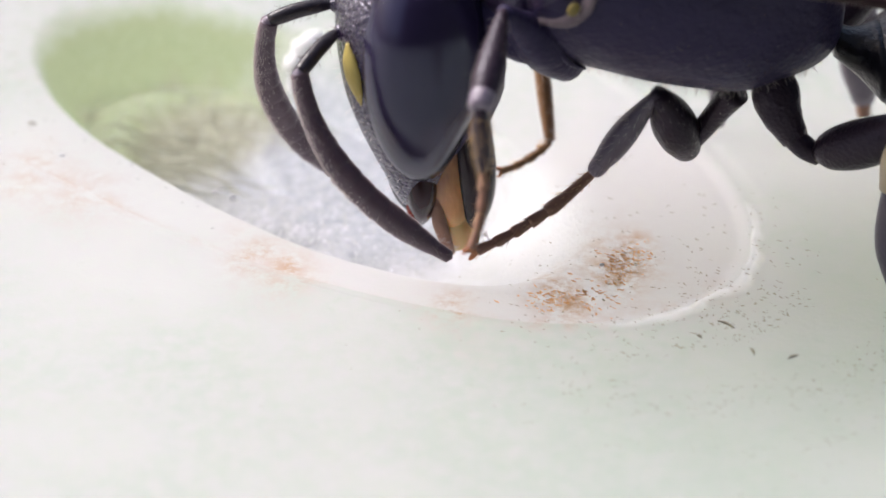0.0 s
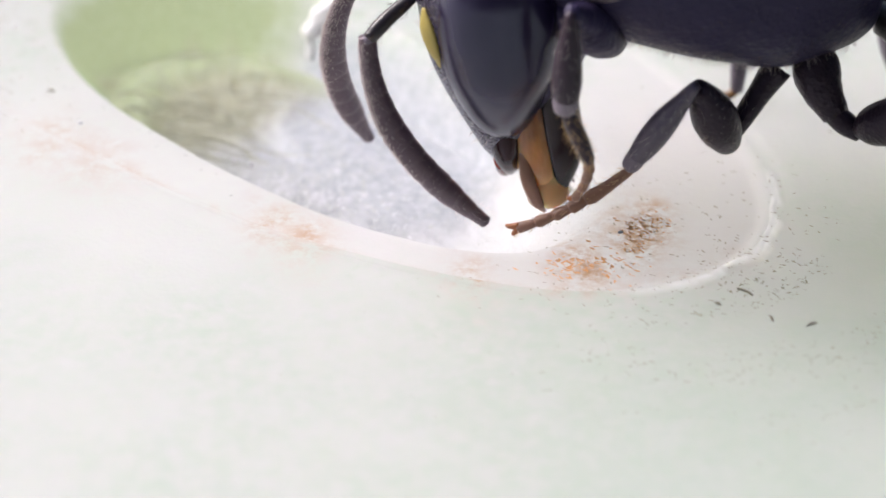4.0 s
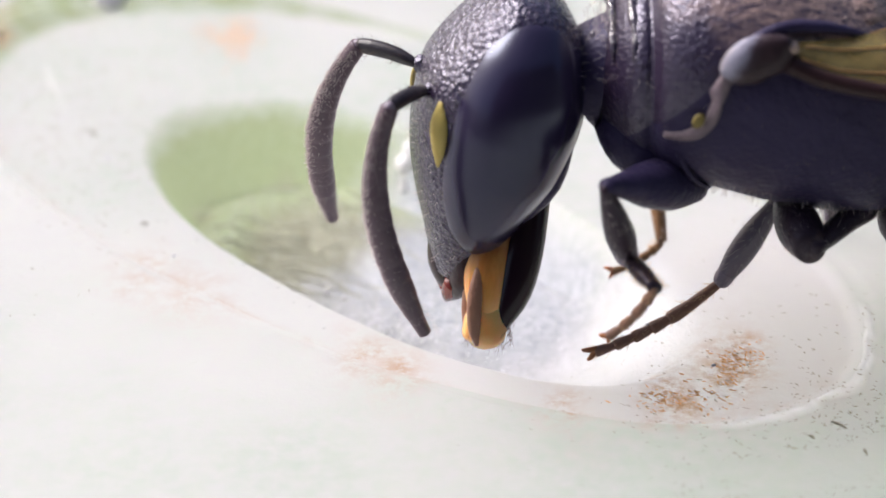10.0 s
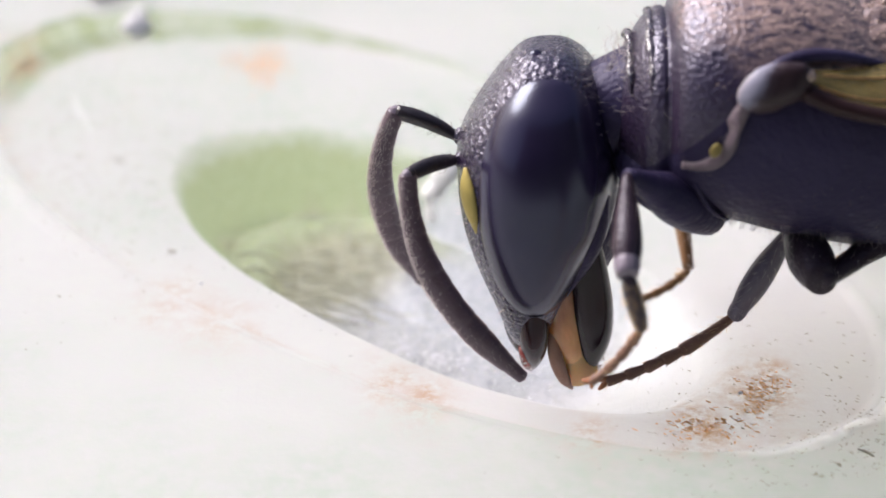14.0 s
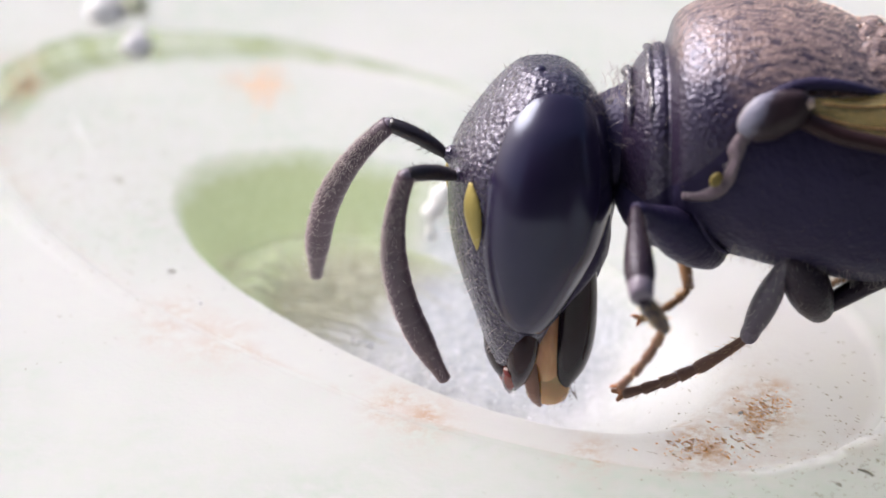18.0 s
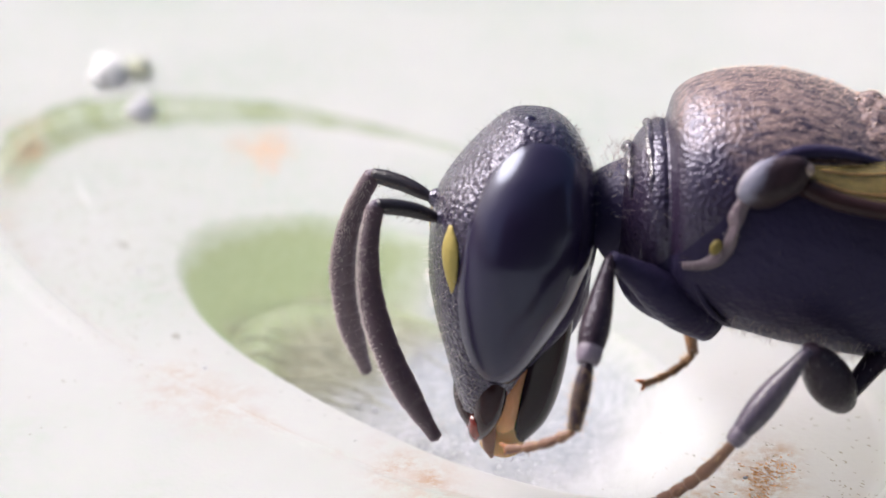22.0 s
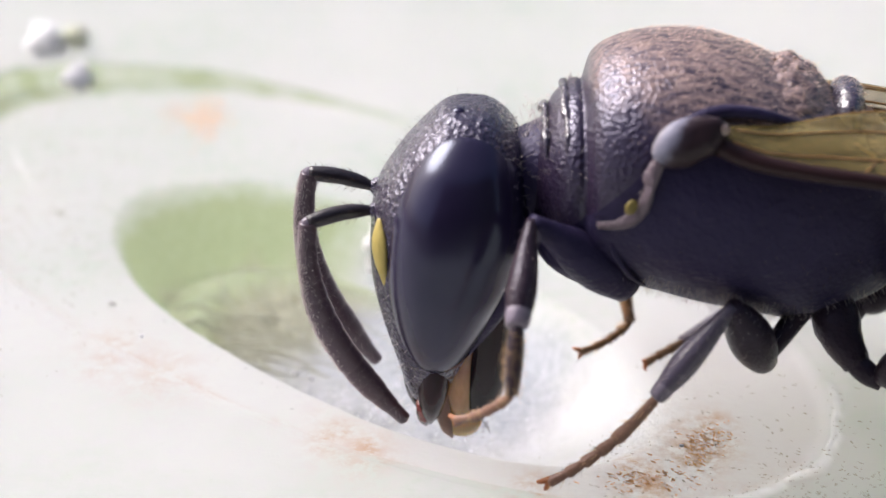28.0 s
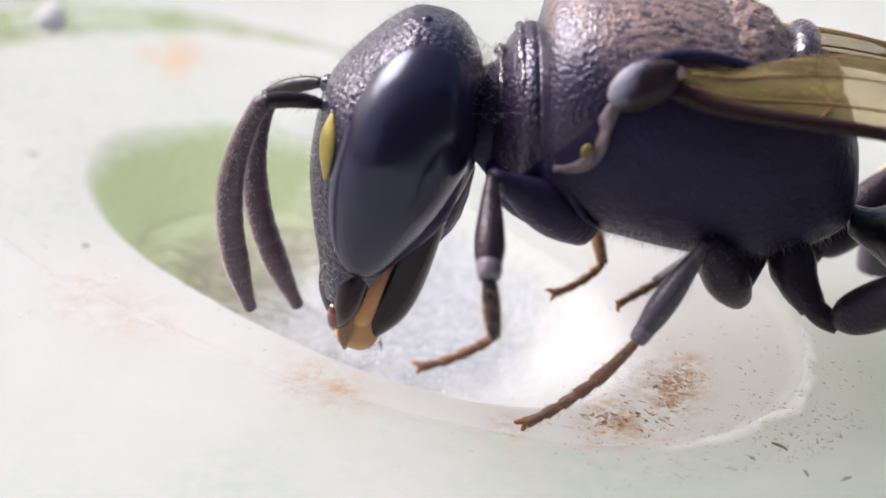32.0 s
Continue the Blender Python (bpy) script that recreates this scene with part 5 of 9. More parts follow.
    walk(HEAD, [
        (0, mm_pose(-0.852, -0.01, -0.498, -6.3, -6.3, 2.9)), (0.5, mm_pose(-0.938, -0.007, -0.442, -5.1, -6.9, 5.2)), (1, mm_pose(-0.937, -0.01, -0.391, -6.6, -4, 6.2)),
        (1.5, mm_pose(-0.95, -0.009, -0.391, -7, -5.5, 5.5)), (2, mm_pose(-1, -0.012, -0.319, -7.3, 0.5, 7.4)), (2.5, mm_pose(-0.971, -0.01, -0.35, -6.4, 0.7, 6.6)),
        (4.5, mm_pose(-0.543, -0.002, -0.371, 1.7, -11.6, -4.4)), (5, mm_pose(-0.667, -0.004, -0.378, -1.3, -9.5, -1)), (5.5, mm_pose(-0.768, -0.003, -0.371, 0, -7.8, -3.6)),
        (6, mm_pose(-0.939, 0.008, -0.382, -0.8, -10.7, -4.7)), (6.5, mm_pose(-0.964, 0.003, -0.41, -1, -10.3, -4.5)), (7, mm_pose(-0.93, -0.001, -0.467, -1, -11.1, -5.6)),
        (7.5, mm_pose(-0.933, -0.002, -0.518, -1.9, -8.1, -4.7)), (8, mm_pose(-0.968, -0.003, -0.475, -3.8, -6, -2.9)), (8.5, mm_pose(-1.041, -0.003, -0.419, -4.8, -2.8, -0.3)),
        (9, mm_pose(-1.042, -0.003, -0.34, -4.8, 1.8, 3.5)), (9.5, mm_pose(-1.106, 0.001, -0.304, -4.2, 4.6, 6.4)), (10, mm_pose(-1.168, 0.003, -0.158, -2.5, 8.4, 9.2)),
        (10.5, mm_pose(-1.212, 0.002, -0.128, 0.8, 9, 11.9)), (11, mm_pose(-1.225, 0.014, 0.15, 8.8, 11.6, 14.4)), (11.3, mm_pose(-0.923, -0.003, -0.3, 3.8, -12.9, 0.8)), (11.5, mm_pose(-0.923, -0.003, -0.3, 3.8, -12.9, 0.8)),
        (12, mm_pose(-0.836, 0, -0.399, 1.4, -17.8, -2.5)), (12.5, mm_pose(-0.913, 0.003, -0.401, 1.8, -13.6, -1.9)), (13, mm_pose(-0.958, -0.002, -0.337, -1, -8.7, 0.7)),
        (13.5, mm_pose(-0.877, -0.001, -0.354, -3.3, -4.3, -0.5)), (14, mm_pose(-0.99, -0.003, -0.335, -5.6, -4.3, -1.2)), (14.5, mm_pose(-1.033, -0.001, -0.315, -4.1, -3.6, 0.7)),
        (16.5, mm_pose(-0.949, 0.004, -0.254, 3.8, -10.3, -3.2)), (17, mm_pose(-0.986, 0.001, -0.294, 1, -6, -1.4)), (17.5, mm_pose(-1.01, 0.002, -0.279, -2, -2.8, 4)),
        (18, mm_pose(-1.052, -0.002, -0.213, -4.9, 0.9, 8.9)), (19, mm_pose(-1.23, -0.002, -0.064, -2.9, 10.1, 11.3)), (19.2, mm_pose(-0.862, 0.001, -0.077, 10.3, -14.3, -0.5)), (19.5, mm_pose(-0.862, 0.001, -0.077, 10.3, -14.3, -0.5)),
        (20, mm_pose(-0.876, -0.001, -0.229, 2.2, -14.4, -2.2)), (20.5, mm_pose(-0.914, -0.002, -0.217, 2.1, -7.7, -2.6)), (21, mm_pose(-1.047, 0.002, -0.187, 2.5, -3.1, 1.3)),
        (21.5, mm_pose(-1.101, -0.002, -0.123, -0.4, 0.6, 2)), (22, mm_pose(-1.178, 0, -0.053, -2.8, 4.8, 6.1)), (22.5, mm_pose(-1.28, 0.01, 0.048, 1, 9.5, 11.7)), (22.7, mm_pose(-1.28, 0.01, 0.048, 1, 9.5, 11.7)),
        (23, mm_pose(-0.883, 0.009, -0.186, 4.9, -12.9, -5.7)), (23.5, mm_pose(-0.929, 0.008, -0.134, 10.6, -13.3, -5.2)), (24, mm_pose(-0.972, 0.006, -0.226, 7.7, -7.5, -4.2)),
        (24.5, mm_pose(-1.019, 0.003, -0.159, 5.3, -7.3, -3.7)), (26.5, mm_pose(-0.865, 0.005, -0.2, 13.8, -14.4, -2.4)), (27, mm_pose(-0.91, 0.006, -0.232, 9.7, -9.5, -3.7)),
        (27.5, mm_pose(-0.985, 0, -0.254, 6.1, -5.1, -0.8)), (28, mm_pose(-1.022, 0.005, -0.235, 0.6, 0.8, -2.9)), (28.5, mm_pose(-0.985, 0, -0.082, -3.1, 4.9, -0.9)),
        (29, mm_pose(-1.147, 0.002, -0.051, -2.6, 10.6, 3.6)), (29.25, mm_pose(-0.75, 0.01, -0.03, 11.5, -11.9, -4.8)), (29.5, mm_pose(-0.75, 0.01, -0.03, 11.5, -11.9, -4.8)), (30, mm_pose(-0.874, 0.01, -0.168, 13.5, -10.9, -4)),
        (30.5, mm_pose(-0.867, 0.001, -0.274, 2.8, -3.1, -4.3)), (31, mm_pose(-0.991, 0, -0.215, 0, 0, 0)), (31.5, mm_pose(-1.067, 0.001, -0.13, -2.1, 5.2, 0.3)),
        (32, mm_pose(-1.117, 0.006, -0.02, -1.3, 11.4, -0.3)),
    ])
    walk(SCAPE, [
        (0, mm_pose(-1.452, -0.172, -0.297, 0, 13.4, -125.9)), (0.5, mm_pose(-1.532, -0.199, -0.251, 0, 56.2, -152.7)), (1, mm_pose(-1.518, -0.204, -0.166, 0, 40.4, -149.6)),
        (1.5, mm_pose(-1.539, -0.195, -0.18, 0, 42, -148.1)), (2, mm_pose(-1.558, -0.212, -0.046, 0, 16.1, -127.6)), (2.5, mm_pose(-1.53, -0.207, -0.076, 0, 12.8, -127.2)),
        (4.5, mm_pose(-1.173, -0.121, -0.248, 0, 32.6, -155.7)), (5, mm_pose(-1.285, -0.147, -0.225, 0, 28.3, -159.3)), (5.5, mm_pose(-1.387, -0.123, -0.202, 0, 36.3, -152.3)),
        (6, mm_pose(-1.568, -0.097, -0.242, 0, 47.2, -139.2)), (6.5, mm_pose(-1.591, -0.104, -0.266, 0, 47.8, -138.8)), (7, mm_pose(-1.562, -0.095, -0.332, 0, 43.1, -145.9)),
        (7.5, mm_pose(-1.555, -0.103, -0.348, 0, 19, -125.4)), (8, mm_pose(-1.58, -0.115, -0.278, 0, 43.7, -146.7)), (8.5, mm_pose(-1.635, -0.139, -0.185, 0, 24.5, -129)),
        (9, mm_pose(-1.605, -0.177, -0.06, 0, 11.7, -121.3)), (9.5, mm_pose(-1.646, -0.202, 0.001, 0, -0.4, -117.6)), (10, mm_pose(-1.675, -0.23, 0.18, 0, -8.5, -122.9)),
        (10.5, mm_pose(-1.701, -0.269, 0.207, 0, -7.7, -116.1)), (11, mm_pose(-1.685, -0.306, 0.485, 0, 64.4, -172.4)), (11.3, mm_pose(-1.54, -0.187, -0.197, 0, -8.9, -106.7)), (11.5, mm_pose(-1.54, -0.187, -0.197, 0, -8.9, -106.7)),
        (12, mm_pose(-1.471, -0.139, -0.342, 0, 6.8, -111.7)), (12.5, mm_pose(-1.541, -0.144, -0.3, 0, 8.1, -128.3)), (13, mm_pose(-1.569, -0.165, -0.176, 0, 28.2, -135.5)),
        (13.5, mm_pose(-1.478, -0.141, -0.14, 0, 26.4, -164.9)), (14, mm_pose(-1.593, -0.125, -0.115, 0, -3.7, -138.3)), (14.5, mm_pose(-1.627, -0.15, -0.091, 0, -7, -142)),
        (16.5, mm_pose(-1.573, -0.138, -0.123, 0, 26.2, -150.9)), (17, mm_pose(-1.594, -0.148, -0.109, 0, 14.1, -157.1)), (17.5, mm_pose(-1.591, -0.19, -0.053, 0, -2.4, -146.4)),
        (18, mm_pose(-1.601, -0.227, 0.058, 0, -15.7, -141.2)), (19, mm_pose(-1.718, -0.25, 0.291, 0, -31.4, -160.3)), (19.2, mm_pose(-1.481, -0.195, -0.01, 0, -17.8, -154.1)), (19.5, mm_pose(-1.481, -0.195, -0.01, 0, -17.8, -154.1)),
        (20, mm_pose(-1.506, -0.146, -0.138, 0, -8.3, 177.2)), (20.5, mm_pose(-1.53, -0.142, -0.054, 0, -5.5, 178.8)), (21, mm_pose(-1.636, -0.182, 0.024, 0, 2.4, -178.1)),
        (21.5, mm_pose(-1.673, -0.181, 0.134, 0, -5.3, -162.7)), (22, mm_pose(-1.717, -0.206, 0.252, 0, -15.7, -167.7)), (22.5, mm_pose(-1.768, -0.259, 0.388, 0, -24.6, -145.3)), (22.7, mm_pose(-1.768, -0.259, 0.388, 0, -24.6, -145.3)),
        (23, mm_pose(-1.517, -0.109, -0.087, 0, 28.5, -167.9)), (23.5, mm_pose(-1.56, -0.139, -0.058, 0, 14.2, -149.4)), (24, mm_pose(-1.59, -0.142, -0.078, 0, 18.3, -172.1)),
        (24.5, mm_pose(-1.636, -0.14, -0.002, 0, 22.6, -170.2)), (26.5, mm_pose(-1.488, -0.185, -0.147, 0, 24.9, -169.7)), (27, mm_pose(-1.531, -0.153, -0.112, 0, 9.6, -175.9)),
        (27.5, mm_pose(-1.587, -0.177, -0.076, 0, -2.1, -152.9)), (28, mm_pose(-1.607, -0.128, 0.02, 0, 8.4, -169.3)), (28.5, mm_pose(-1.544, -0.138, 0.225, 0, -6.1, 179.2)),
        (29, mm_pose(-1.661, -0.179, 0.308, 0, -9.4, -153)), (29.25, mm_pose(-1.377, -0.144, 0.058, 0, -5.1, -143.1)), (29.5, mm_pose(-1.377, -0.144, 0.058, 0, -5.1, -143.1)), (30, mm_pose(-1.497, -0.161, -0.076, 0, 17.9, -172.7)),
        (30.5, mm_pose(-1.472, -0.125, -0.065, 0, 13.1, -170.7)), (31, mm_pose(-1.572, -0.16, 0.034, 0, -5.8, -152.2)), (31.5, mm_pose(-1.623, -0.153, 0.176, 0, -11.6, -165)),
        (32, mm_pose(-1.637, -0.145, 0.343, 0, -10.1, -156.9)),
    ])
    walk(FLAG, [
        (0, mm_pose(-1.68, -0.487, -0.389, 141.9, 47.6, -22.4)), (0.5, mm_pose(-1.73, -0.301, -0.583, 167.8, 56.5, 2.2)), (1, mm_pose(-1.781, -0.357, -0.426, 161.2, 56, -4.2)),
        (1.5, mm_pose(-1.791, -0.352, -0.448, -168.2, 61.8, 25.8)), (2, mm_pose(-1.792, -0.516, -0.157, 162.1, 62.9, -4)), (2.5, mm_pose(-1.766, -0.517, -0.165, 177.1, 69.3, 11.1)),
        (4.5, mm_pose(-1.48, -0.259, -0.464, 144.9, 54.9, -20.8)), (5, mm_pose(-1.615, -0.272, -0.414, 137.3, 55.3, -28.9)), (5.5, mm_pose(-1.672, -0.273, -0.439, 157.8, 68.2, -8.7)),
        (6, mm_pose(-1.773, -0.275, -0.536, 155.4, 59.9, -10.5)), (6.5, mm_pose(-1.793, -0.281, -0.562, 165.3, 59.6, -0.5)), (7, mm_pose(-1.804, -0.259, -0.605, 157.6, 46, -6.3)),
        (7.5, mm_pose(-1.774, -0.412, -0.478, 157.4, 53.4, -7.7)), (8, mm_pose(-1.822, -0.274, -0.554, 161, 51.2, -3.9)), (8.5, mm_pose(-1.864, -0.422, -0.351, 168.4, 62.5, 2.4)),
        (9, mm_pose(-1.808, -0.511, -0.141, 176.9, 67.4, 10.9)), (9.5, mm_pose(-1.831, -0.556, 0.004, 160, 75.1, -6.6)), (10, mm_pose(-1.89, -0.562, 0.239, 125.2, 78.5, -42.5)),
        (10.5, mm_pose(-1.876, -0.625, 0.261, 119.7, 81.4, -47.8)), (11, mm_pose(-1.856, -0.329, 0.124, 136.9, 77.6, -30.5)), (11.3, mm_pose(-1.654, -0.566, -0.135, 159, 63.5, -7.2)), (11.5, mm_pose(-1.654, -0.566, -0.135, 159, 63.5, -7.2)),
        (12, mm_pose(-1.618, -0.508, -0.39, -169.6, 64.3, 24.6)), (12.5, mm_pose(-1.786, -0.455, -0.357, 179.6, 66.7, 13.7)), (13, mm_pose(-1.82, -0.412, -0.365, 166.1, 57.4, 0.4)),
        (13.5, mm_pose(-1.824, -0.235, -0.318, 165.7, 58.8, 0)), (14, mm_pose(-1.891, -0.391, -0.089, 149.9, 60, -16.3)), (14.5, mm_pose(-1.94, -0.395, -0.043, -179.5, 70.4, 14.5)),
        (16.5, mm_pose(-1.886, -0.312, -0.3, 170.5, 62, 4.6)), (17, mm_pose(-1.951, -0.299, -0.206, -166.4, 67.6, 27.9)), (17.5, mm_pose(-1.924, -0.411, -0.036, -176, 70.4, 18.2)),
        (18, mm_pose(-1.901, -0.469, 0.167, -156.3, 78.3, 38.5)), (19, mm_pose(-2.04, -0.365, 0.499, -15.7, 79, 179.4)), (19.2, mm_pose(-1.824, -0.362, 0.113, 174.1, 64.5, 8.1)), (19.5, mm_pose(-1.824, -0.362, 0.113, 174.1, 64.5, 8.1)),
        (20, mm_pose(-1.901, -0.126, -0.081, 175.7, 68, 9.6)), (20.5, mm_pose(-1.928, -0.134, -0.016, -176.1, 75.9, 18)), (21, mm_pose(-2.036, -0.195, 0.007, -176.2, 70.1, 17.9)),
        (21.5, mm_pose(-2.054, -0.299, 0.17, 170.8, 69, 4.6)), (22, mm_pose(-2.093, -0.288, 0.36, 132.4, 72.1, -35.4)), (22.5, mm_pose(-2.067, -0.466, 0.554, 117.6, 80.9, -50.1)), (22.7, mm_pose(-2.067, -0.466, 0.554, 117.6, 80.9, -50.1)),
        (23, mm_pose(-1.861, -0.183, -0.278, -143.7, 60.7, 50.9)), (23.5, mm_pose(-1.894, -0.336, -0.156, -159.2, 59.5, 34.7)), (24, mm_pose(-1.966, -0.194, -0.203, -162, 63.7, 32.2)),
        (24.5, mm_pose(-2, -0.203, -0.156, -155.2, 60.4, 38.9)), (26.5, mm_pose(-1.845, -0.25, -0.315, -156.7, 59.9, 37.3)), (27, mm_pose(-1.924, -0.182, -0.179, -173.3, 68.7, 20.9)),
        (27.5, mm_pose(-1.943, -0.359, -0.061, -171.2, 65.4, 23)), (28, mm_pose(-1.996, -0.202, -0.039, 178.5, 65.5, 12.5)), (28.5, mm_pose(-1.942, -0.132, 0.267, 159.7, 74, -6.9)),
        (29, mm_pose(-2.013, -0.358, 0.373, 163.4, 78.4, -3)), (29.25, mm_pose(-1.696, -0.383, 0.094, -166.5, 71.5, 27.9)), (29.5, mm_pose(-1.696, -0.383, 0.094, -166.5, 71.5, 27.9)), (30, mm_pose(-1.875, -0.209, -0.199, 169.6, 64.3, 3.5)),
        (30.5, mm_pose(-1.857, -0.189, -0.155, -176.5, 65.8, 17.6)), (31, mm_pose(-1.924, -0.345, 0.075, -179.6, 69.2, 14.5)), (31.5, mm_pose(-2.001, -0.254, 0.257, -147.6, 77.9, 47.5)),
        (32, mm_pose(-2, -0.299, 0.414, -88.6, 79, 108.1)),
    ])
    walk(SCAPE_FAR, [
        (0, mm_pose(-1.48, 0.149, -0.296, 0, 12.1, -170.9)), (0.5, mm_pose(-1.573, 0.121, -0.243, 0, 14.9, -169.7)), (1, mm_pose(-1.565, 0.115, -0.166, 0, 5.4, -176)),
        (1.5, mm_pose(-1.581, 0.124, -0.183, 0, 21.4, -166.3)), (2, mm_pose(-1.611, 0.106, -0.049, 0, -17, 171.5)), (2.5, mm_pose(-1.579, 0.112, -0.074, 0, -6.7, 177)),
        (4.5, mm_pose(-1.169, 0.199, -0.204, 0, 17.8, -168.2)), (5, mm_pose(-1.296, 0.174, -0.196, 0, 17.9, -168.3)), (5.5, mm_pose(-1.383, 0.197, -0.167, 0, 45.6, -139.7)),
        (6, mm_pose(-1.559, 0.223, -0.212, 0, 53.4, -125.7)), (6.5, mm_pose(-1.583, 0.217, -0.236, 0, 53.2, -127.5)), (7, mm_pose(-1.548, 0.226, -0.302, 0, 50.4, -134.2)),
        (7.5, mm_pose(-1.544, 0.218, -0.323, 0, -14.9, 172.5)), (8, mm_pose(-1.577, 0.207, -0.263, 0, -27.9, 164.5)), (8.5, mm_pose(-1.645, 0.183, -0.175, 0, -15.6, 172.4)),
        (9, mm_pose(-1.636, 0.144, -0.049, 0, -5.9, 177.9)), (9.5, mm_pose(-1.692, 0.117, 0.017, 0, -4, 151.8)), (10, mm_pose(-1.734, 0.086, 0.206, 0, -4.6, 152.1)),
        (10.5, mm_pose(-1.772, 0.043, 0.251, 0, 3.6, 142.7)), (11, mm_pose(-1.756, -0.004, 0.572, 0, 51.6, 163.6)), (11.3, mm_pose(-1.569, 0.129, -0.142, 0, 41.3, 127.8)), (11.5, mm_pose(-1.569, 0.129, -0.142, 0, 41.3, 127.8)),
        (12, mm_pose(-1.482, 0.181, -0.302, 0, -3.5, 178.2)), (12.5, mm_pose(-1.553, 0.175, -0.256, 0, 10.4, 151.7)), (13, mm_pose(-1.589, 0.155, -0.146, 0, 11.7, 162.1)),
        (13.5, mm_pose(-1.488, 0.18, -0.122, 0, 0.3, -178.9)), (14, mm_pose(-1.598, 0.197, -0.109, 0, -20.7, 170.7)), (14.5, mm_pose(-1.644, 0.171, -0.077, 0, -28, 166.9)),
        (16.5, mm_pose(-1.577, 0.18, -0.067, 0, 19, -170.7)), (17, mm_pose(-1.602, 0.171, -0.067, 0, -7.8, 177.6)), (17.5, mm_pose(-1.626, 0.129, -0.027, 0, -18.5, 172.9)),
        (18, mm_pose(-1.662, 0.089, 0.069, 0, -26.3, 169.6)), (19, mm_pose(-1.789, 0.064, 0.314, 0, -5.7, 131.1)), (19.2, mm_pose(-1.513, 0.114, 0.079, 0, 29.6, 139)), (19.5, mm_pose(-1.513, 0.114, 0.079, 0, 29.6, 139)),
        (20, mm_pose(-1.518, 0.173, -0.093, 0, -2, 179.6)), (20.5, mm_pose(-1.533, 0.177, -0.007, 0, 2.5, 177.5)), (21, mm_pose(-1.658, 0.136, 0.075, 0, -12, 176.8)),
        (21.5, mm_pose(-1.696, 0.139, 0.17, 0, -12, 158)), (22, mm_pose(-1.761, 0.113, 0.274, 0, -14.3, 157.9)), (22.5, mm_pose(-1.837, 0.053, 0.432, 0, -2.8, 132.1)), (22.7, mm_pose(-1.837, 0.053, 0.432, 0, -2.8, 132.1)),
        (23, mm_pose(-1.511, 0.207, -0.026, 0, 39, 148)), (23.5, mm_pose(-1.565, 0.171, 0.033, 0, 36, 132.5)), (24, mm_pose(-1.589, 0.171, 0.001, 0, 15.9, 151.9)),
        (24.5, mm_pose(-1.636, 0.176, 0.063, 0, 7.7, 146.5)), (26.5, mm_pose(-1.515, 0.119, -0.04, 0, 43.1, 127.6)), (27, mm_pose(-1.537, 0.157, -0.024, 0, 13.1, 141.3)),
        (27.5, mm_pose(-1.601, 0.137, -0.006, 0, 1.2, 144.5)), (28, mm_pose(-1.602, 0.192, 0.061, 0, -11.5, 177.2)), (28.5, mm_pose(-1.549, 0.184, 0.246, 0, -10.3, 169.4)),
        (29, mm_pose(-1.688, 0.141, 0.333, 0, 16.3, 147.1)), (29.25, mm_pose(-1.384, 0.164, 0.154, 0, 20.6, 147)), (29.5, mm_pose(-1.384, 0.164, 0.154, 0, 20.6, 147)), (30, mm_pose(-1.509, 0.143, 0.031, 0, 27, 141.9)),
        (30.5, mm_pose(-1.463, 0.193, -0.012, 0, 4.6, 167.8)), (31, mm_pose(-1.584, 0.16, 0.072, 0, -4.1, 157.7)), (31.5, mm_pose(-1.634, 0.169, 0.203, 0, 5.8, 150.4)),
        (32, mm_pose(-1.641, 0.176, 0.375, 0, 19.9, 149)),
    ])
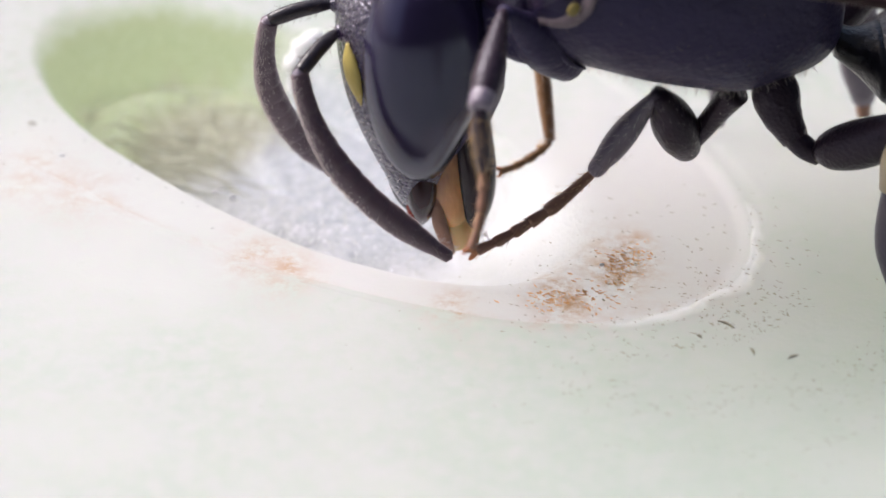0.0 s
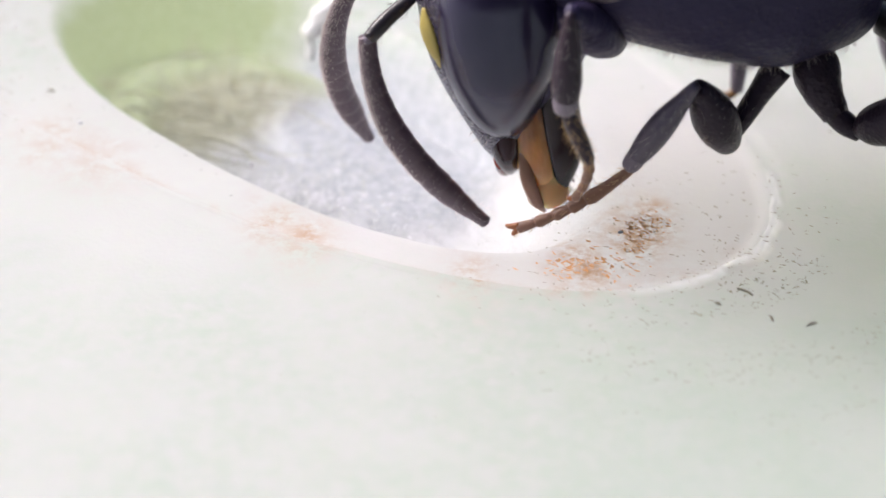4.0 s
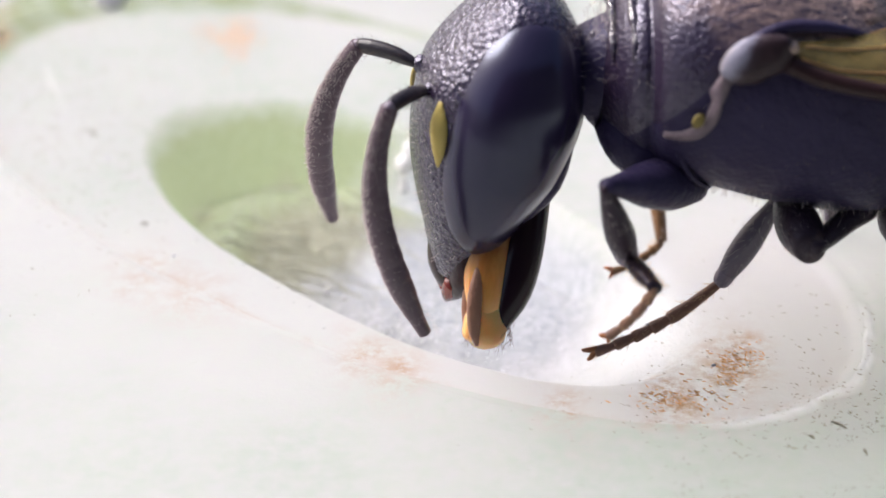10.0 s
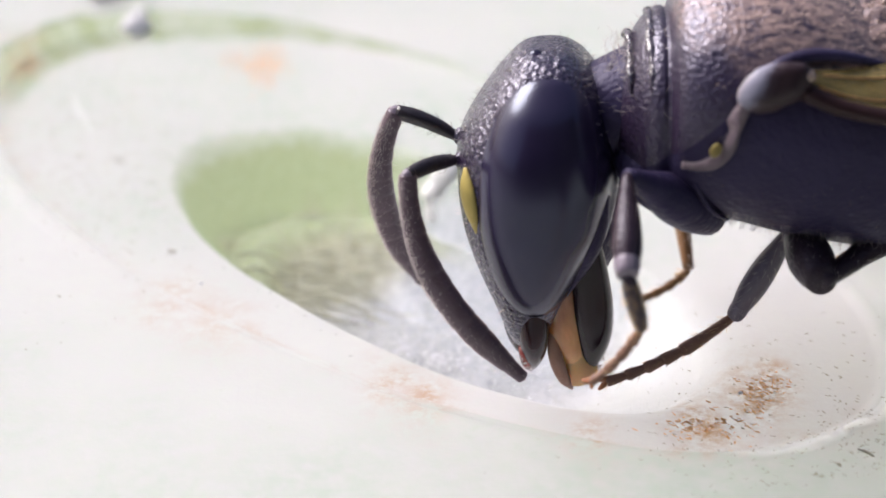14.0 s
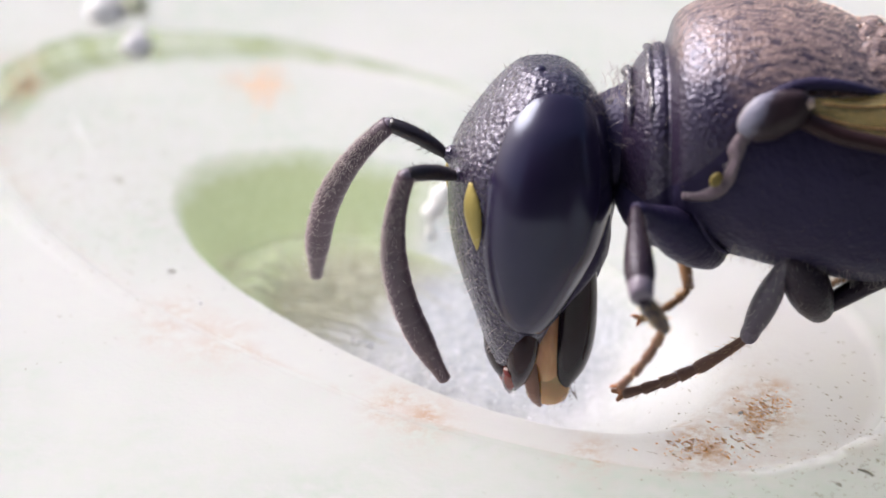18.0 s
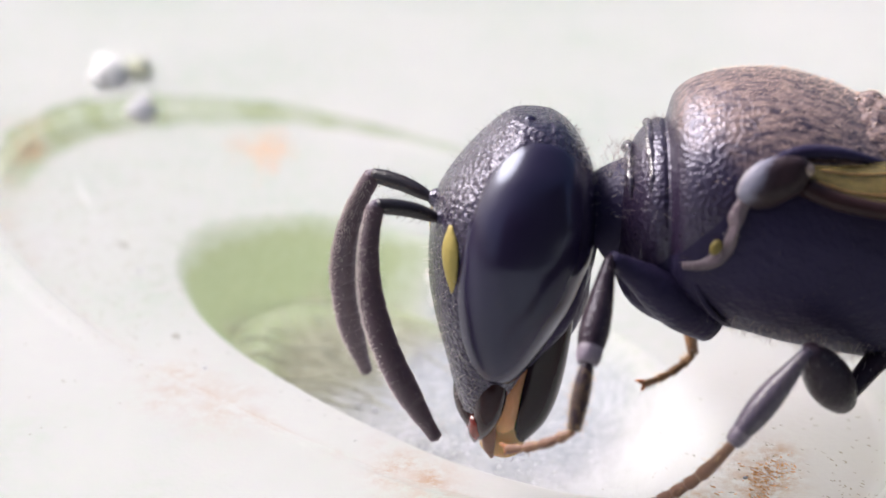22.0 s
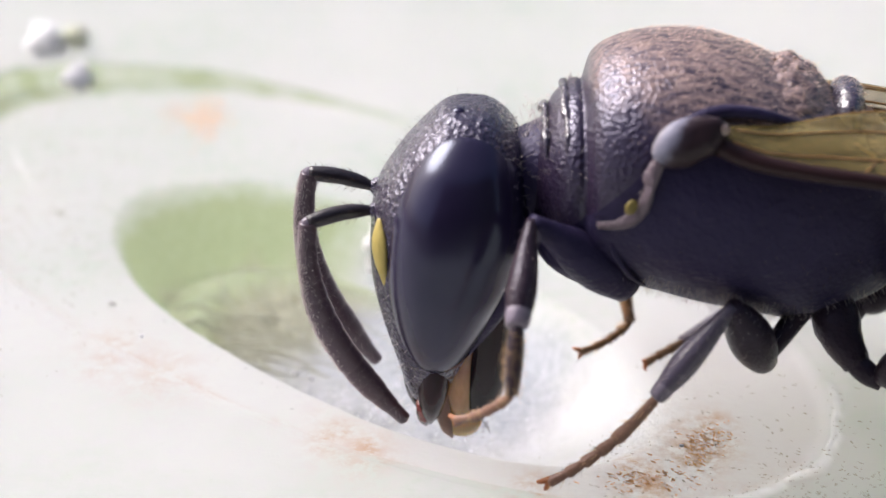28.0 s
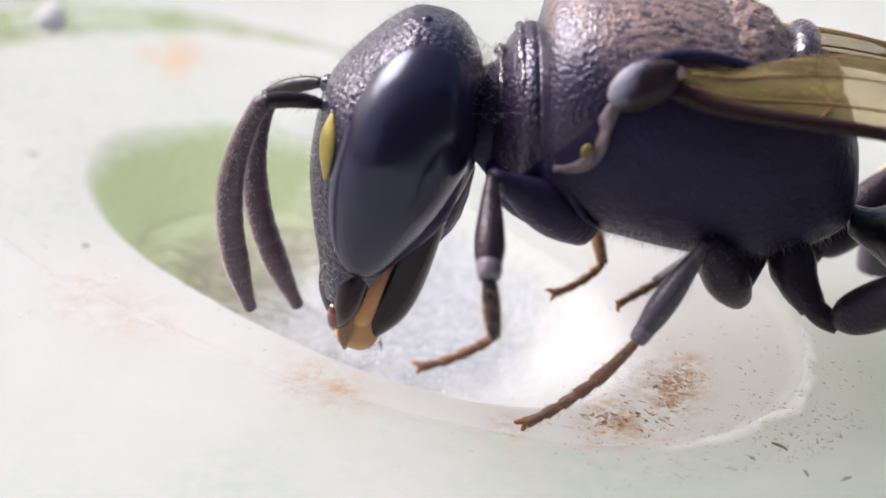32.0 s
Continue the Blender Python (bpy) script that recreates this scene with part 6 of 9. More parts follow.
    walk(FLAG_FAR, [
        (0, mm_pose(-1.866, 0.087, -0.38, -156.7, 68.3, 37.9)), (0.5, mm_pose(-1.954, 0.052, -0.346, -171.8, 68.1, 22.4)), (1, mm_pose(-1.962, 0.088, -0.204, 155.2, 69.8, -11.4)),
        (1.5, mm_pose(-1.943, 0.036, -0.329, -137, 61.6, 58.2)), (2, mm_pose(-1.989, 0.162, 0.068, -142.9, 76.6, 52.4)), (2.5, mm_pose(-1.976, 0.132, -0.028, -150.5, 75.9, 44.4)),
        (4.5, mm_pose(-1.542, 0.121, -0.327, -117.8, 71.4, 79.1)), (5, mm_pose(-1.669, 0.096, -0.319, -152.3, 61.4, 41.9)), (5.5, mm_pose(-1.596, 0.016, -0.453, 135.6, 67.1, -31.9)),
        (6, mm_pose(-1.698, 0.03, -0.533, 132.5, 56.3, -34.4)), (6.5, mm_pose(-1.729, 0.027, -0.557, 146.9, 60.1, -19.3)), (7, mm_pose(-1.726, 0.043, -0.611, 148.4, 48.5, -15.9)),
        (7.5, mm_pose(-1.927, 0.269, -0.22, -121.4, 59.1, 75.4)), (8, mm_pose(-1.918, 0.301, -0.076, -112.5, 64.1, 85.4)), (8.5, mm_pose(-2.027, 0.234, -0.067, -117.2, 62.3, 80.3)),
        (9, mm_pose(-2.033, 0.159, -0.008, -119.5, 58.4, 77.6)), (9.5, mm_pose(-2.044, 0.305, 0.044, -107.9, 72.5, 89.5)), (10, mm_pose(-2.086, 0.273, 0.238, -82.9, 73.9, 115.4)),
        (10.5, mm_pose(-2.09, 0.285, 0.226, -75.9, 64.4, 126)), (11, mm_pose(-1.994, 0.066, 0.258, -111.5, 52.6, 87.3)), (11.3, mm_pose(-1.753, 0.367, -0.406, -153.4, 68.9, 41.3)), (11.5, mm_pose(-1.753, 0.367, -0.406, -153.4, 68.9, 41.3)),
        (12, mm_pose(-1.881, 0.193, -0.278, -140, 63.1, 55.1)), (12.5, mm_pose(-1.899, 0.362, -0.328, -150.3, 63.6, 44.3)), (13, mm_pose(-1.962, 0.276, -0.227, 179.6, 61.3, 13.6)),
        (13.5, mm_pose(-1.888, 0.173, -0.124, -152.4, 65.3, 42.2)), (14, mm_pose(-1.967, 0.258, 0.032, -126.4, 71.5, 69.8)), (14.5, mm_pose(-1.988, 0.251, 0.111, -105.5, 68.9, 92.6)),
        (16.5, mm_pose(-1.95, 0.119, -0.198, 155.5, 60.9, -10.5)), (17, mm_pose(-1.998, 0.188, -0.012, -147.2, 64.9, 47.5)), (17.5, mm_pose(-2.003, 0.176, 0.1, -96, 61.4, 104.8)),
        (18, mm_pose(-2.014, 0.154, 0.246, -74.8, 59.5, 129.3)), (19, mm_pose(-2.05, 0.364, 0.353, -44.1, 83.3, 151.3)), (19.2, mm_pose(-1.775, 0.341, -0.119, 171.6, 62.9, 5.7)), (19.5, mm_pose(-1.775, 0.341, -0.119, 171.6, 62.9, 5.7)),
        (20, mm_pose(-1.917, 0.176, -0.079, -170.5, 67.7, 23.7)), (20.5, mm_pose(-1.932, 0.194, -0.024, 169.7, 63.6, 3.6)), (21, mm_pose(-2.048, 0.158, 0.158, -169.8, 69.4, 24.5)),
        (21.5, mm_pose(-2.059, 0.285, 0.253, -147, 69.7, 48)), (22, mm_pose(-2.12, 0.259, 0.373, -98.9, 76.1, 98.3)), (22.5, mm_pose(-2.105, 0.349, 0.451, 73.6, 85.6, -93.5)), (22.7, mm_pose(-2.105, 0.349, 0.451, 73.6, 85.6, -93.5)),
        (23, mm_pose(-1.775, 0.372, -0.278, -160.3, 53.5, 32.9)), (23.5, mm_pose(-1.784, 0.409, -0.202, -165.9, 54.8, 27.6)), (24, mm_pose(-1.928, 0.352, -0.109, 170.4, 58.6, 4.7)),
        (24.5, mm_pose(-1.967, 0.394, 0.01, -151.3, 65.6, 43.4)), (26.5, mm_pose(-1.693, 0.35, -0.314, -143.9, 51.6, 49.3)), (27, mm_pose(-1.841, 0.401, -0.115, -158, 64.3, 36.4)),
        (27.5, mm_pose(-1.926, 0.37, -0.014, -158.2, 65, 36.2)), (28, mm_pose(-1.993, 0.211, 0.141, -155.5, 68.5, 39.2)), (28.5, mm_pose(-1.936, 0.256, 0.318, 154.1, 76.9, -12.7)),
        (29, mm_pose(-2.011, 0.349, 0.22, 171.6, 82.2, 5.4)), (29.25, mm_pose(-1.698, 0.368, 0.014, -174.9, 66, 19.2)), (29.5, mm_pose(-1.698, 0.368, 0.014, -174.9, 66, 19.2)), (30, mm_pose(-1.789, 0.363, -0.151, -148.3, 65.1, 46.5)),
        (30.5, mm_pose(-1.852, 0.277, -0.044, -142.5, 61.6, 52.3)), (31, mm_pose(-1.953, 0.312, 0.101, -152.3, 69.7, 42.5)), (31.5, mm_pose(-1.98, 0.365, 0.163, -162.4, 75.8, 32.1)),
        (32, mm_pose(-1.963, 0.37, 0.239, -158.9, 82.2, 35.6)),
    ])
    walk(SHEATH, [
        (0, mm_pose(-0.715, -0.255, -0.938, 156.1, 82.7, -22.9)), (0.5, mm_pose(-0.786, -0.236, -0.886, 176.3, 80.9, -3.5)), (1, mm_pose(-0.803, -0.25, -0.835, -168.9, 82.4, 10.6)),
        (1.5, mm_pose(-0.807, -0.253, -0.83, -66.9, 82.1, 111.2)), (2, mm_pose(-0.895, -0.259, -0.767, 17.5, 82.8, -162)), (2.5, mm_pose(-0.872, -0.252, -0.802, 40.3, 81.1, -138.3)),
        (4.5, mm_pose(-0.386, -0.2, -0.827, 176.7, 76, -3)), (5, mm_pose(-0.518, -0.217, -0.831, -167.4, 73.5, 11.1)), (5.5, mm_pose(-0.641, -0.212, -0.832, 176.8, 66.3, -2.5)),
        (6, mm_pose(-0.794, -0.211, -0.833, 170.8, 66.1, -7.3)), (6.5, mm_pose(-0.821, -0.217, -0.862, -168.3, 68.2, 9.6)), (7, mm_pose(-0.786, -0.225, -0.916, -148.8, 68.9, 26.2)),
        (7.5, mm_pose(-0.81, -0.228, -0.972, -128.4, 73.5, 46.5)), (8, mm_pose(-0.857, -0.241, -0.927, -121.6, 74.1, 53.3)), (8.5, mm_pose(-0.944, -0.243, -0.873, -130.1, 81.8, 47.7)),
        (9, mm_pose(-0.965, -0.238, -0.8, -99.6, 85.2, 79)), (9.5, mm_pose(-1.04, -0.227, -0.769, 44, 83, -134.7)), (10, mm_pose(-1.125, -0.213, -0.631, 65.8, 58.1, -108.4)),
        (10.5, mm_pose(-1.171, -0.187, -0.613, 64.7, 57, -109.7)), (11, mm_pose(-1.22, -0.113, -0.357, 52.6, 53.4, -124.3)), (11.3, mm_pose(-0.738, -0.169, -0.759, -102.1, 60.4, 66.6)), (11.5, mm_pose(-0.738, -0.169, -0.759, -102.1, 60.4, 66.6)),
        (12, mm_pose(-0.625, -0.198, -0.834, -124.9, 57.8, 42.1)), (12.5, mm_pose(-0.731, -0.188, -0.852, -133, 68.4, 40.1)), (13, mm_pose(-0.808, -0.209, -0.793, -149.2, 72.4, 26.9)),
        (13.5, mm_pose(-0.768, -0.229, -0.81, -110.9, 74.5, 64)), (14, mm_pose(-0.886, -0.251, -0.782, -136.3, 79.7, 41.1)), (14.5, mm_pose(-0.925, -0.233, -0.77, -75.5, 80.6, 101.9)),
        (16.5, mm_pose(-0.797, -0.172, -0.721, -109.9, 67.5, 62)), (17, mm_pose(-0.865, -0.193, -0.763, -153.8, 75.3, 23.5)), (17.5, mm_pose(-0.896, -0.207, -0.744, -119.8, 80.3, 57.3)),
        (18, mm_pose(-0.947, -0.229, -0.672, -78.9, 79.6, 98.2)), (19, mm_pose(-1.192, -0.223, -0.536, 8.3, 69.5, -171.3)), (19.2, mm_pose(-0.665, -0.113, -0.547, -122.7, 53.5, 41.4)), (19.5, mm_pose(-0.665, -0.113, -0.547, -122.7, 53.5, 41.4)),
        (20, mm_pose(-0.689, -0.19, -0.679, -139.4, 64.2, 32.5)), (20.5, mm_pose(-0.782, -0.19, -0.686, -124.8, 67.8, 47.5)), (21, mm_pose(-0.941, -0.175, -0.667, -141.4, 77.5, 35.6)),
        (21.5, mm_pose(-1.022, -0.202, -0.599, -93, 74.5, 82.1)), (22, mm_pose(-1.118, -0.218, -0.524, -44.2, 74.5, 133.7)), (22.5, mm_pose(-1.245, -0.179, -0.437, 14.1, 69.2, -165.3)), (22.7, mm_pose(-1.245, -0.179, -0.437, 14.1, 69.2, -165.3)),
        (23, mm_pose(-0.716, -0.168, -0.649, -119.8, 43.3, 35.9)), (23.5, mm_pose(-0.749, -0.118, -0.608, -144.5, 54.7, 24.1)), (24, mm_pose(-0.841, -0.139, -0.711, -144.6, 61.9, 27.3)),
        (24.5, mm_pose(-0.891, -0.16, -0.638, -99.2, 72.5, 75)), (26.5, mm_pose(-0.668, -0.084, -0.675, -140.4, 48.4, 23.7)), (27, mm_pose(-0.76, -0.12, -0.716, 177.5, 62.3, -1.9)),
        (27.5, mm_pose(-0.867, -0.15, -0.74, -129.3, 62.2, 40.6)), (28, mm_pose(-0.962, -0.193, -0.715, -77.9, 70.7, 96.9)), (28.5, mm_pose(-0.952, -0.227, -0.551, -55.6, 67.1, 120.8)),
        (29, mm_pose(-1.144, -0.219, -0.524, -27.1, 63.3, 151.9)), (29.25, mm_pose(-0.579, -0.105, -0.51, 126, 54.4, -39)), (29.5, mm_pose(-0.579, -0.105, -0.51, 126, 54.4, -39)), (30, mm_pose(-0.709, -0.085, -0.654, 124.5, 55.9, -41.3)),
        (30.5, mm_pose(-0.779, -0.183, -0.755, -118.2, 71.5, 55.5)), (31, mm_pose(-0.914, -0.2, -0.691, -102.3, 73.4, 72.1)), (31.5, mm_pose(-1.033, -0.216, -0.604, -78.8, 72.9, 96.5)),
        (32, mm_pose(-1.136, -0.205, -0.497, -33.8, 67.7, 144.5)),
    ])
    walk(FORE[0], [
        (0, mm_pose(-0.052, -0.42, -0.352, -111.7, -46.7, -137)), (0.5, mm_pose(-0.052, -0.42, -0.352, -111.6, -40.3, -131)), (1, mm_pose(-0.052, -0.42, -0.352, -115.4, -44.1, -130.9)),
        (1.5, mm_pose(-0.052, -0.42, -0.352, -110, -37.9, -129.9)), (2, mm_pose(-0.052, -0.42, -0.352, -108, -38.5, -132.9)), (2.5, mm_pose(-0.052, -0.42, -0.352, -109.3, -36.1, -128.5)),
        (4.5, mm_pose(-0.052, -0.42, -0.352, -133.3, -41.4, -113.7)), (5, mm_pose(-0.052, -0.42, -0.352, -122.2, -41, -121.8)), (5.5, mm_pose(-0.052, -0.42, -0.352, -112.3, -44.9, -134.7)),
        (6, mm_pose(-0.052, -0.42, -0.352, -97.1, -43.2, -151.3)), (6.5, mm_pose(-0.052, -0.42, -0.352, -95.1, -36.5, -147.8)), (7, mm_pose(-0.052, -0.42, -0.352, -92.4, -30.3, -144.5)),
        (7.5, mm_pose(-0.052, -0.42, -0.352, -93.4, -26.3, -135.4)), (8, mm_pose(-0.052, -0.42, -0.352, -94.1, -28.6, -138.6)), (8.5, mm_pose(-0.052, -0.42, -0.352, -89.9, -23, -135.3)),
        (9, mm_pose(-0.052, -0.42, -0.352, -95, -25.3, -130)), (9.5, mm_pose(-0.052, -0.42, -0.352, -86, -18.3, -130.6)), (10, mm_pose(-0.052, -0.42, -0.352, -86.4, -19.6, -134.8)),
        (10.5, mm_pose(-0.052, -0.42, -0.352, -79.7, -13.3, -134)), (11, mm_pose(-0.052, -0.42, -0.352, -73.4, -6, -141.5)), (11.3, mm_pose(-0.052, -0.42, -0.352, -73.4, -6, -141.5)), (11.5, mm_pose(-0.052, -0.42, -0.352, -82.9, -16.9, -137.8)),
        (12, mm_pose(-0.052, -0.42, -0.352, -98.5, -35.4, -141.5)), (12.5, mm_pose(-0.052, -0.42, -0.352, -96.9, -36, -144.5)), (13, mm_pose(-0.052, -0.42, -0.352, -98.7, -44.8, -150.5)),
        (13.5, mm_pose(-0.052, -0.42, -0.352, -103.8, -49, -147.6)), (14, mm_pose(-0.052, -0.42, -0.352, -99.2, -35.4, -140.4)), (14.5, mm_pose(-0.052, -0.42, -0.352, -96.4, -36.8, -146.2)),
        (16.5, mm_pose(-0.052, -0.42, -0.352, -90.7, -31.1, -148.8)), (17, mm_pose(-0.052, -0.42, -0.352, -96.1, -46.9, -155.6)), (17.5, mm_pose(-0.052, -0.42, -0.352, -102.8, -39.3, -140.2)),
        (18, mm_pose(-0.052, -0.42, -0.352, -103.2, -35, -134.4)), (19, mm_pose(-0.052, -0.42, -0.352, -89.1, -28.6, -148.5)), (19.2, mm_pose(-0.052, -0.42, -0.352, -91.1, -29.2, -145.3)), (19.5, mm_pose(-0.052, -0.42, -0.352, -91.1, -29.2, -145.3)),
        (20, mm_pose(-0.052, -0.42, -0.352, -94.8, -37.4, -149.3)), (20.5, mm_pose(-0.052, -0.42, -0.352, -98.3, -44.2, -150.6)), (21, mm_pose(-0.052, -0.42, -0.352, -90.8, -44.8, -161.3)),
        (21.5, mm_pose(-0.052, -0.42, -0.352, -93.9, -42, -154.7)), (22, mm_pose(-0.052, -0.42, -0.352, -88.6, -37.5, -159.2)), (22.5, mm_pose(-0.052, -0.42, -0.352, -89.9, -35.9, -155.7)), (22.7, mm_pose(-0.052, -0.42, -0.352, -89.9, -35.9, -155.7)),
        (23, mm_pose(-0.052, -0.42, -0.352, -89.2, -31.6, -152.4)), (23.5, mm_pose(-0.052, -0.42, -0.352, -82.8, -26.2, -160.2)), (24, mm_pose(-0.052, -0.42, -0.352, -89, -41.9, -162)),
        (24.5, mm_pose(-0.052, -0.42, -0.352, -95.5, -35.6, -146.2)), (26.5, mm_pose(-0.052, -0.42, -0.352, -89.1, -26, -144)), (27, mm_pose(-0.052, -0.42, -0.352, -88, -32.1, -155.2)),
        (27.5, mm_pose(-0.052, -0.42, -0.352, -93.7, -37.7, -151.3)), (28, mm_pose(-0.052, -0.42, -0.352, -92.5, -37.7, -153.1)), (28.5, mm_pose(-0.052, -0.42, -0.352, -100.7, -38.3, -141.8)),
        (29, mm_pose(-0.052, -0.42, -0.352, -90.6, -30.7, -148.4)), (29.25, mm_pose(-0.052, -0.42, -0.352, -97.9, -38, -145.3)), (29.5, mm_pose(-0.052, -0.42, -0.352, -97.9, -38, -145.3)), (30, mm_pose(-0.052, -0.42, -0.352, -89.4, -31.2, -151.4)),
        (30.5, mm_pose(-0.052, -0.42, -0.352, -102.7, -37.8, -138.5)), (31, mm_pose(-0.052, -0.42, -0.352, -94.3, -37.7, -150.3)), (31.5, mm_pose(-0.052, -0.42, -0.352, -93.8, -36.3, -149.7)),
        (32, mm_pose(-0.052, -0.42, -0.352, -95.2, -34.5, -145.4)),
    ])
    walk(FORE[1], [
        (0, mm_pose(-0.478, -0.817, 0.267, -19.5, 24.3, -103.8)), (0.5, mm_pose(-0.477, -0.909, 0.198, -17, 17.7, -100.3)), (1, mm_pose(-0.451, -0.881, 0.24, -13.4, 21.3, -98.7)),
        (1.5, mm_pose(-0.483, -0.935, 0.17, -4.6, 11, -92.2)), (2, mm_pose(-0.505, -0.907, 0.177, 1.5, 19.5, -89.1)), (2.5, mm_pose(-0.479, -0.958, 0.149, 162.9, 79.6, 74)),
        (4.5, mm_pose(-0.309, -1.004, 0.21, -28.7, 86.5, -119.1)), (5, mm_pose(-0.39, -0.966, 0.205, -12.2, 85.9, -102.5)), (5.5, mm_pose(-0.476, -0.848, 0.248, -12, 29.3, -99.1)),
        (6, mm_pose(-0.596, -0.718, 0.23, -13.3, 31.7, -100.5)), (6.5, mm_pose(-0.63, -0.784, 0.153, -12.5, 30.6, -99.7)), (7, mm_pose(-0.649, -0.846, 0.077, -8.3, 28.6, -96.2)),
        (7.5, mm_pose(-0.594, -0.955, 0.025, 156.6, 81.9, 67.8)), (8, mm_pose(-0.612, -0.913, 0.055, 15.5, 22.3, -79.6)), (8.5, mm_pose(-0.608, -0.97, -0.02, 135.6, 70.5, 51.4)),
        (9, mm_pose(-0.545, -1.009, 0.012, 145.4, 71.4, 60)), (9.5, mm_pose(-0.577, -1.033, -0.085, 139.8, 67.6, 56.4)), (10, mm_pose(-0.616, -0.989, -0.067, 138.3, 64.9, 56.2)),
        (10.5, mm_pose(-0.627, -1.015, -0.156, 140.7, 65.2, 58.2)), (11, mm_pose(-0.714, -0.946, -0.263, 19, 5.2, -82.3)), (11.3, mm_pose(-0.714, -0.946, -0.263, 19, 5.2, -82.3)), (11.5, mm_pose(-0.654, -0.966, -0.105, 139.3, 71.5, 54.5)),
        (12, mm_pose(-0.594, -0.852, 0.141, 6.1, 33.4, -85.1)), (12.5, mm_pose(-0.611, -0.82, 0.148, 2.8, 32.7, -87.8)), (13, mm_pose(-0.577, -0.717, 0.247, -1.7, 38.1, -91.5)),
        (13.5, mm_pose(-0.523, -0.719, 0.289, -16.1, 40.2, -104.2)), (14, mm_pose(-0.586, -0.862, 0.14, -2, 32.3, -91.6)), (14.5, mm_pose(-0.617, -0.798, 0.158, -0.5, 35.8, -90.4)),
        (16.5, mm_pose(-0.675, -0.797, 0.087, 2, 31.6, -88.4)), (17, mm_pose(-0.58, -0.66, 0.269, 0.6, 41.6, -89.5)), (17.5, mm_pose(-0.557, -0.841, 0.187, -0.6, 30.8, -90.5)),
        (18, mm_pose(-0.539, -0.917, 0.136, 1.6, 25.5, -88.9)), (19, mm_pose(-0.688, -0.809, 0.055, -24.2, 36.2, -110.9)), (19.2, mm_pose(-0.661, -0.843, 0.063, -37.1, 34.6, -123.1)), (19.5, mm_pose(-0.661, -0.843, 0.063, -37.1, 34.6, -123.1)),
        (20, mm_pose(-0.632, -0.765, 0.164, -51.9, 56.1, -145.1)), (20.5, mm_pose(-0.583, -0.719, 0.241, -42.8, 53, -134.3)), (21, mm_pose(-0.623, -0.613, 0.247, -29.3, 50.7, -119)),
        (21.5, mm_pose(-0.623, -0.69, 0.216, -26.2, 43.4, -114.6)), (22, mm_pose(-0.682, -0.659, 0.166, -19.1, 47.7, -108.3)), (22.5, mm_pose(-0.68, -0.703, 0.146, -19.9, 43.9, -108.4)), (22.7, mm_pose(-0.68, -0.703, 0.146, -19.9, 43.9, -108.4)),
        (23, mm_pose(-0.693, -0.755, 0.094, -26.5, 38.8, -113.7)), (23.5, mm_pose(-0.769, -0.679, 0.023, -22.6, 33, -108.7)), (24, mm_pose(-0.653, -0.616, 0.216, -26.5, 49.7, -116)),
        (24.5, mm_pose(-0.626, -0.804, 0.143, -17.6, 42.9, -106.1)), (26.5, mm_pose(-0.67, -0.869, 0.02, -20.9, 33, -107.2)), (27, mm_pose(-0.705, -0.722, 0.1, -20.7, 43.9, -109.2)),
        (27.5, mm_pose(-0.642, -0.743, 0.168, -16.6, 41.3, -104.9)), (28, mm_pose(-0.652, -0.724, 0.168, -12.2, 46.1, -101.4)), (28.5, mm_pose(-0.576, -0.833, 0.175, -9.4, 41.9, -98.4)),
        (29, mm_pose(-0.674, -0.803, 0.082, -5.6, 38.8, -94.8)), (29.25, mm_pose(-0.603, -0.801, 0.171, -27.9, 53.4, -118)), (29.5, mm_pose(-0.603, -0.801, 0.171, -27.9, 53.4, -118)), (30, mm_pose(-0.691, -0.768, 0.088, -18.3, 40.2, -106.3)),
        (30.5, mm_pose(-0.555, -0.865, 0.169, -18.9, 39.3, -106.7)), (31, mm_pose(-0.636, -0.753, 0.168, -7.9, 49.4, -97.5)), (31.5, mm_pose(-0.643, -0.766, 0.151, -6.6, 51.1, -96.4)),
        (32, mm_pose(-0.628, -0.818, 0.13, -3.4, 41.6, -93)),
    ])
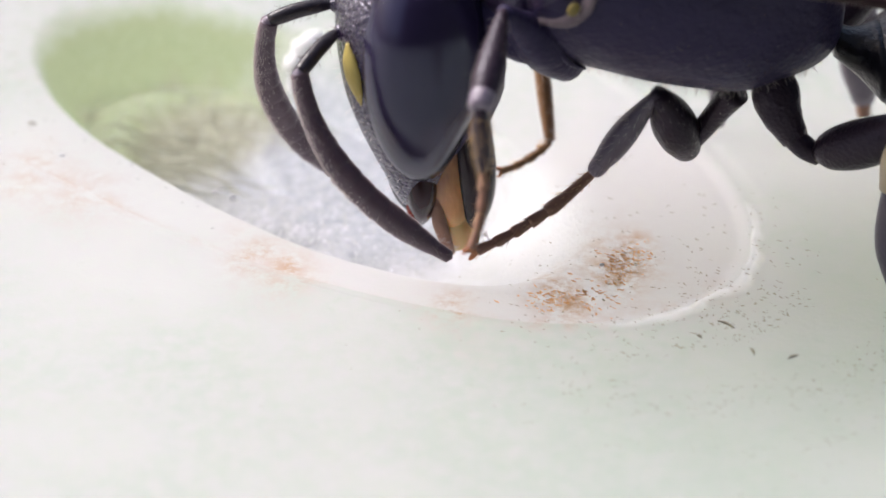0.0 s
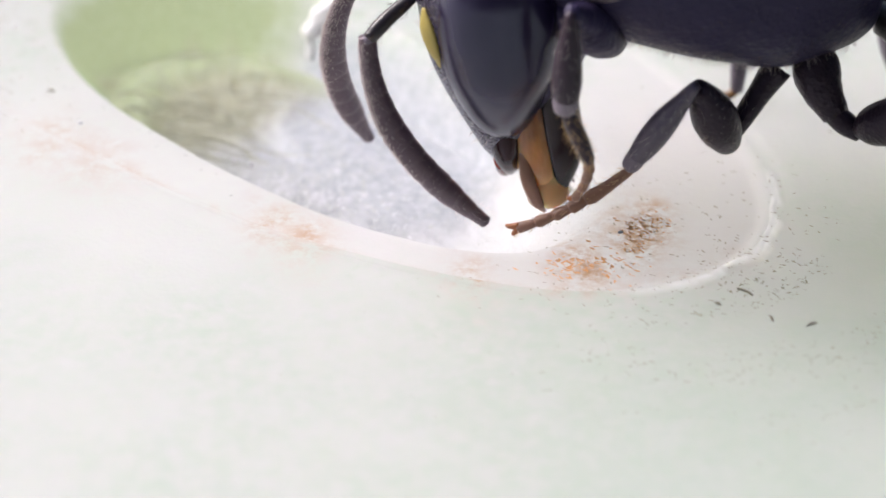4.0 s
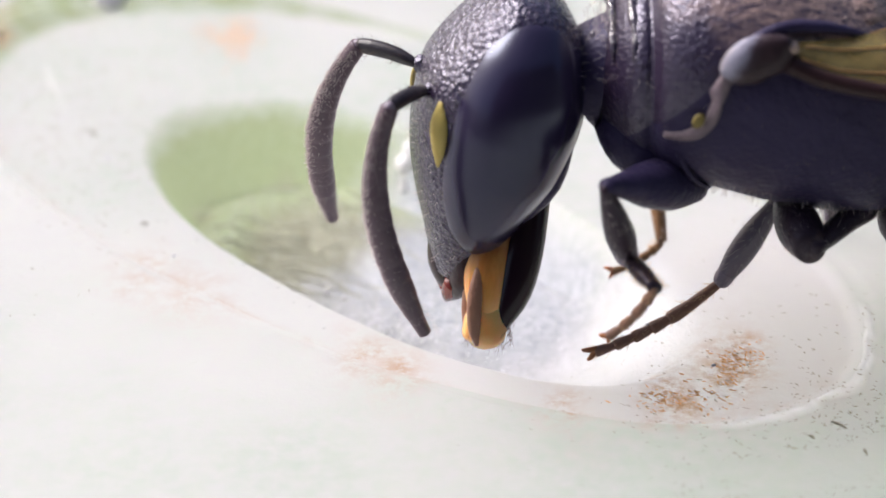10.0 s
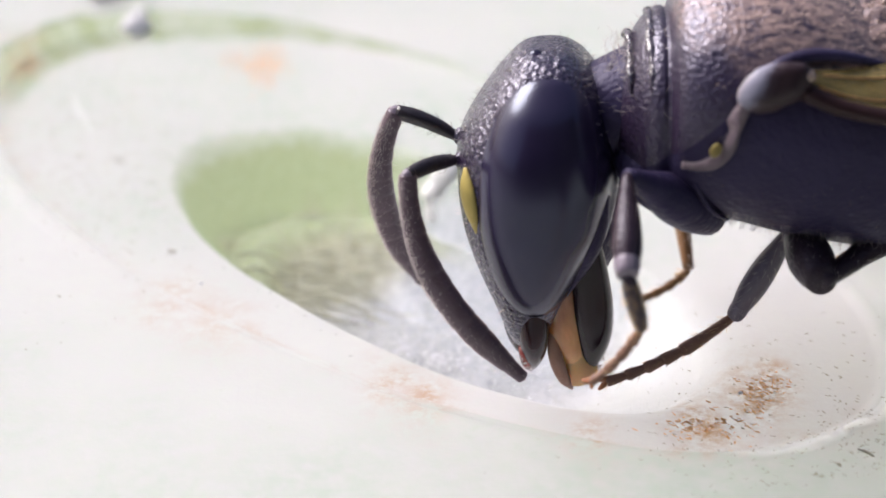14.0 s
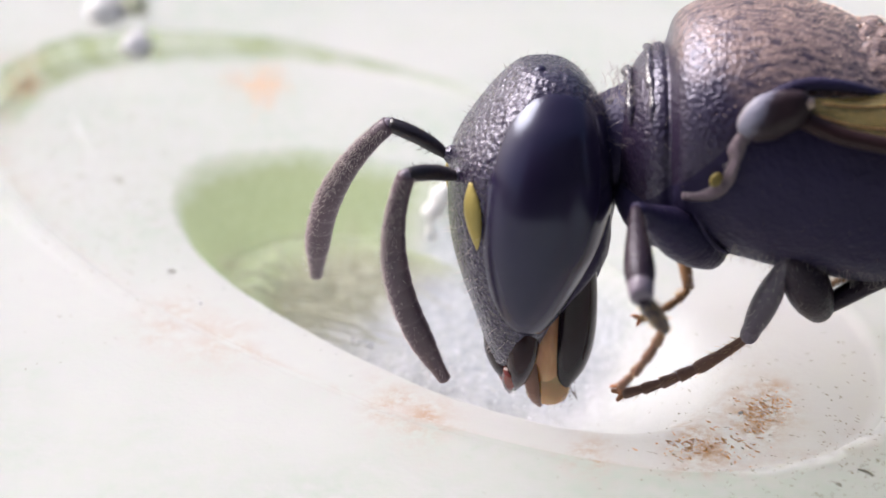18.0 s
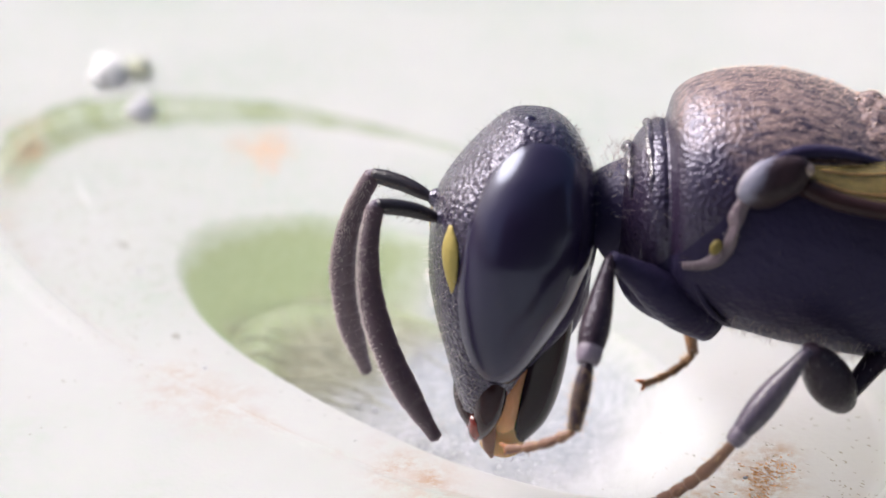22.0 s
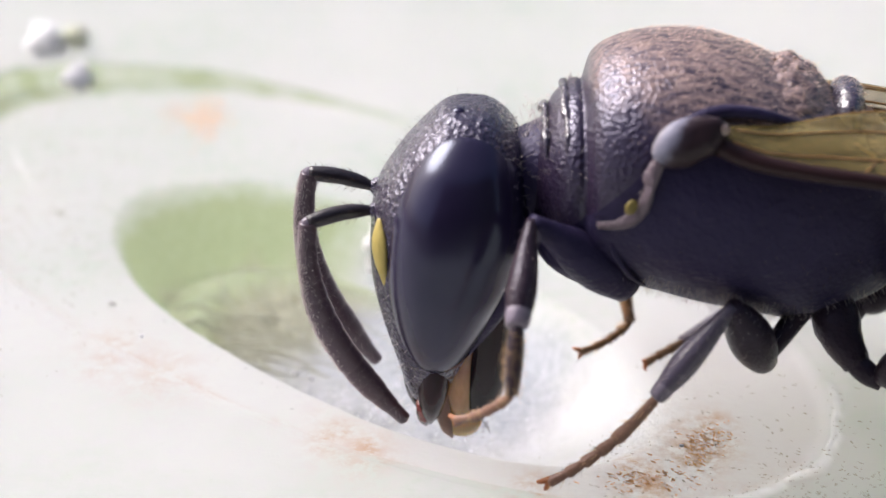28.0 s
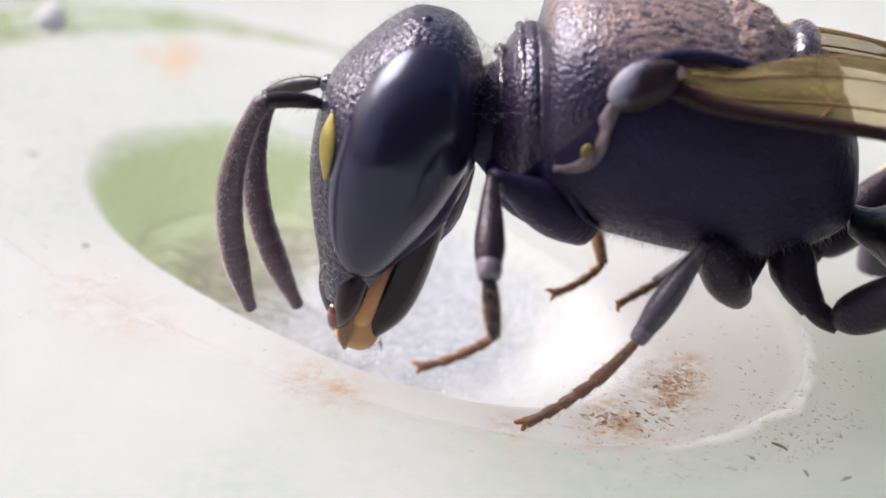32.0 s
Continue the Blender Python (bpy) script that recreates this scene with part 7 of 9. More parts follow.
    walk(FORE[2], [
        (0, mm_pose(-0.626, -1.419, -0.013, 38.2, 84.4, -50.9)), (0.5, mm_pose(-0.593, -1.546, -0.009, 114, 67.6, 32.1)), (1, mm_pose(-0.548, -1.508, -0.007, 103.3, 66.6, 21.7)),
        (1.5, mm_pose(-0.508, -1.602, 0.04, 104.1, 66.3, 22.7)), (2, mm_pose(-0.495, -1.548, -0.05, 100.1, 68.7, 17.5)), (2.5, mm_pose(-0.446, -0.839, -0.52, 90.1, 68, 7.1)),
        (4.5, mm_pose(-0.329, -1.04, -0.469, 93.3, 68.4, 10.4)), (5, mm_pose(-0.4, -1.013, -0.473, 99.3, 67.5, 17)), (5.5, mm_pose(-0.569, -1.434, -0.085, 105.3, 70.1, 22.2)),
        (6, mm_pose(-0.701, -1.287, -0.128, 119.2, 72.2, 35.2)), (6.5, mm_pose(-0.729, -1.362, -0.192, 131.2, 73.9, 46)), (7, mm_pose(-0.714, -1.439, -0.248, 123.5, 76.4, 37.7)),
        (7.5, mm_pose(-0.558, -0.866, -0.648, 102, 64.3, 21.4)), (8, mm_pose(-0.498, -1.532, -0.203, 101.4, 55.9, 25.1)), (8.5, mm_pose(-0.466, -0.792, -0.661, 43.2, 3.5, -70.4)),
        (9, mm_pose(-0.437, -0.821, -0.633, 59.7, -2.7, -63.9)), (9.5, mm_pose(-0.433, -0.818, -0.714, 55, -2, -67.6)), (10, mm_pose(-0.455, -0.75, -0.683, 51.9, -1.1, -69)),
        (10.5, mm_pose(-0.476, -0.772, -0.774, 55.4, -3.2, -68.9)), (11, mm_pose(-0.623, -1.617, -0.324, 118.7, 49.5, 47.7)), (11.3, mm_pose(-0.623, -1.617, -0.324, 118.7, 49.5, 47.7)), (11.5, mm_pose(-0.529, -0.791, -0.75, 31, 11.2, -73.3)),
        (12, mm_pose(-0.545, -1.417, -0.234, 102.5, 65.1, 21.5)), (12.5, mm_pose(-0.59, -1.391, -0.219, 101.6, 72.2, 17.6)), (13, mm_pose(-0.591, -1.252, -0.173, 86, 81.8, -1.5)),
        (13.5, mm_pose(-0.651, -1.222, -0.15, 36.5, 84.7, -52.7)), (14, mm_pose(-0.601, -1.437, -0.223, 125.8, 72.4, 41.5)), (14.5, mm_pose(-0.621, -1.349, -0.241, 129.3, 69.4, 46.1)),
        (16.5, mm_pose(-0.659, -1.376, -0.27, 142.5, 76.5, 55.8)), (17, mm_pose(-0.576, -1.168, -0.182, 123, 60.4, 44.6)), (17.5, mm_pose(-0.562, -1.425, -0.161, 125, 53.2, 50.8)),
        (18, mm_pose(-0.527, -1.531, -0.157, 128.6, 47.6, 58)), (19, mm_pose(-0.884, -1.322, -0.346, -75.2, 78.9, -168.2)), (19.2, mm_pose(-0.967, -1.312, -0.323, -83, 64.8, 179.7)), (19.5, mm_pose(-0.967, -1.312, -0.323, -83, 64.8, 179.7)),
        (20, mm_pose(-0.943, -0.982, -0.401, -92.5, 75.5, 172.9)), (20.5, mm_pose(-0.868, -1.012, -0.302, -36, 63, -127.7)), (21, mm_pose(-0.832, -0.99, -0.279, -40.3, 61.9, -132.3)),
        (21.5, mm_pose(-0.829, -1.139, -0.251, -30.9, 64.7, -122.3)), (22, mm_pose(-0.826, -1.094, -0.337, -27.1, 65.4, -118.3)), (22.5, mm_pose(-0.835, -1.168, -0.325, -28.4, 65, -119.6)), (22.7, mm_pose(-0.835, -1.168, -0.325, -28.4, 65, -119.6)),
        (23, mm_pose(-0.907, -1.241, -0.332, -24.5, 65.8, -115.6)), (23.5, mm_pose(-0.952, -1.219, -0.347, -52.1, 80.4, -143.9)), (24, mm_pose(-0.846, -1.011, -0.303, -28, 65.3, -119.2)),
        (24.5, mm_pose(-0.764, -1.282, -0.32, -19.6, 66.6, -110.4)), (26.5, mm_pose(-0.839, -1.413, -0.35, -57.8, 78.5, -150.3)), (27, mm_pose(-0.867, -1.184, -0.372, -23.9, 66, -114.9)),
        (27.5, mm_pose(-0.773, -1.237, -0.281, -44.2, 83.6, -135.4)), (28, mm_pose(-0.745, -1.186, -0.322, -14, 72, -104.7)), (28.5, mm_pose(-0.65, -1.334, -0.28, -162.4, 87.8, 107.4)),
        (29, mm_pose(-0.719, -1.332, -0.344, 161.1, 87.8, 71.4)), (29.25, mm_pose(-0.793, -1.159, -0.375, -165.4, 74.5, 102.9)), (29.5, mm_pose(-0.793, -1.159, -0.375, -165.4, 74.5, 102.9)), (30, mm_pose(-0.836, -1.267, -0.351, -25.4, 65.8, -116.5)),
        (30.5, mm_pose(-0.706, -1.369, -0.261, -13.1, 67.4, -103.6)), (31, mm_pose(-0.694, -1.192, -0.349, -107.5, 85.9, 161.3)), (31.5, mm_pose(-0.691, -1.191, -0.378, 168, 77.2, 79.1)),
        (32, mm_pose(-0.655, -1.325, -0.322, 150.9, 77.6, 63.3)),
    ])
    walk(FORE[3], [
        (0, mm_pose(-0.601, -1.451, -0.431, -16.3, 53.4, -106.1)), (0.5, mm_pose(-0.457, -1.461, -0.397, -106.7, 72.9, 157.5)), (1, mm_pose(-0.392, -1.446, -0.393, -124.2, 69.3, 138.8)),
        (1.5, mm_pose(-0.353, -1.537, -0.344, -121.6, 52.3, 131.6)), (2, mm_pose(-0.349, -1.502, -0.441, -115.2, 50.6, 136.5)), (2.5, mm_pose(-0.289, -0.82, -0.91, -111.8, 54.7, 143)),
        (4.5, mm_pose(-0.176, -1.012, -0.859, -165, 61.6, 101.1)), (5, mm_pose(-0.246, -0.965, -0.861, -147.4, 54.7, 111.9)), (5.5, mm_pose(-0.437, -1.38, -0.48, 176.6, 63.9, 87.4)),
        (6, mm_pose(-0.596, -1.213, -0.527, 133.6, 66.9, 51.1)), (6.5, mm_pose(-0.648, -1.278, -0.596, 141.1, 59.3, 61.1)), (7, mm_pose(-0.636, -1.379, -0.657, 148.2, 50.8, 70.4)),
        (7.5, mm_pose(-0.388, -0.8, -1.026, -104.6, 64.6, 156.1)), (8, mm_pose(-0.285, -1.432, -0.551, -62.1, 36.2, -155.9)), (8.5, mm_pose(-0.325, -1.187, -0.687, -60.6, 38.5, -154.1)),
        (9, mm_pose(-0.252, -1.198, -0.613, -71.5, 42.3, -170.8)), (9.5, mm_pose(-0.273, -1.206, -0.699, -79.5, 47.5, 178.6)), (10, mm_pose(-0.305, -1.142, -0.675, -91.5, 52.9, 165)),
        (10.5, mm_pose(-0.325, -1.164, -0.75, -94.4, 55, 162.6)), (11, mm_pose(-0.44, -1.415, -0.643, -98.9, 57.1, 158.4)), (11.3, mm_pose(-0.44, -1.415, -0.643, -98.9, 57.1, 158.4)), (11.5, mm_pose(-0.41, -1.185, -0.831, -96.9, 51.2, 157.5)),
        (12, mm_pose(-0.381, -1.353, -0.614, -114.5, 51.8, 138.2)), (12.5, mm_pose(-0.467, -1.353, -0.619, -88.5, 51.4, 168.1)), (13, mm_pose(-0.531, -1.253, -0.589, -97.7, 56.9, 159.7)),
        (13.5, mm_pose(-0.627, -1.253, -0.568, -127.8, 70, 135.6)), (14, mm_pose(-0.506, -1.353, -0.624, -82.1, 51.6, 176.5)), (14.5, mm_pose(-0.519, -1.243, -0.634, -79, 52.8, -179)),
        (16.5, mm_pose(-0.604, -1.295, -0.678, -130.6, 62.9, 129.8)), (17, mm_pose(-0.428, -1.023, -0.547, -105.1, 62.6, 154.5)), (17.5, mm_pose(-0.403, -1.23, -0.498, -91.9, 60.4, 168)),
        (18, mm_pose(-0.377, -1.291, -0.467, -83.9, 56.4, 176)), (19, mm_pose(-0.963, -1.339, -0.758, -84.9, 23.3, 149.9)), (19.2, mm_pose(-1.146, -1.311, -0.703, -87, 36.3, 161)), (19.5, mm_pose(-1.146, -1.311, -0.703, -87, 36.3, 161)),
        (20, mm_pose(-1.048, -0.969, -0.807, -69.2, 28.3, -167)), (20.5, mm_pose(-0.985, -1.163, -0.676, -68.4, 30.9, -165.8)), (21, mm_pose(-0.966, -1.136, -0.65, -69.1, 29.4, -167)),
        (21.5, mm_pose(-0.925, -1.291, -0.631, -75.8, 23.3, 176.7)), (22, mm_pose(-0.909, -1.248, -0.719, -83.1, 23.2, 155.2)), (22.5, mm_pose(-0.922, -1.322, -0.706, -74.5, 17.5, 178.2)), (22.7, mm_pose(-0.922, -1.322, -0.706, -74.5, 17.5, 178.2)),
        (23, mm_pose(-0.981, -1.396, -0.715, -71.9, 18.2, -172.8)), (23.5, mm_pose(-1.009, -1.26, -0.762, -71.3, 21.3, -171.4)), (24, mm_pose(-0.932, -1.164, -0.684, -68.4, 31.6, -165.8)),
        (24.5, mm_pose(-0.823, -1.439, -0.705, -90.7, 29.2, 146.2)), (26.5, mm_pose(-0.911, -1.455, -0.762, -82.9, 23, 155.3)), (27, mm_pose(-0.939, -1.339, -0.755, -70.4, 25.2, -169.5)),
        (27.5, mm_pose(-0.806, -1.27, -0.698, -92.8, 36.1, 151)), (28, mm_pose(-0.778, -1.311, -0.722, -93.7, 32, 144.6)), (28.5, mm_pose(-0.655, -1.318, -0.699, -89.7, 27, 144.6)),
        (29, mm_pose(-0.714, -1.316, -0.764, -76.8, 18.6, 170.3)), (29.25, mm_pose(-0.818, -1.049, -0.78, -84.5, 32.8, 162.7)), (29.5, mm_pose(-0.818, -1.049, -0.78, -84.5, 32.8, 162.7)), (30, mm_pose(-0.913, -1.421, -0.734, -82.3, 29.7, 164.7)),
        (30.5, mm_pose(-0.744, -1.526, -0.649, -95.4, 37.7, 148.6)), (31, mm_pose(-0.723, -1.182, -0.768, -93.4, 32, 145.1)), (31.5, mm_pose(-0.673, -1.1, -0.788, -79.8, 28.1, 169.2)),
        (32, mm_pose(-0.614, -1.245, -0.732, -71.5, 20.3, -171.9)),
    ])
    walk(MIDDLE[0], [
        (0, mm_pose(0.725, -0.265, -1.092, 94.4, -60, -15)), (0.5, mm_pose(0.655, -0.902, -0.664, 51.2, -11.9, 54.8)), (1, mm_pose(0.65, -0.865, -0.643, 54, -10.6, 52.6)),
        (1.5, mm_pose(0.702, -0.747, -0.637, 55.1, -12.4, 49.2)), (2, mm_pose(0.649, -0.839, -0.631, 55.6, -9.9, 51.1)), (2.5, mm_pose(0.728, -0.338, -1.008, 82.5, -57, -2.2)),
        (4.5, mm_pose(0.663, -0.677, -0.948, 49.4, -40.3, 40.6)), (5, mm_pose(0.61, -0.738, -0.847, 51.7, -29.2, 41.9)), (5.5, mm_pose(0.533, -0.906, -0.691, 56.1, -12.7, 47.4)),
        (6, mm_pose(0.543, -0.657, -0.852, 58.7, -29.4, 31.5)), (6.5, mm_pose(0.617, -0.555, -0.846, 61.3, -34.4, 25.7)), (7, mm_pose(0.722, -0.618, -0.74, 53.8, -27.5, 39.8)),
        (7.5, mm_pose(0.774, -0.589, -0.824, 48.8, -40, 41.6)), (8, mm_pose(0.724, -0.62, -0.689, 55.8, -21.8, 40.2)), (8.5, mm_pose(0.694, -0.574, -0.77, 57.6, -30.9, 32.6)),
        (9, mm_pose(0.711, -0.761, -0.6, 56.9, -8.5, 51)), (9.5, mm_pose(0.684, -0.784, -0.67, 52.7, -14.7, 50.4)), (10, mm_pose(0.647, -0.82, -0.597, 58.8, -7, 49.8)),
        (10.5, mm_pose(0.633, -0.86, -0.655, 54.4, -11.5, 51.2)), (11, mm_pose(0.546, -0.829, -0.72, 56.4, -16, 43.9)), (11.3, mm_pose(0.494, -0.804, -0.774, 57.3, -19.5, 39.6)), (11.5, mm_pose(0.494, -0.804, -0.774, 57.3, -19.5, 39.6)),
        (12, mm_pose(0.473, -0.787, -0.677, 62, -12.2, 37.4)), (12.5, mm_pose(0.488, -0.733, -0.743, 60.7, -18.2, 34.6)), (13, mm_pose(0.54, -0.873, -0.616, 60.7, -7.4, 46.1)),
        (13.5, mm_pose(0.757, -0.259, -0.938, 94.2, -54.2, -17.6)), (14, mm_pose(0.606, -0.812, -0.596, 60.9, -6.6, 46.6)), (14.5, mm_pose(0.567, -0.887, -0.545, 64, -1.9, 48.4)),
        (16.5, mm_pose(0.508, -0.851, -0.644, 60.8, -9.5, 43.1)), (17, mm_pose(0.655, -0.312, -0.84, 80.2, -39.2, -5.5)), (17.5, mm_pose(0.638, -0.423, -0.797, 70.5, -33.8, 10.3)),
        (18, mm_pose(0.627, -0.396, -0.758, 72.4, -29.4, 6.4)), (19, mm_pose(0.635, -0.443, -0.74, 69.3, -27.6, 12.8)), (19.2, mm_pose(0.517, -0.856, -0.635, 60.8, -8.9, 43.8)), (19.5, mm_pose(0.517, -0.856, -0.635, 60.8, -8.9, 43.8)),
        (20, mm_pose(0.478, -0.864, -0.624, 62.4, -7.6, 42.2)), (20.5, mm_pose(0.666, -0.385, -0.782, 73.2, -34.5, 5.3)), (21, mm_pose(0.991, -0.386, -0.708, 52.7, -71.1, 34.2)),
        (21.5, mm_pose(0.835, -0.724, -0.677, 40.1, -19.9, 60.8)), (22, mm_pose(0.726, -0.763, -0.716, 47.6, -20.4, 52.4)), (22.5, mm_pose(0.712, -0.743, -0.777, 46.6, -26.4, 49.9)), (22.7, mm_pose(0.712, -0.743, -0.777, 46.6, -26.4, 49.9)),
        (23, mm_pose(0.627, -0.829, -0.814, 48.1, -24.8, 49)), (23.5, mm_pose(0.571, -0.676, -0.863, 56.3, -30.7, 34.6)), (24, mm_pose(0.719, -0.573, -0.795, 55.3, -34.7, 34.5)),
        (24.5, mm_pose(0.781, -0.613, -0.788, 47.2, -35.6, 45)), (26.5, mm_pose(0.792, -0.601, -0.895, 44.6, -46.4, 44.9)), (27, mm_pose(0.724, -0.422, -0.938, 69.8, -51.8, 12.7)),
        (27.5, mm_pose(0.782, -0.507, -0.863, 55.7, -48.2, 31)), (28, mm_pose(0.781, -0.551, -0.803, 51.9, -40.4, 37.5)), (28.5, mm_pose(0.925, -0.394, -0.799, 64.8, -65.4, 20.4)),
        (29, mm_pose(0.835, -0.485, -0.802, 54.2, -48.4, 32.9)), (29.25, mm_pose(0.741, -0.486, -0.889, 61, -48, 24.3)), (29.5, mm_pose(0.741, -0.486, -0.889, 61, -48, 24.3)), (30, mm_pose(0.692, -0.413, -0.935, 71.5, -49.1, 10.1)),
        (30.5, mm_pose(0.864, -0.4, -0.864, 68.5, -61.4, 15.6)), (31, mm_pose(0.854, -0.335, -0.864, 85.6, -60.9, -4.5)), (31.5, mm_pose(0.859, -0.45, -0.793, 57.5, -52.3, 28.4)),
        (32, mm_pose(0.895, -0.519, -0.762, 41.2, -46.9, 48.7)),
    ])
    walk(MIDDLE[1], [
        (0, mm_pose(0.725, -0.265, -1.092, -112.1, -63.6, -147.7)), (0.5, mm_pose(0.655, -0.902, -0.664, -31.5, -5.5, 103.9)), (1, mm_pose(0.65, -0.865, -0.643, -30, -7, 103.9)),
        (1.5, mm_pose(0.702, -0.747, -0.637, -29.4, -7.7, 103.9)), (2, mm_pose(0.649, -0.839, -0.631, -29, -8, 103.9)), (2.5, mm_pose(0.728, -0.338, -1.008, -115.7, -61.8, -143.3)),
        (4.5, mm_pose(0.663, -0.677, -0.948, -112.6, -63.3, -147.2)), (5, mm_pose(0.61, -0.738, -0.847, -34.7, -3.1, 104.1)), (5.5, mm_pose(0.533, -0.906, -0.691, -32.1, -4.5, 103.6)),
        (6, mm_pose(0.543, -0.657, -0.852, -32.9, -5.5, 104.7)), (6.5, mm_pose(0.617, -0.555, -0.846, -34.4, -5.3, 105.4)), (7, mm_pose(0.722, -0.618, -0.74, -34.8, -5.2, 105.6)),
        (7.5, mm_pose(0.774, -0.589, -0.824, -33.7, -6, 105.5)), (8, mm_pose(0.724, -0.62, -0.689, -35.4, -5.3, 106)), (8.5, mm_pose(0.694, -0.574, -0.77, -32.9, -6.8, 105.5)),
        (9, mm_pose(0.711, -0.761, -0.6, -28, -9.1, 103.9)), (9.5, mm_pose(0.684, -0.784, -0.67, -28, -9.1, 103.8)), (10, mm_pose(0.647, -0.82, -0.597, -28.1, -9, 103.8)),
        (10.5, mm_pose(0.633, -0.86, -0.655, -28.9, -7.9, 103.8)), (11, mm_pose(0.546, -0.829, -0.72, -29.7, -7.1, 103.8)), (11.3, mm_pose(0.494, -0.804, -0.774, -29, -8.1, 103.9)), (11.5, mm_pose(0.494, -0.804, -0.774, -29, -8.1, 103.9)),
        (12, mm_pose(0.473, -0.787, -0.677, -28, -9, 103.8)), (12.5, mm_pose(0.488, -0.733, -0.743, -27.5, -9.6, 103.8)), (13, mm_pose(0.54, -0.873, -0.616, -27.4, -9.8, 103.8)),
        (13.5, mm_pose(0.757, -0.259, -0.938, -120, -59.7, -137.9)), (14, mm_pose(0.606, -0.812, -0.596, -26.9, -10.9, 104)), (14.5, mm_pose(0.567, -0.887, -0.545, -26.8, -11, 104)),
        (16.5, mm_pose(0.508, -0.851, -0.644, -25.8, -12.4, 104)), (17, mm_pose(0.655, -0.312, -0.84, -122.8, -57.8, -134)), (17.5, mm_pose(0.638, -0.423, -0.797, -123.3, -57.4, -133.4)),
        (18, mm_pose(0.627, -0.396, -0.758, -123.6, -57, -132.8)), (19, mm_pose(0.635, -0.443, -0.74, -124.4, -56.2, -131.6)), (19.2, mm_pose(0.517, -0.856, -0.635, -24.2, -15, 104)), (19.5, mm_pose(0.517, -0.856, -0.635, -24.2, -15, 104)),
        (20, mm_pose(0.478, -0.864, -0.624, -23.9, -15.5, 104.1)), (20.5, mm_pose(0.666, -0.385, -0.782, -125.2, -55, -130.1)), (21, mm_pose(0.991, -0.386, -0.708, -120.1, -50.3, -131.5)),
        (21.5, mm_pose(0.835, -0.724, -0.677, -119.2, -49.2, -131.6)), (22, mm_pose(0.726, -0.763, -0.716, -121.2, -50.3, -130.5)), (22.5, mm_pose(0.712, -0.743, -0.777, -125, -53.9, -129.6)), (22.7, mm_pose(0.712, -0.743, -0.777, -125, -53.9, -129.6)),
        (23, mm_pose(0.627, -0.829, -0.814, -123.1, -52.2, -130.1)), (23.5, mm_pose(0.571, -0.676, -0.863, -124.1, -53, -129.8)), (24, mm_pose(0.719, -0.573, -0.795, -122, -51.4, -130.6)),
        (24.5, mm_pose(0.781, -0.613, -0.788, -120.2, -50, -131.2)), (26.5, mm_pose(0.792, -0.601, -0.895, -114.6, -46.3, -133.6)), (27, mm_pose(0.724, -0.422, -0.938, -117.5, -48.8, -132.8)),
        (27.5, mm_pose(0.782, -0.507, -0.863, -125.4, -54.8, -129.8)), (28, mm_pose(0.781, -0.551, -0.803, -124.3, -53.6, -130)), (28.5, mm_pose(0.925, -0.394, -0.799, -124.3, -54.2, -130.4)),
        (29, mm_pose(0.835, -0.485, -0.802, -125.2, -54.9, -130)), (29.25, mm_pose(0.741, -0.486, -0.889, -125, -54.8, -130.2)), (29.5, mm_pose(0.741, -0.486, -0.889, -125, -54.8, -130.2)), (30, mm_pose(0.692, -0.413, -0.935, -121.9, -51.9, -131)),
        (30.5, mm_pose(0.864, -0.4, -0.864, -121.7, -51.4, -130.8)), (31, mm_pose(0.854, -0.335, -0.864, -124.8, -55, -130.5)), (31.5, mm_pose(0.859, -0.45, -0.793, -123.7, -53.2, -130.3)),
        (32, mm_pose(0.895, -0.519, -0.762, -122.3, -51.4, -130.3)),
    ])
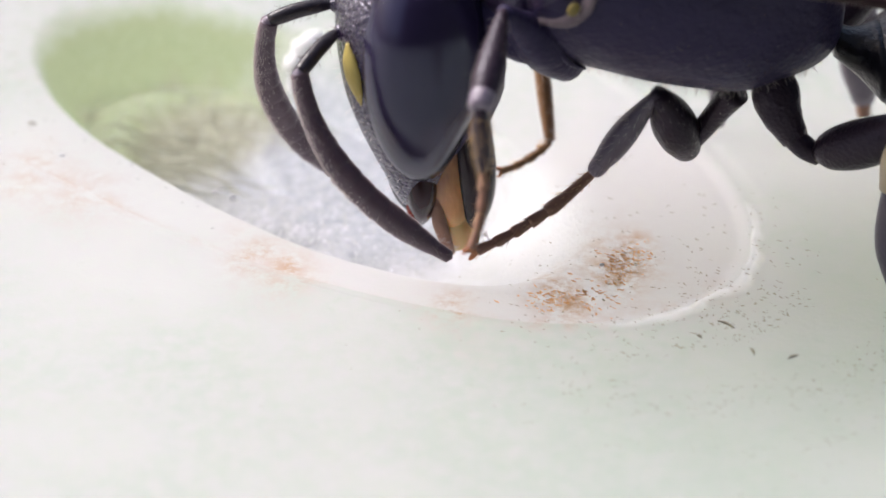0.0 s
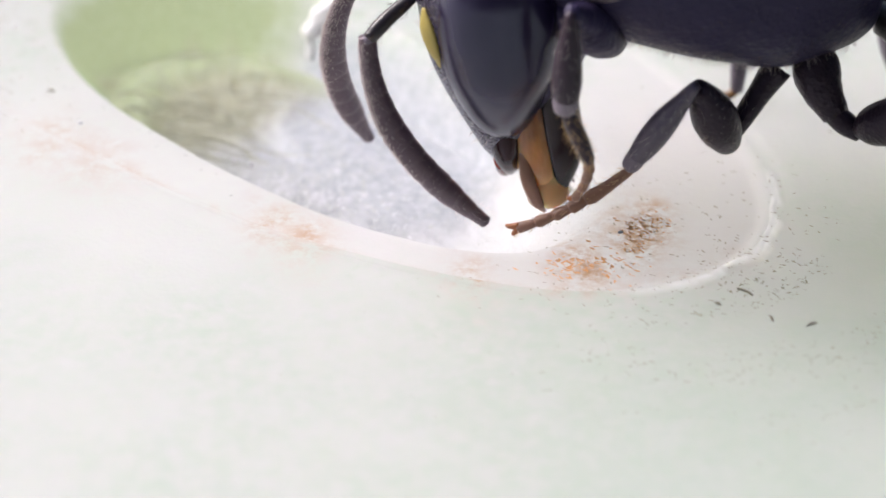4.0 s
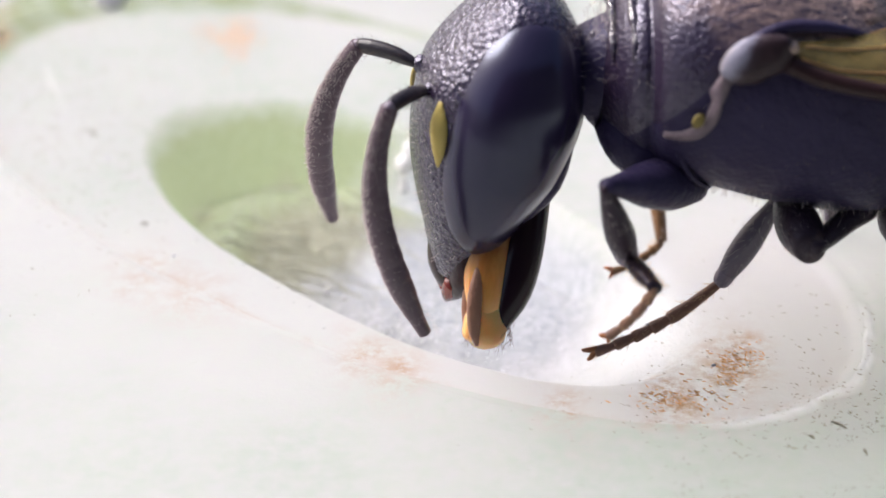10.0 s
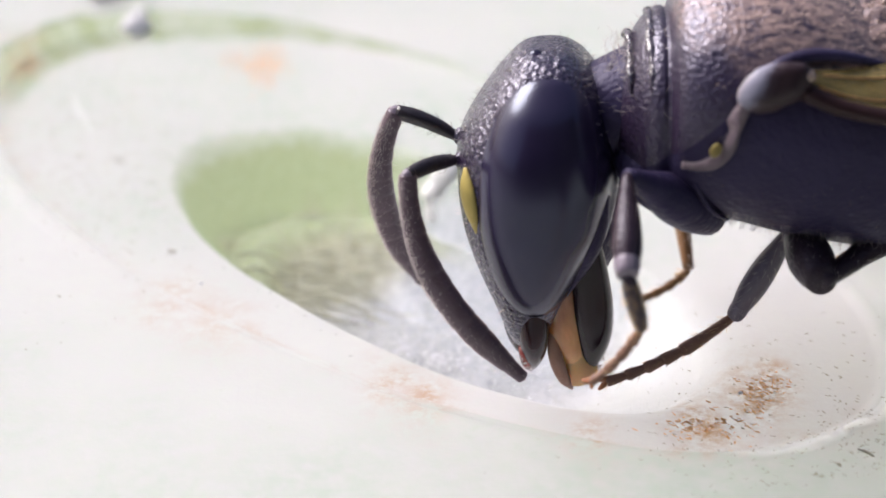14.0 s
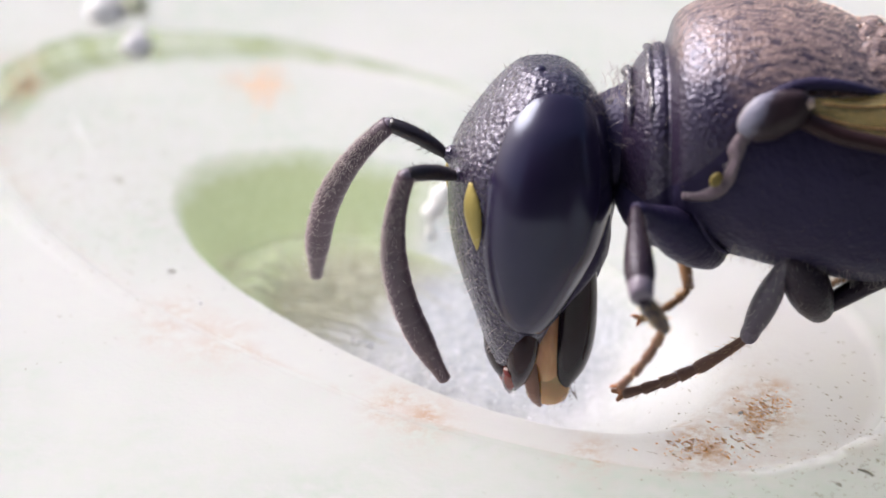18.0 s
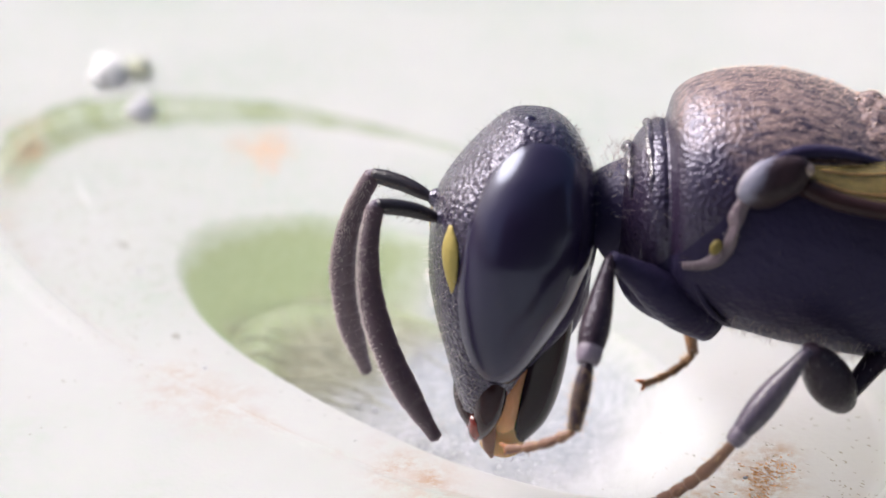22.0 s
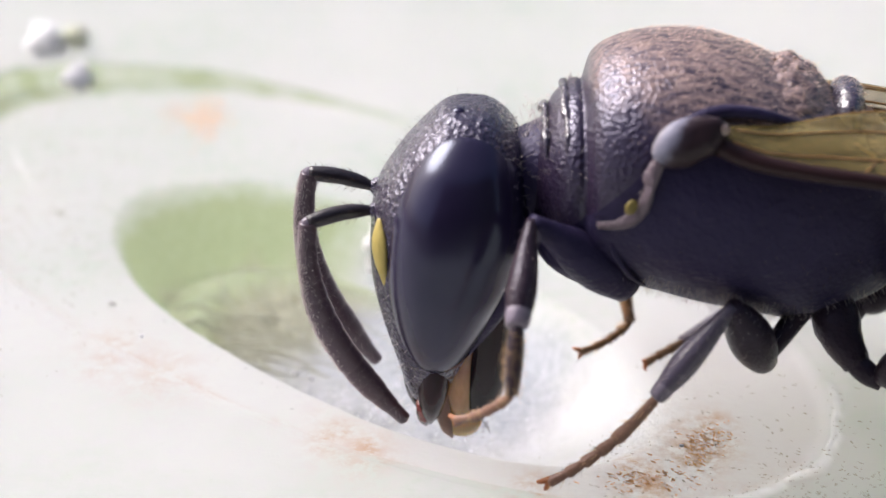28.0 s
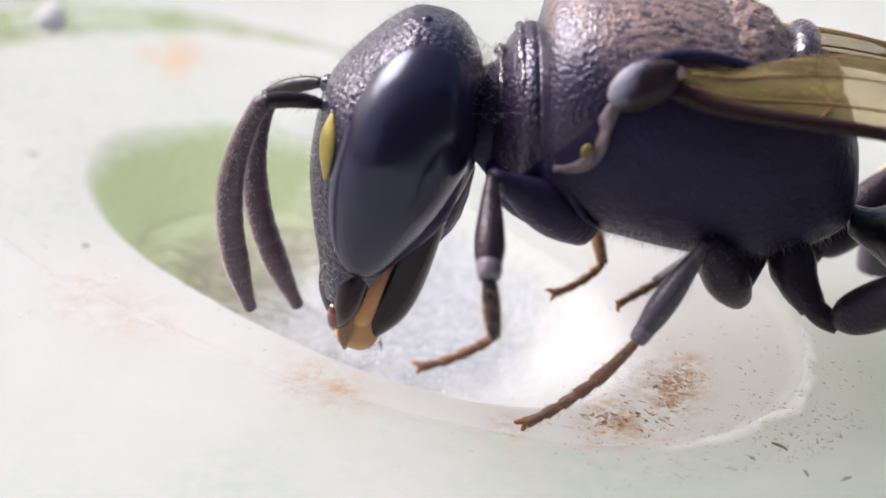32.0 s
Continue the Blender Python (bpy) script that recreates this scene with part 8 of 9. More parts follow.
    walk(MIDDLE[2], [
        (0, mm_pose(0.514, -0.398, -0.591, -88, 59.3, 172.1)), (0.5, mm_pose(0.522, -0.36, -0.61, -89.1, 58.4, 170.4)), (1, mm_pose(0.516, -0.326, -0.574, -84.7, 57, 175.2)),
        (1.5, mm_pose(0.568, -0.208, -0.562, -70.9, 50.3, -168.9)), (2, mm_pose(0.516, -0.3, -0.554, -76.8, 53.4, -176)), (2.5, mm_pose(0.516, -0.496, -0.514, -76.9, 57.8, -175.1)),
        (4.5, mm_pose(0.451, -0.813, -0.447, -84.2, 57.7, 176)), (5, mm_pose(0.474, -0.196, -0.817, -60.3, 38.4, -153.7)), (5.5, mm_pose(0.402, -0.363, -0.647, -81.3, 56.2, 179)),
        (6, mm_pose(0.401, -0.118, -0.799, -58.8, 42.4, -152.3)), (6.5, mm_pose(0.469, -0.018, -0.795, -58.4, 43.5, -151.8)), (7, mm_pose(0.572, -0.081, -0.688, -58, 44.2, -151.4)),
        (7.5, mm_pose(0.625, -0.053, -0.766, -58.5, 44.3, -152.1)), (8, mm_pose(0.571, -0.084, -0.637, -56.7, 46.3, -150)), (8.5, mm_pose(0.546, -0.038, -0.704, -57.6, 46, -151.2)),
        (9, mm_pose(0.578, -0.224, -0.511, -72.3, 55.6, -170)), (9.5, mm_pose(0.552, -0.247, -0.582, -73.5, 56.8, -171.2)), (10, mm_pose(0.515, -0.283, -0.509, -80.5, 59.7, -179)),
        (10.5, mm_pose(0.501, -0.321, -0.578, -80.1, 60.4, -178.3)), (11, mm_pose(0.413, -0.289, -0.651, -79.7, 61, -177.6)), (11.3, mm_pose(0.361, -0.266, -0.695, -79, 60.3, -177)), (11.5, mm_pose(0.361, -0.266, -0.695, -79, 60.3, -177)),
        (12, mm_pose(0.341, -0.25, -0.589, -74.3, 58.6, -171.8)), (12.5, mm_pose(0.356, -0.197, -0.65, -84.9, 60.9, 176.3)), (13, mm_pose(0.408, -0.337, -0.52, -102.6, 63.2, 157.5)),
        (13.5, mm_pose(0.548, -0.449, -0.455, -95, 63.6, 165.9)), (14, mm_pose(0.473, -0.279, -0.49, -80.9, 61, -179.1)), (14.5, mm_pose(0.434, -0.353, -0.438, -93.2, 64, 168)),
        (16.5, mm_pose(0.375, -0.32, -0.524, -108.4, 67.1, 153.3)), (17, mm_pose(0.447, -0.527, -0.366, -119.8, 65.8, 141.3)), (17.5, mm_pose(0.43, -0.643, -0.326, -121.8, 65.6, 139.3)),
        (18, mm_pose(0.42, -0.62, -0.288, -121.5, 65.1, 139.3)), (19, mm_pose(0.428, -0.675, -0.275, -123.2, 64.4, 137.3)), (19.2, mm_pose(0.386, -0.331, -0.491, -136.2, 59.1, 122.9)), (19.5, mm_pose(0.386, -0.331, -0.491, -136.2, 59.1, 122.9)),
        (20, mm_pose(0.346, -0.34, -0.475, -127.4, 63.2, 132.8)), (20.5, mm_pose(0.459, -0.631, -0.324, -129.9, 62.8, 130.3)), (21, mm_pose(0.754, -0.654, -0.277, -64.5, 49, -160.5)),
        (21.5, mm_pose(0.592, -0.997, -0.252, -66.2, 45.6, -162.8)), (22, mm_pose(0.494, -1.035, -0.285, -64.5, 47.8, -160.4)), (22.5, mm_pose(0.502, -0.998, -0.325, -65, 47.1, -161.1)), (22.7, mm_pose(0.502, -0.998, -0.325, -65, 47.1, -161.1)),
        (23, mm_pose(0.406, -1.092, -0.372, -66.8, 43.8, -163.7)), (23.5, mm_pose(0.356, -0.935, -0.415, -65.1, 46.8, -161.3)), (24, mm_pose(0.492, -0.839, -0.357, -66, 45.5, -162.6)),
        (24.5, mm_pose(0.544, -0.884, -0.359, -65.9, 45.8, -162.3)), (26.5, mm_pose(0.525, -0.881, -0.49, -66.7, 44.5, -163.5)), (27, mm_pose(0.473, -0.693, -0.517, -67, 43.9, -164)),
        (27.5, mm_pose(0.576, -0.755, -0.405, -76.7, 53.7, -175.9)), (28, mm_pose(0.567, -0.806, -0.352, -64.8, 47.2, -160.9)), (28.5, mm_pose(0.712, -0.644, -0.345, -61.6, 51.4, -156.7)),
        (29, mm_pose(0.628, -0.732, -0.344, -70, 57.5, -166.8)), (29.25, mm_pose(0.533, -0.733, -0.432, -71.8, 52.7, -169.8)), (29.5, mm_pose(0.533, -0.733, -0.432, -71.8, 52.7, -169.8)), (30, mm_pose(0.465, -0.673, -0.494, -64.5, 48, -160.4)),
        (30.5, mm_pose(0.635, -0.664, -0.426, -63.7, 49.1, -159.4)), (31, mm_pose(0.645, -0.579, -0.405, -63.4, 51.3, -159)), (31.5, mm_pose(0.642, -0.706, -0.345, -61.5, 51.6, -156.5)),
        (32, mm_pose(0.669, -0.785, -0.324, -61.9, 51.1, -157.1)),
    ])
    walk(MIDDLE[3], [
        (0, mm_pose(0.16, -0.349, -1.193, -66.7, 29.4, -162.3)), (0.5, mm_pose(0.16, -0.299, -1.206, -68.8, 26.6, -166.1)), (1, mm_pose(0.136, -0.294, -1.161, -69.7, 25.6, -167.9)),
        (1.5, mm_pose(0.129, -0.295, -1.1, -70.4, 24.5, -169.3)), (2, mm_pose(0.1, -0.329, -1.115, -70.1, 25.6, -168.7)), (2.5, mm_pose(0.144, -0.528, -1.107, -70.3, 24.2, -169.1)),
        (4.5, mm_pose(0.078, -0.787, -1.039, -86.6, 40, 164.5)), (5, mm_pose(-0.018, -0.439, -1.251, -68.7, 25.4, -165.7)), (5.5, mm_pose(0.012, -0.357, -1.228, -68.7, 26.3, -165.8)),
        (6, mm_pose(-0.056, -0.358, -1.271, -69.1, 26.5, -166.7)), (6.5, mm_pose(0.022, -0.258, -1.277, -69.1, 27.1, -166.7)), (7, mm_pose(0.132, -0.321, -1.176, -68.9, 27.6, -166.4)),
        (7.5, mm_pose(0.183, -0.287, -1.255, -68.6, 28.8, -165.9)), (8, mm_pose(0.152, -0.326, -1.143, -69.1, 28, -166.8)), (8.5, mm_pose(0.12, -0.272, -1.208, -69.7, 27, -168)),
        (9, mm_pose(0.189, -0.293, -1.089, -70.1, 26.4, -168.7)), (9.5, mm_pose(0.173, -0.306, -1.167, -70, 26.6, -168.5)), (10, mm_pose(0.162, -0.289, -1.114, -69.8, 26.9, -168.3)),
        (10.5, mm_pose(0.156, -0.331, -1.186, -69.5, 26.8, -167.6)), (11, mm_pose(0.075, -0.303, -1.263, -69.2, 26.8, -166.9)), (11.3, mm_pose(0.015, -0.284, -1.303, -69.9, 25.8, -168.2)), (11.5, mm_pose(0.015, -0.284, -1.303, -69.9, 25.8, -168.2)),
        (12, mm_pose(-0.02, -0.302, -1.187, -71, 23.5, -170.8)), (12.5, mm_pose(0.016, -0.175, -1.261, -70.4, 25.9, -169.4)), (13, mm_pose(0.117, -0.216, -1.145, -70.1, 27, -168.8)),
        (13.5, mm_pose(0.246, -0.373, -1.082, -70.5, 26.2, -169.6)), (14, mm_pose(0.133, -0.284, -1.102, -70.8, 25.6, -170.3)), (14.5, mm_pose(0.134, -0.29, -1.067, -70.9, 25.5, -170.5)),
        (16.5, mm_pose(0.132, -0.198, -1.169, -71.1, 26, -171.1)), (17, mm_pose(0.223, -0.348, -1.005, -78.7, 31.3, 173.6)), (17.5, mm_pose(0.211, -0.454, -0.963, -79.7, 30.8, 171.2)),
        (18, mm_pose(0.197, -0.428, -0.923, -80.8, 30.5, 168.6)), (19, mm_pose(0.206, -0.47, -0.906, -82.8, 32, 165.7)), (19.2, mm_pose(0.19, -0.029, -1.091, -72.2, 24.8, -173.5)), (19.5, mm_pose(0.19, -0.029, -1.091, -72.2, 24.8, -173.5)),
        (20, mm_pose(0.132, -0.109, -1.099, -71.6, 27.8, -172.1)), (20.5, mm_pose(0.251, -0.387, -0.946, -85.7, 34.1, 161.6)), (21, mm_pose(0.322, -0.808, -0.806, -87.6, 45.7, 166.3)),
        (21.5, mm_pose(0.124, -1.142, -0.752, -106.3, 45.3, 141.6)), (22, mm_pose(0.051, -1.193, -0.804, -105.1, 42, 140.1)), (22.5, mm_pose(0.051, -1.152, -0.837, -104.1, 42.7, 141.9)), (22.7, mm_pose(0.051, -1.152, -0.837, -104.1, 42.7, 141.9)),
        (23, mm_pose(-0.079, -1.234, -0.857, -108.3, 45.7, 139.8)), (23.5, mm_pose(-0.098, -1.089, -0.926, -100.9, 42.1, 145.3)), (24, mm_pose(0.024, -0.986, -0.856, -102.1, 43.2, 144.8)),
        (24.5, mm_pose(0.079, -1.032, -0.86, -103.5, 41.2, 141.2)), (26.5, mm_pose(0.046, -1.023, -0.981, -93.5, 36.1, 150)), (27, mm_pose(-0.012, -0.832, -1.002, -82.6, 39.7, 170.7)),
        (27.5, mm_pose(0.162, -0.785, -0.969, -78.4, 37.3, 176.8)), (28, mm_pose(0.118, -0.961, -0.866, -84.6, 42.9, 169.3)), (28.5, mm_pose(0.311, -0.816, -0.892, -74.2, 35.4, -176.3)),
        (29, mm_pose(0.262, -0.817, -0.934, -76.4, 34.7, 179.5)), (29.25, mm_pose(0.116, -0.808, -0.989, -78.3, 38.4, 177.3)), (29.5, mm_pose(0.116, -0.808, -0.989, -78.3, 38.4, 177.3)), (30, mm_pose(0.024, -0.831, -1.015, -79.2, 40.1, 176.5)),
        (30.5, mm_pose(0.207, -0.826, -0.955, -79.3, 41.7, 176.9)), (31, mm_pose(0.237, -0.736, -0.951, -72.3, 37, -172.6)), (31.5, mm_pose(0.243, -0.879, -0.894, -78.5, 39.1, 177.3)),
        (32, mm_pose(0.264, -0.956, -0.869, -83.7, 41.3, 169.8)),
    ])
    walk(FAR_FORE[0], [
        (0, mm_pose(-0.052, 0.42, -0.352, -159.6, 49, 101.6)), (0.5, mm_pose(-0.052, 0.42, -0.352, -154.3, 43.7, 102.7)), (1, mm_pose(-0.052, 0.42, -0.352, -145.4, 36.9, 103.7)),
        (1.5, mm_pose(-0.052, 0.42, -0.352, -132.2, 31.2, 105.5)), (2, mm_pose(-0.052, 0.42, -0.352, -127.2, 31.3, 108.3)), (2.5, mm_pose(-0.052, 0.42, -0.352, -131.5, 31.9, 106.5)),
        (4.5, mm_pose(-0.052, 0.42, -0.352, -131.2, 46, 118.8)), (5, mm_pose(-0.052, 0.42, -0.352, -124, 47.3, 125.7)), (5.5, mm_pose(-0.052, 0.42, -0.352, -123.6, 43.4, 122.8)),
        (6, mm_pose(-0.052, 0.42, -0.352, -124.5, 43.2, 121.9)), (6.5, mm_pose(-0.052, 0.42, -0.352, -129.9, 43.7, 118.1)), (7, mm_pose(-0.052, 0.42, -0.352, -143.5, 39.1, 106.1)),
        (7.5, mm_pose(-0.052, 0.42, -0.352, -153.7, 44, 103.2)), (8, mm_pose(-0.052, 0.42, -0.352, -142.9, 35.6, 104)), (8.5, mm_pose(-0.052, 0.42, -0.352, -138.3, 36.9, 107.2)),
        (9, mm_pose(-0.052, 0.42, -0.352, -131.8, 29.2, 103.7)), (9.5, mm_pose(-0.052, 0.42, -0.352, -135, 33.3, 106)), (10, mm_pose(-0.052, 0.42, -0.352, -130.9, 30.7, 105.6)),
        (10.5, mm_pose(-0.052, 0.42, -0.352, -139.4, 36.6, 106.5)), (11, mm_pose(-0.052, 0.42, -0.352, -136.1, 42.5, 112.8)), (11.3, mm_pose(-0.052, 0.42, -0.352, -133.9, 41.7, 113.7)), (11.5, mm_pose(-0.052, 0.42, -0.352, -133.9, 41.7, 113.7)),
        (12, mm_pose(-0.052, 0.42, -0.352, -108.5, 29, 119)), (12.5, mm_pose(-0.052, 0.42, -0.352, -120.9, 35.4, 117)), (13, mm_pose(-0.052, 0.42, -0.352, -121.6, 29.8, 109.7)),
        (13.5, mm_pose(-0.052, 0.42, -0.352, -134.3, 25.7, 99.3)), (14, mm_pose(-0.052, 0.42, -0.352, -127.4, 25.4, 101.2)), (14.5, mm_pose(-0.052, 0.42, -0.352, -116.2, 22.5, 101.5)),
        (16.5, mm_pose(-0.052, 0.42, -0.352, -114.6, 25.1, 107.1)), (17, mm_pose(-0.052, 0.42, -0.352, -113.3, 21.1, 100.1)), (17.5, mm_pose(-0.052, 0.42, -0.352, -89.4, 16.9, 101.2)),
        (18, mm_pose(-0.052, 0.42, -0.352, -73.3, 13.8, 100.8)), (18.5, mm_pose(-0.052, 0.42, -0.352, -72, 13.4, 101.5)), (19, mm_pose(-0.052, 0.42, -0.352, -64.5, 11.8, 101.3)), (19.2, mm_pose(-0.052, 0.42, -0.352, -82.5, 15.2, 107.3)),
        (19.5, mm_pose(-0.052, 0.42, -0.352, -82.5, 15.2, 107.3)), (20, mm_pose(-0.052, 0.42, -0.352, -85.6, 16.1, 107.9)), (20.5, mm_pose(-0.052, 0.42, -0.352, -71, 13.6, 100.1)),
        (21, mm_pose(-0.052, 0.42, -0.352, -43.1, 8.2, 98.4)), (21.5, mm_pose(-0.052, 0.42, -0.352, -34.6, 4.1, 99.1)), (22, mm_pose(-0.052, 0.42, -0.352, -35.7, 4.6, 99.1)),
        (22.5, mm_pose(-0.052, 0.42, -0.352, -43.9, 7.1, 99.8)), (22.7, mm_pose(-0.052, 0.42, -0.352, -43.9, 7.1, 99.8)), (23, mm_pose(-0.052, 0.42, -0.352, -56.9, 8.8, 103.1)), (23.5, mm_pose(-0.052, 0.42, -0.352, -67.6, 10.9, 106)),
        (24, mm_pose(-0.052, 0.42, -0.352, -46.4, 10.1, 97.3)), (24.5, mm_pose(-0.052, 0.42, -0.352, -33.6, 9.3, 95.2)), (26.5, mm_pose(-0.052, 0.42, -0.352, -59.6, 11, 100.5)),
        (27, mm_pose(-0.052, 0.42, -0.352, -74.5, 13.9, 101.7)), (27.5, mm_pose(-0.052, 0.42, -0.352, -20, 11.2, 92.1)), (28, mm_pose(-0.052, 0.42, -0.352, -10, 8.6, 91.5)),
        (28.5, mm_pose(-0.052, 0.42, -0.352, 21.8, 4.5, 84.9)), (29, mm_pose(-0.052, 0.42, -0.352, 6.2, 6.8, 88.9)), (29.25, mm_pose(-0.052, 0.42, -0.352, -59.9, 12.1, 98.5)), (29.5, mm_pose(-0.052, 0.42, -0.352, -59.9, 12.1, 98.5)),
        (30, mm_pose(-0.052, 0.42, -0.352, -75.5, 14.3, 100.9)), (30.5, mm_pose(-0.052, 0.42, -0.352, 20, 13.2, 88.7)), (31, mm_pose(-0.052, 0.42, -0.352, 8.2, 9.3, 88.9)),
        (31.5, mm_pose(-0.052, 0.42, -0.352, 9.8, 7.5, 88.3)), (32, mm_pose(-0.052, 0.42, -0.352, 26.3, 7.9, 85.5)),
    ])
    walk(FAR_FORE[1], [
        (0, mm_pose(-0.158, 0.934, -0.956, 11.4, 53.3, -78.8)), (0.5, mm_pose(-0.179, 0.985, -0.904, 11.2, 52.4, -79)), (1, mm_pose(-0.203, 1.041, -0.832, 11.2, 50.7, -79.2)),
        (1.5, mm_pose(-0.235, 1.079, -0.767, 11.2, 48, -79.3)), (2, mm_pose(-0.266, 1.069, -0.768, 10.1, 50.5, -80.2)), (2.5, mm_pose(-0.245, 1.071, -0.774, 11.1, 48, -79.5)),
        (4.5, mm_pose(-0.319, 0.907, -0.927, 5.8, 56, -84.2)), (5, mm_pose(-0.368, 0.861, -0.94, 2, 58.2, -88)), (5.5, mm_pose(-0.367, 0.908, -0.902, 2.8, 57.7, -87.1)),
        (6, mm_pose(-0.359, 0.915, -0.9, 0.9, 60.7, -89.1)), (6.5, mm_pose(-0.324, 0.93, -0.905, 3.1, 60.5, -86.9)), (7, mm_pose(-0.224, 1.017, -0.856, 10.2, 53.2, -80)),
        (7.5, mm_pose(-0.183, 0.98, -0.908, 10.5, 57.9, -79.4)), (8, mm_pose(-0.209, 1.051, -0.817, 10.9, 52.2, -79.4)), (8.5, mm_pose(-0.242, 1.031, -0.832, 9.2, 55.6, -80.8)),
        (9, mm_pose(-0.217, 1.099, -0.742, 11.3, 49.6, -79.2)), (9.5, mm_pose(-0.237, 1.063, -0.791, 10, 53.5, -80.1)), (10, mm_pose(-0.237, 1.083, -0.76, 10.5, 51.4, -79.8)),
        (10.5, mm_pose(-0.234, 1.036, -0.829, 9.9, 53.9, -80.2)), (11, mm_pose(-0.28, 0.964, -0.892, 6.4, 58.5, -83.5)), (11.3, mm_pose(-0.291, 0.967, -0.884, 4.9, 60.7, -85)), (11.5, mm_pose(-0.291, 0.967, -0.884, 4.9, 60.7, -85)),
        (12, mm_pose(-0.391, 1.032, -0.74, 3, 56.9, -87)), (12.5, mm_pose(-0.348, 1.001, -0.816, 1.8, 61.2, -88.2)), (13, mm_pose(-0.286, 1.074, -0.749, 8.2, 54.9, -81.8)),
        (13.5, mm_pose(-0.168, 1.131, -0.699, 12.2, 49.4, -78.3)), (14, mm_pose(-0.193, 1.129, -0.695, 11.7, 50.9, -78.7)), (14.5, mm_pose(-0.2, 1.144, -0.658, 11.7, 49.8, -78.7)),
        (16.5, mm_pose(-0.265, 1.112, -0.692, 8.4, 57, -81.5)), (17, mm_pose(-0.183, 1.155, -0.64, 11.9, 52.5, -78.3)), (17.5, mm_pose(-0.201, 1.171, -0.584, 11.6, 51.4, -78.7)),
        (18, mm_pose(-0.198, 1.183, -0.543, 11.8, 50.7, -78.6)), (18.5, mm_pose(-0.208, 1.182, -0.537, 11.5, 51.8, -78.8)), (19, mm_pose(-0.205, 1.188, -0.515, 11.6, 52.1, -78.7)), (19.2, mm_pose(-0.281, 1.157, -0.562, 7.6, 57.7, -82.3)),
        (19.5, mm_pose(-0.281, 1.157, -0.562, 7.6, 57.7, -82.3)), (20, mm_pose(-0.287, 1.151, -0.574, 6.6, 59.7, -83.3)), (20.5, mm_pose(-0.188, 1.186, -0.54, 12, 56.2, -78)),
        (21, mm_pose(-0.167, 1.203, -0.466, 12.8, 53.9, -77.3)), (21.5, mm_pose(-0.178, 1.208, -0.409, 12.5, 52.3, -77.7)), (22, mm_pose(-0.177, 1.207, -0.417, 12.5, 52.6, -77.7)),
        (22.5, mm_pose(-0.186, 1.202, -0.451, 12.2, 53.9, -77.9)), (22.7, mm_pose(-0.186, 1.202, -0.451, 12.2, 53.9, -77.9)), (23, mm_pose(-0.231, 1.19, -0.474, 10.3, 55.9, -79.7)), (23.5, mm_pose(-0.268, 1.175, -0.503, 8, 58.3, -81.9)),
        (24, mm_pose(-0.152, 1.201, -0.493, 13.4, 54.6, -76.7)), (24.5, mm_pose(-0.123, 1.206, -0.481, 14.3, 53.6, -75.9)), (26.5, mm_pose(-0.194, 1.192, -0.505, 11.8, 56.1, -78.2)),
        (27, mm_pose(-0.209, 1.181, -0.544, 11, 58.1, -78.9)), (27.5, mm_pose(-0.081, 1.204, -0.507, 15.7, 54, -74.4)), (28, mm_pose(-0.072, 1.211, -0.471, 15.7, 52.6, -74.6)),
        (28.5, mm_pose(0.019, 1.214, -0.415, 17.6, 50.5, -72.8)), (29, mm_pose(-0.037, 1.214, -0.447, 16.4, 51.5, -73.9)), (29.25, mm_pose(-0.168, 1.194, -0.52, 12.8, 56, -77.2)), (29.5, mm_pose(-0.168, 1.194, -0.52, 12.8, 56, -77.2)),
        (30, mm_pose(-0.198, 1.181, -0.549, 11.5, 58, -78.4)), (30.5, mm_pose(-0.034, 1.199, -0.535, 17.5, 54.8, -72.5)), (31, mm_pose(-0.037, 1.209, -0.481, 16.8, 52.7, -73.5)),
        (31.5, mm_pose(-0.029, 1.213, -0.457, 16.7, 51.8, -73.6)), (32, mm_pose(0.011, 1.21, -0.462, 18, 51.9, -72.4)),
    ])
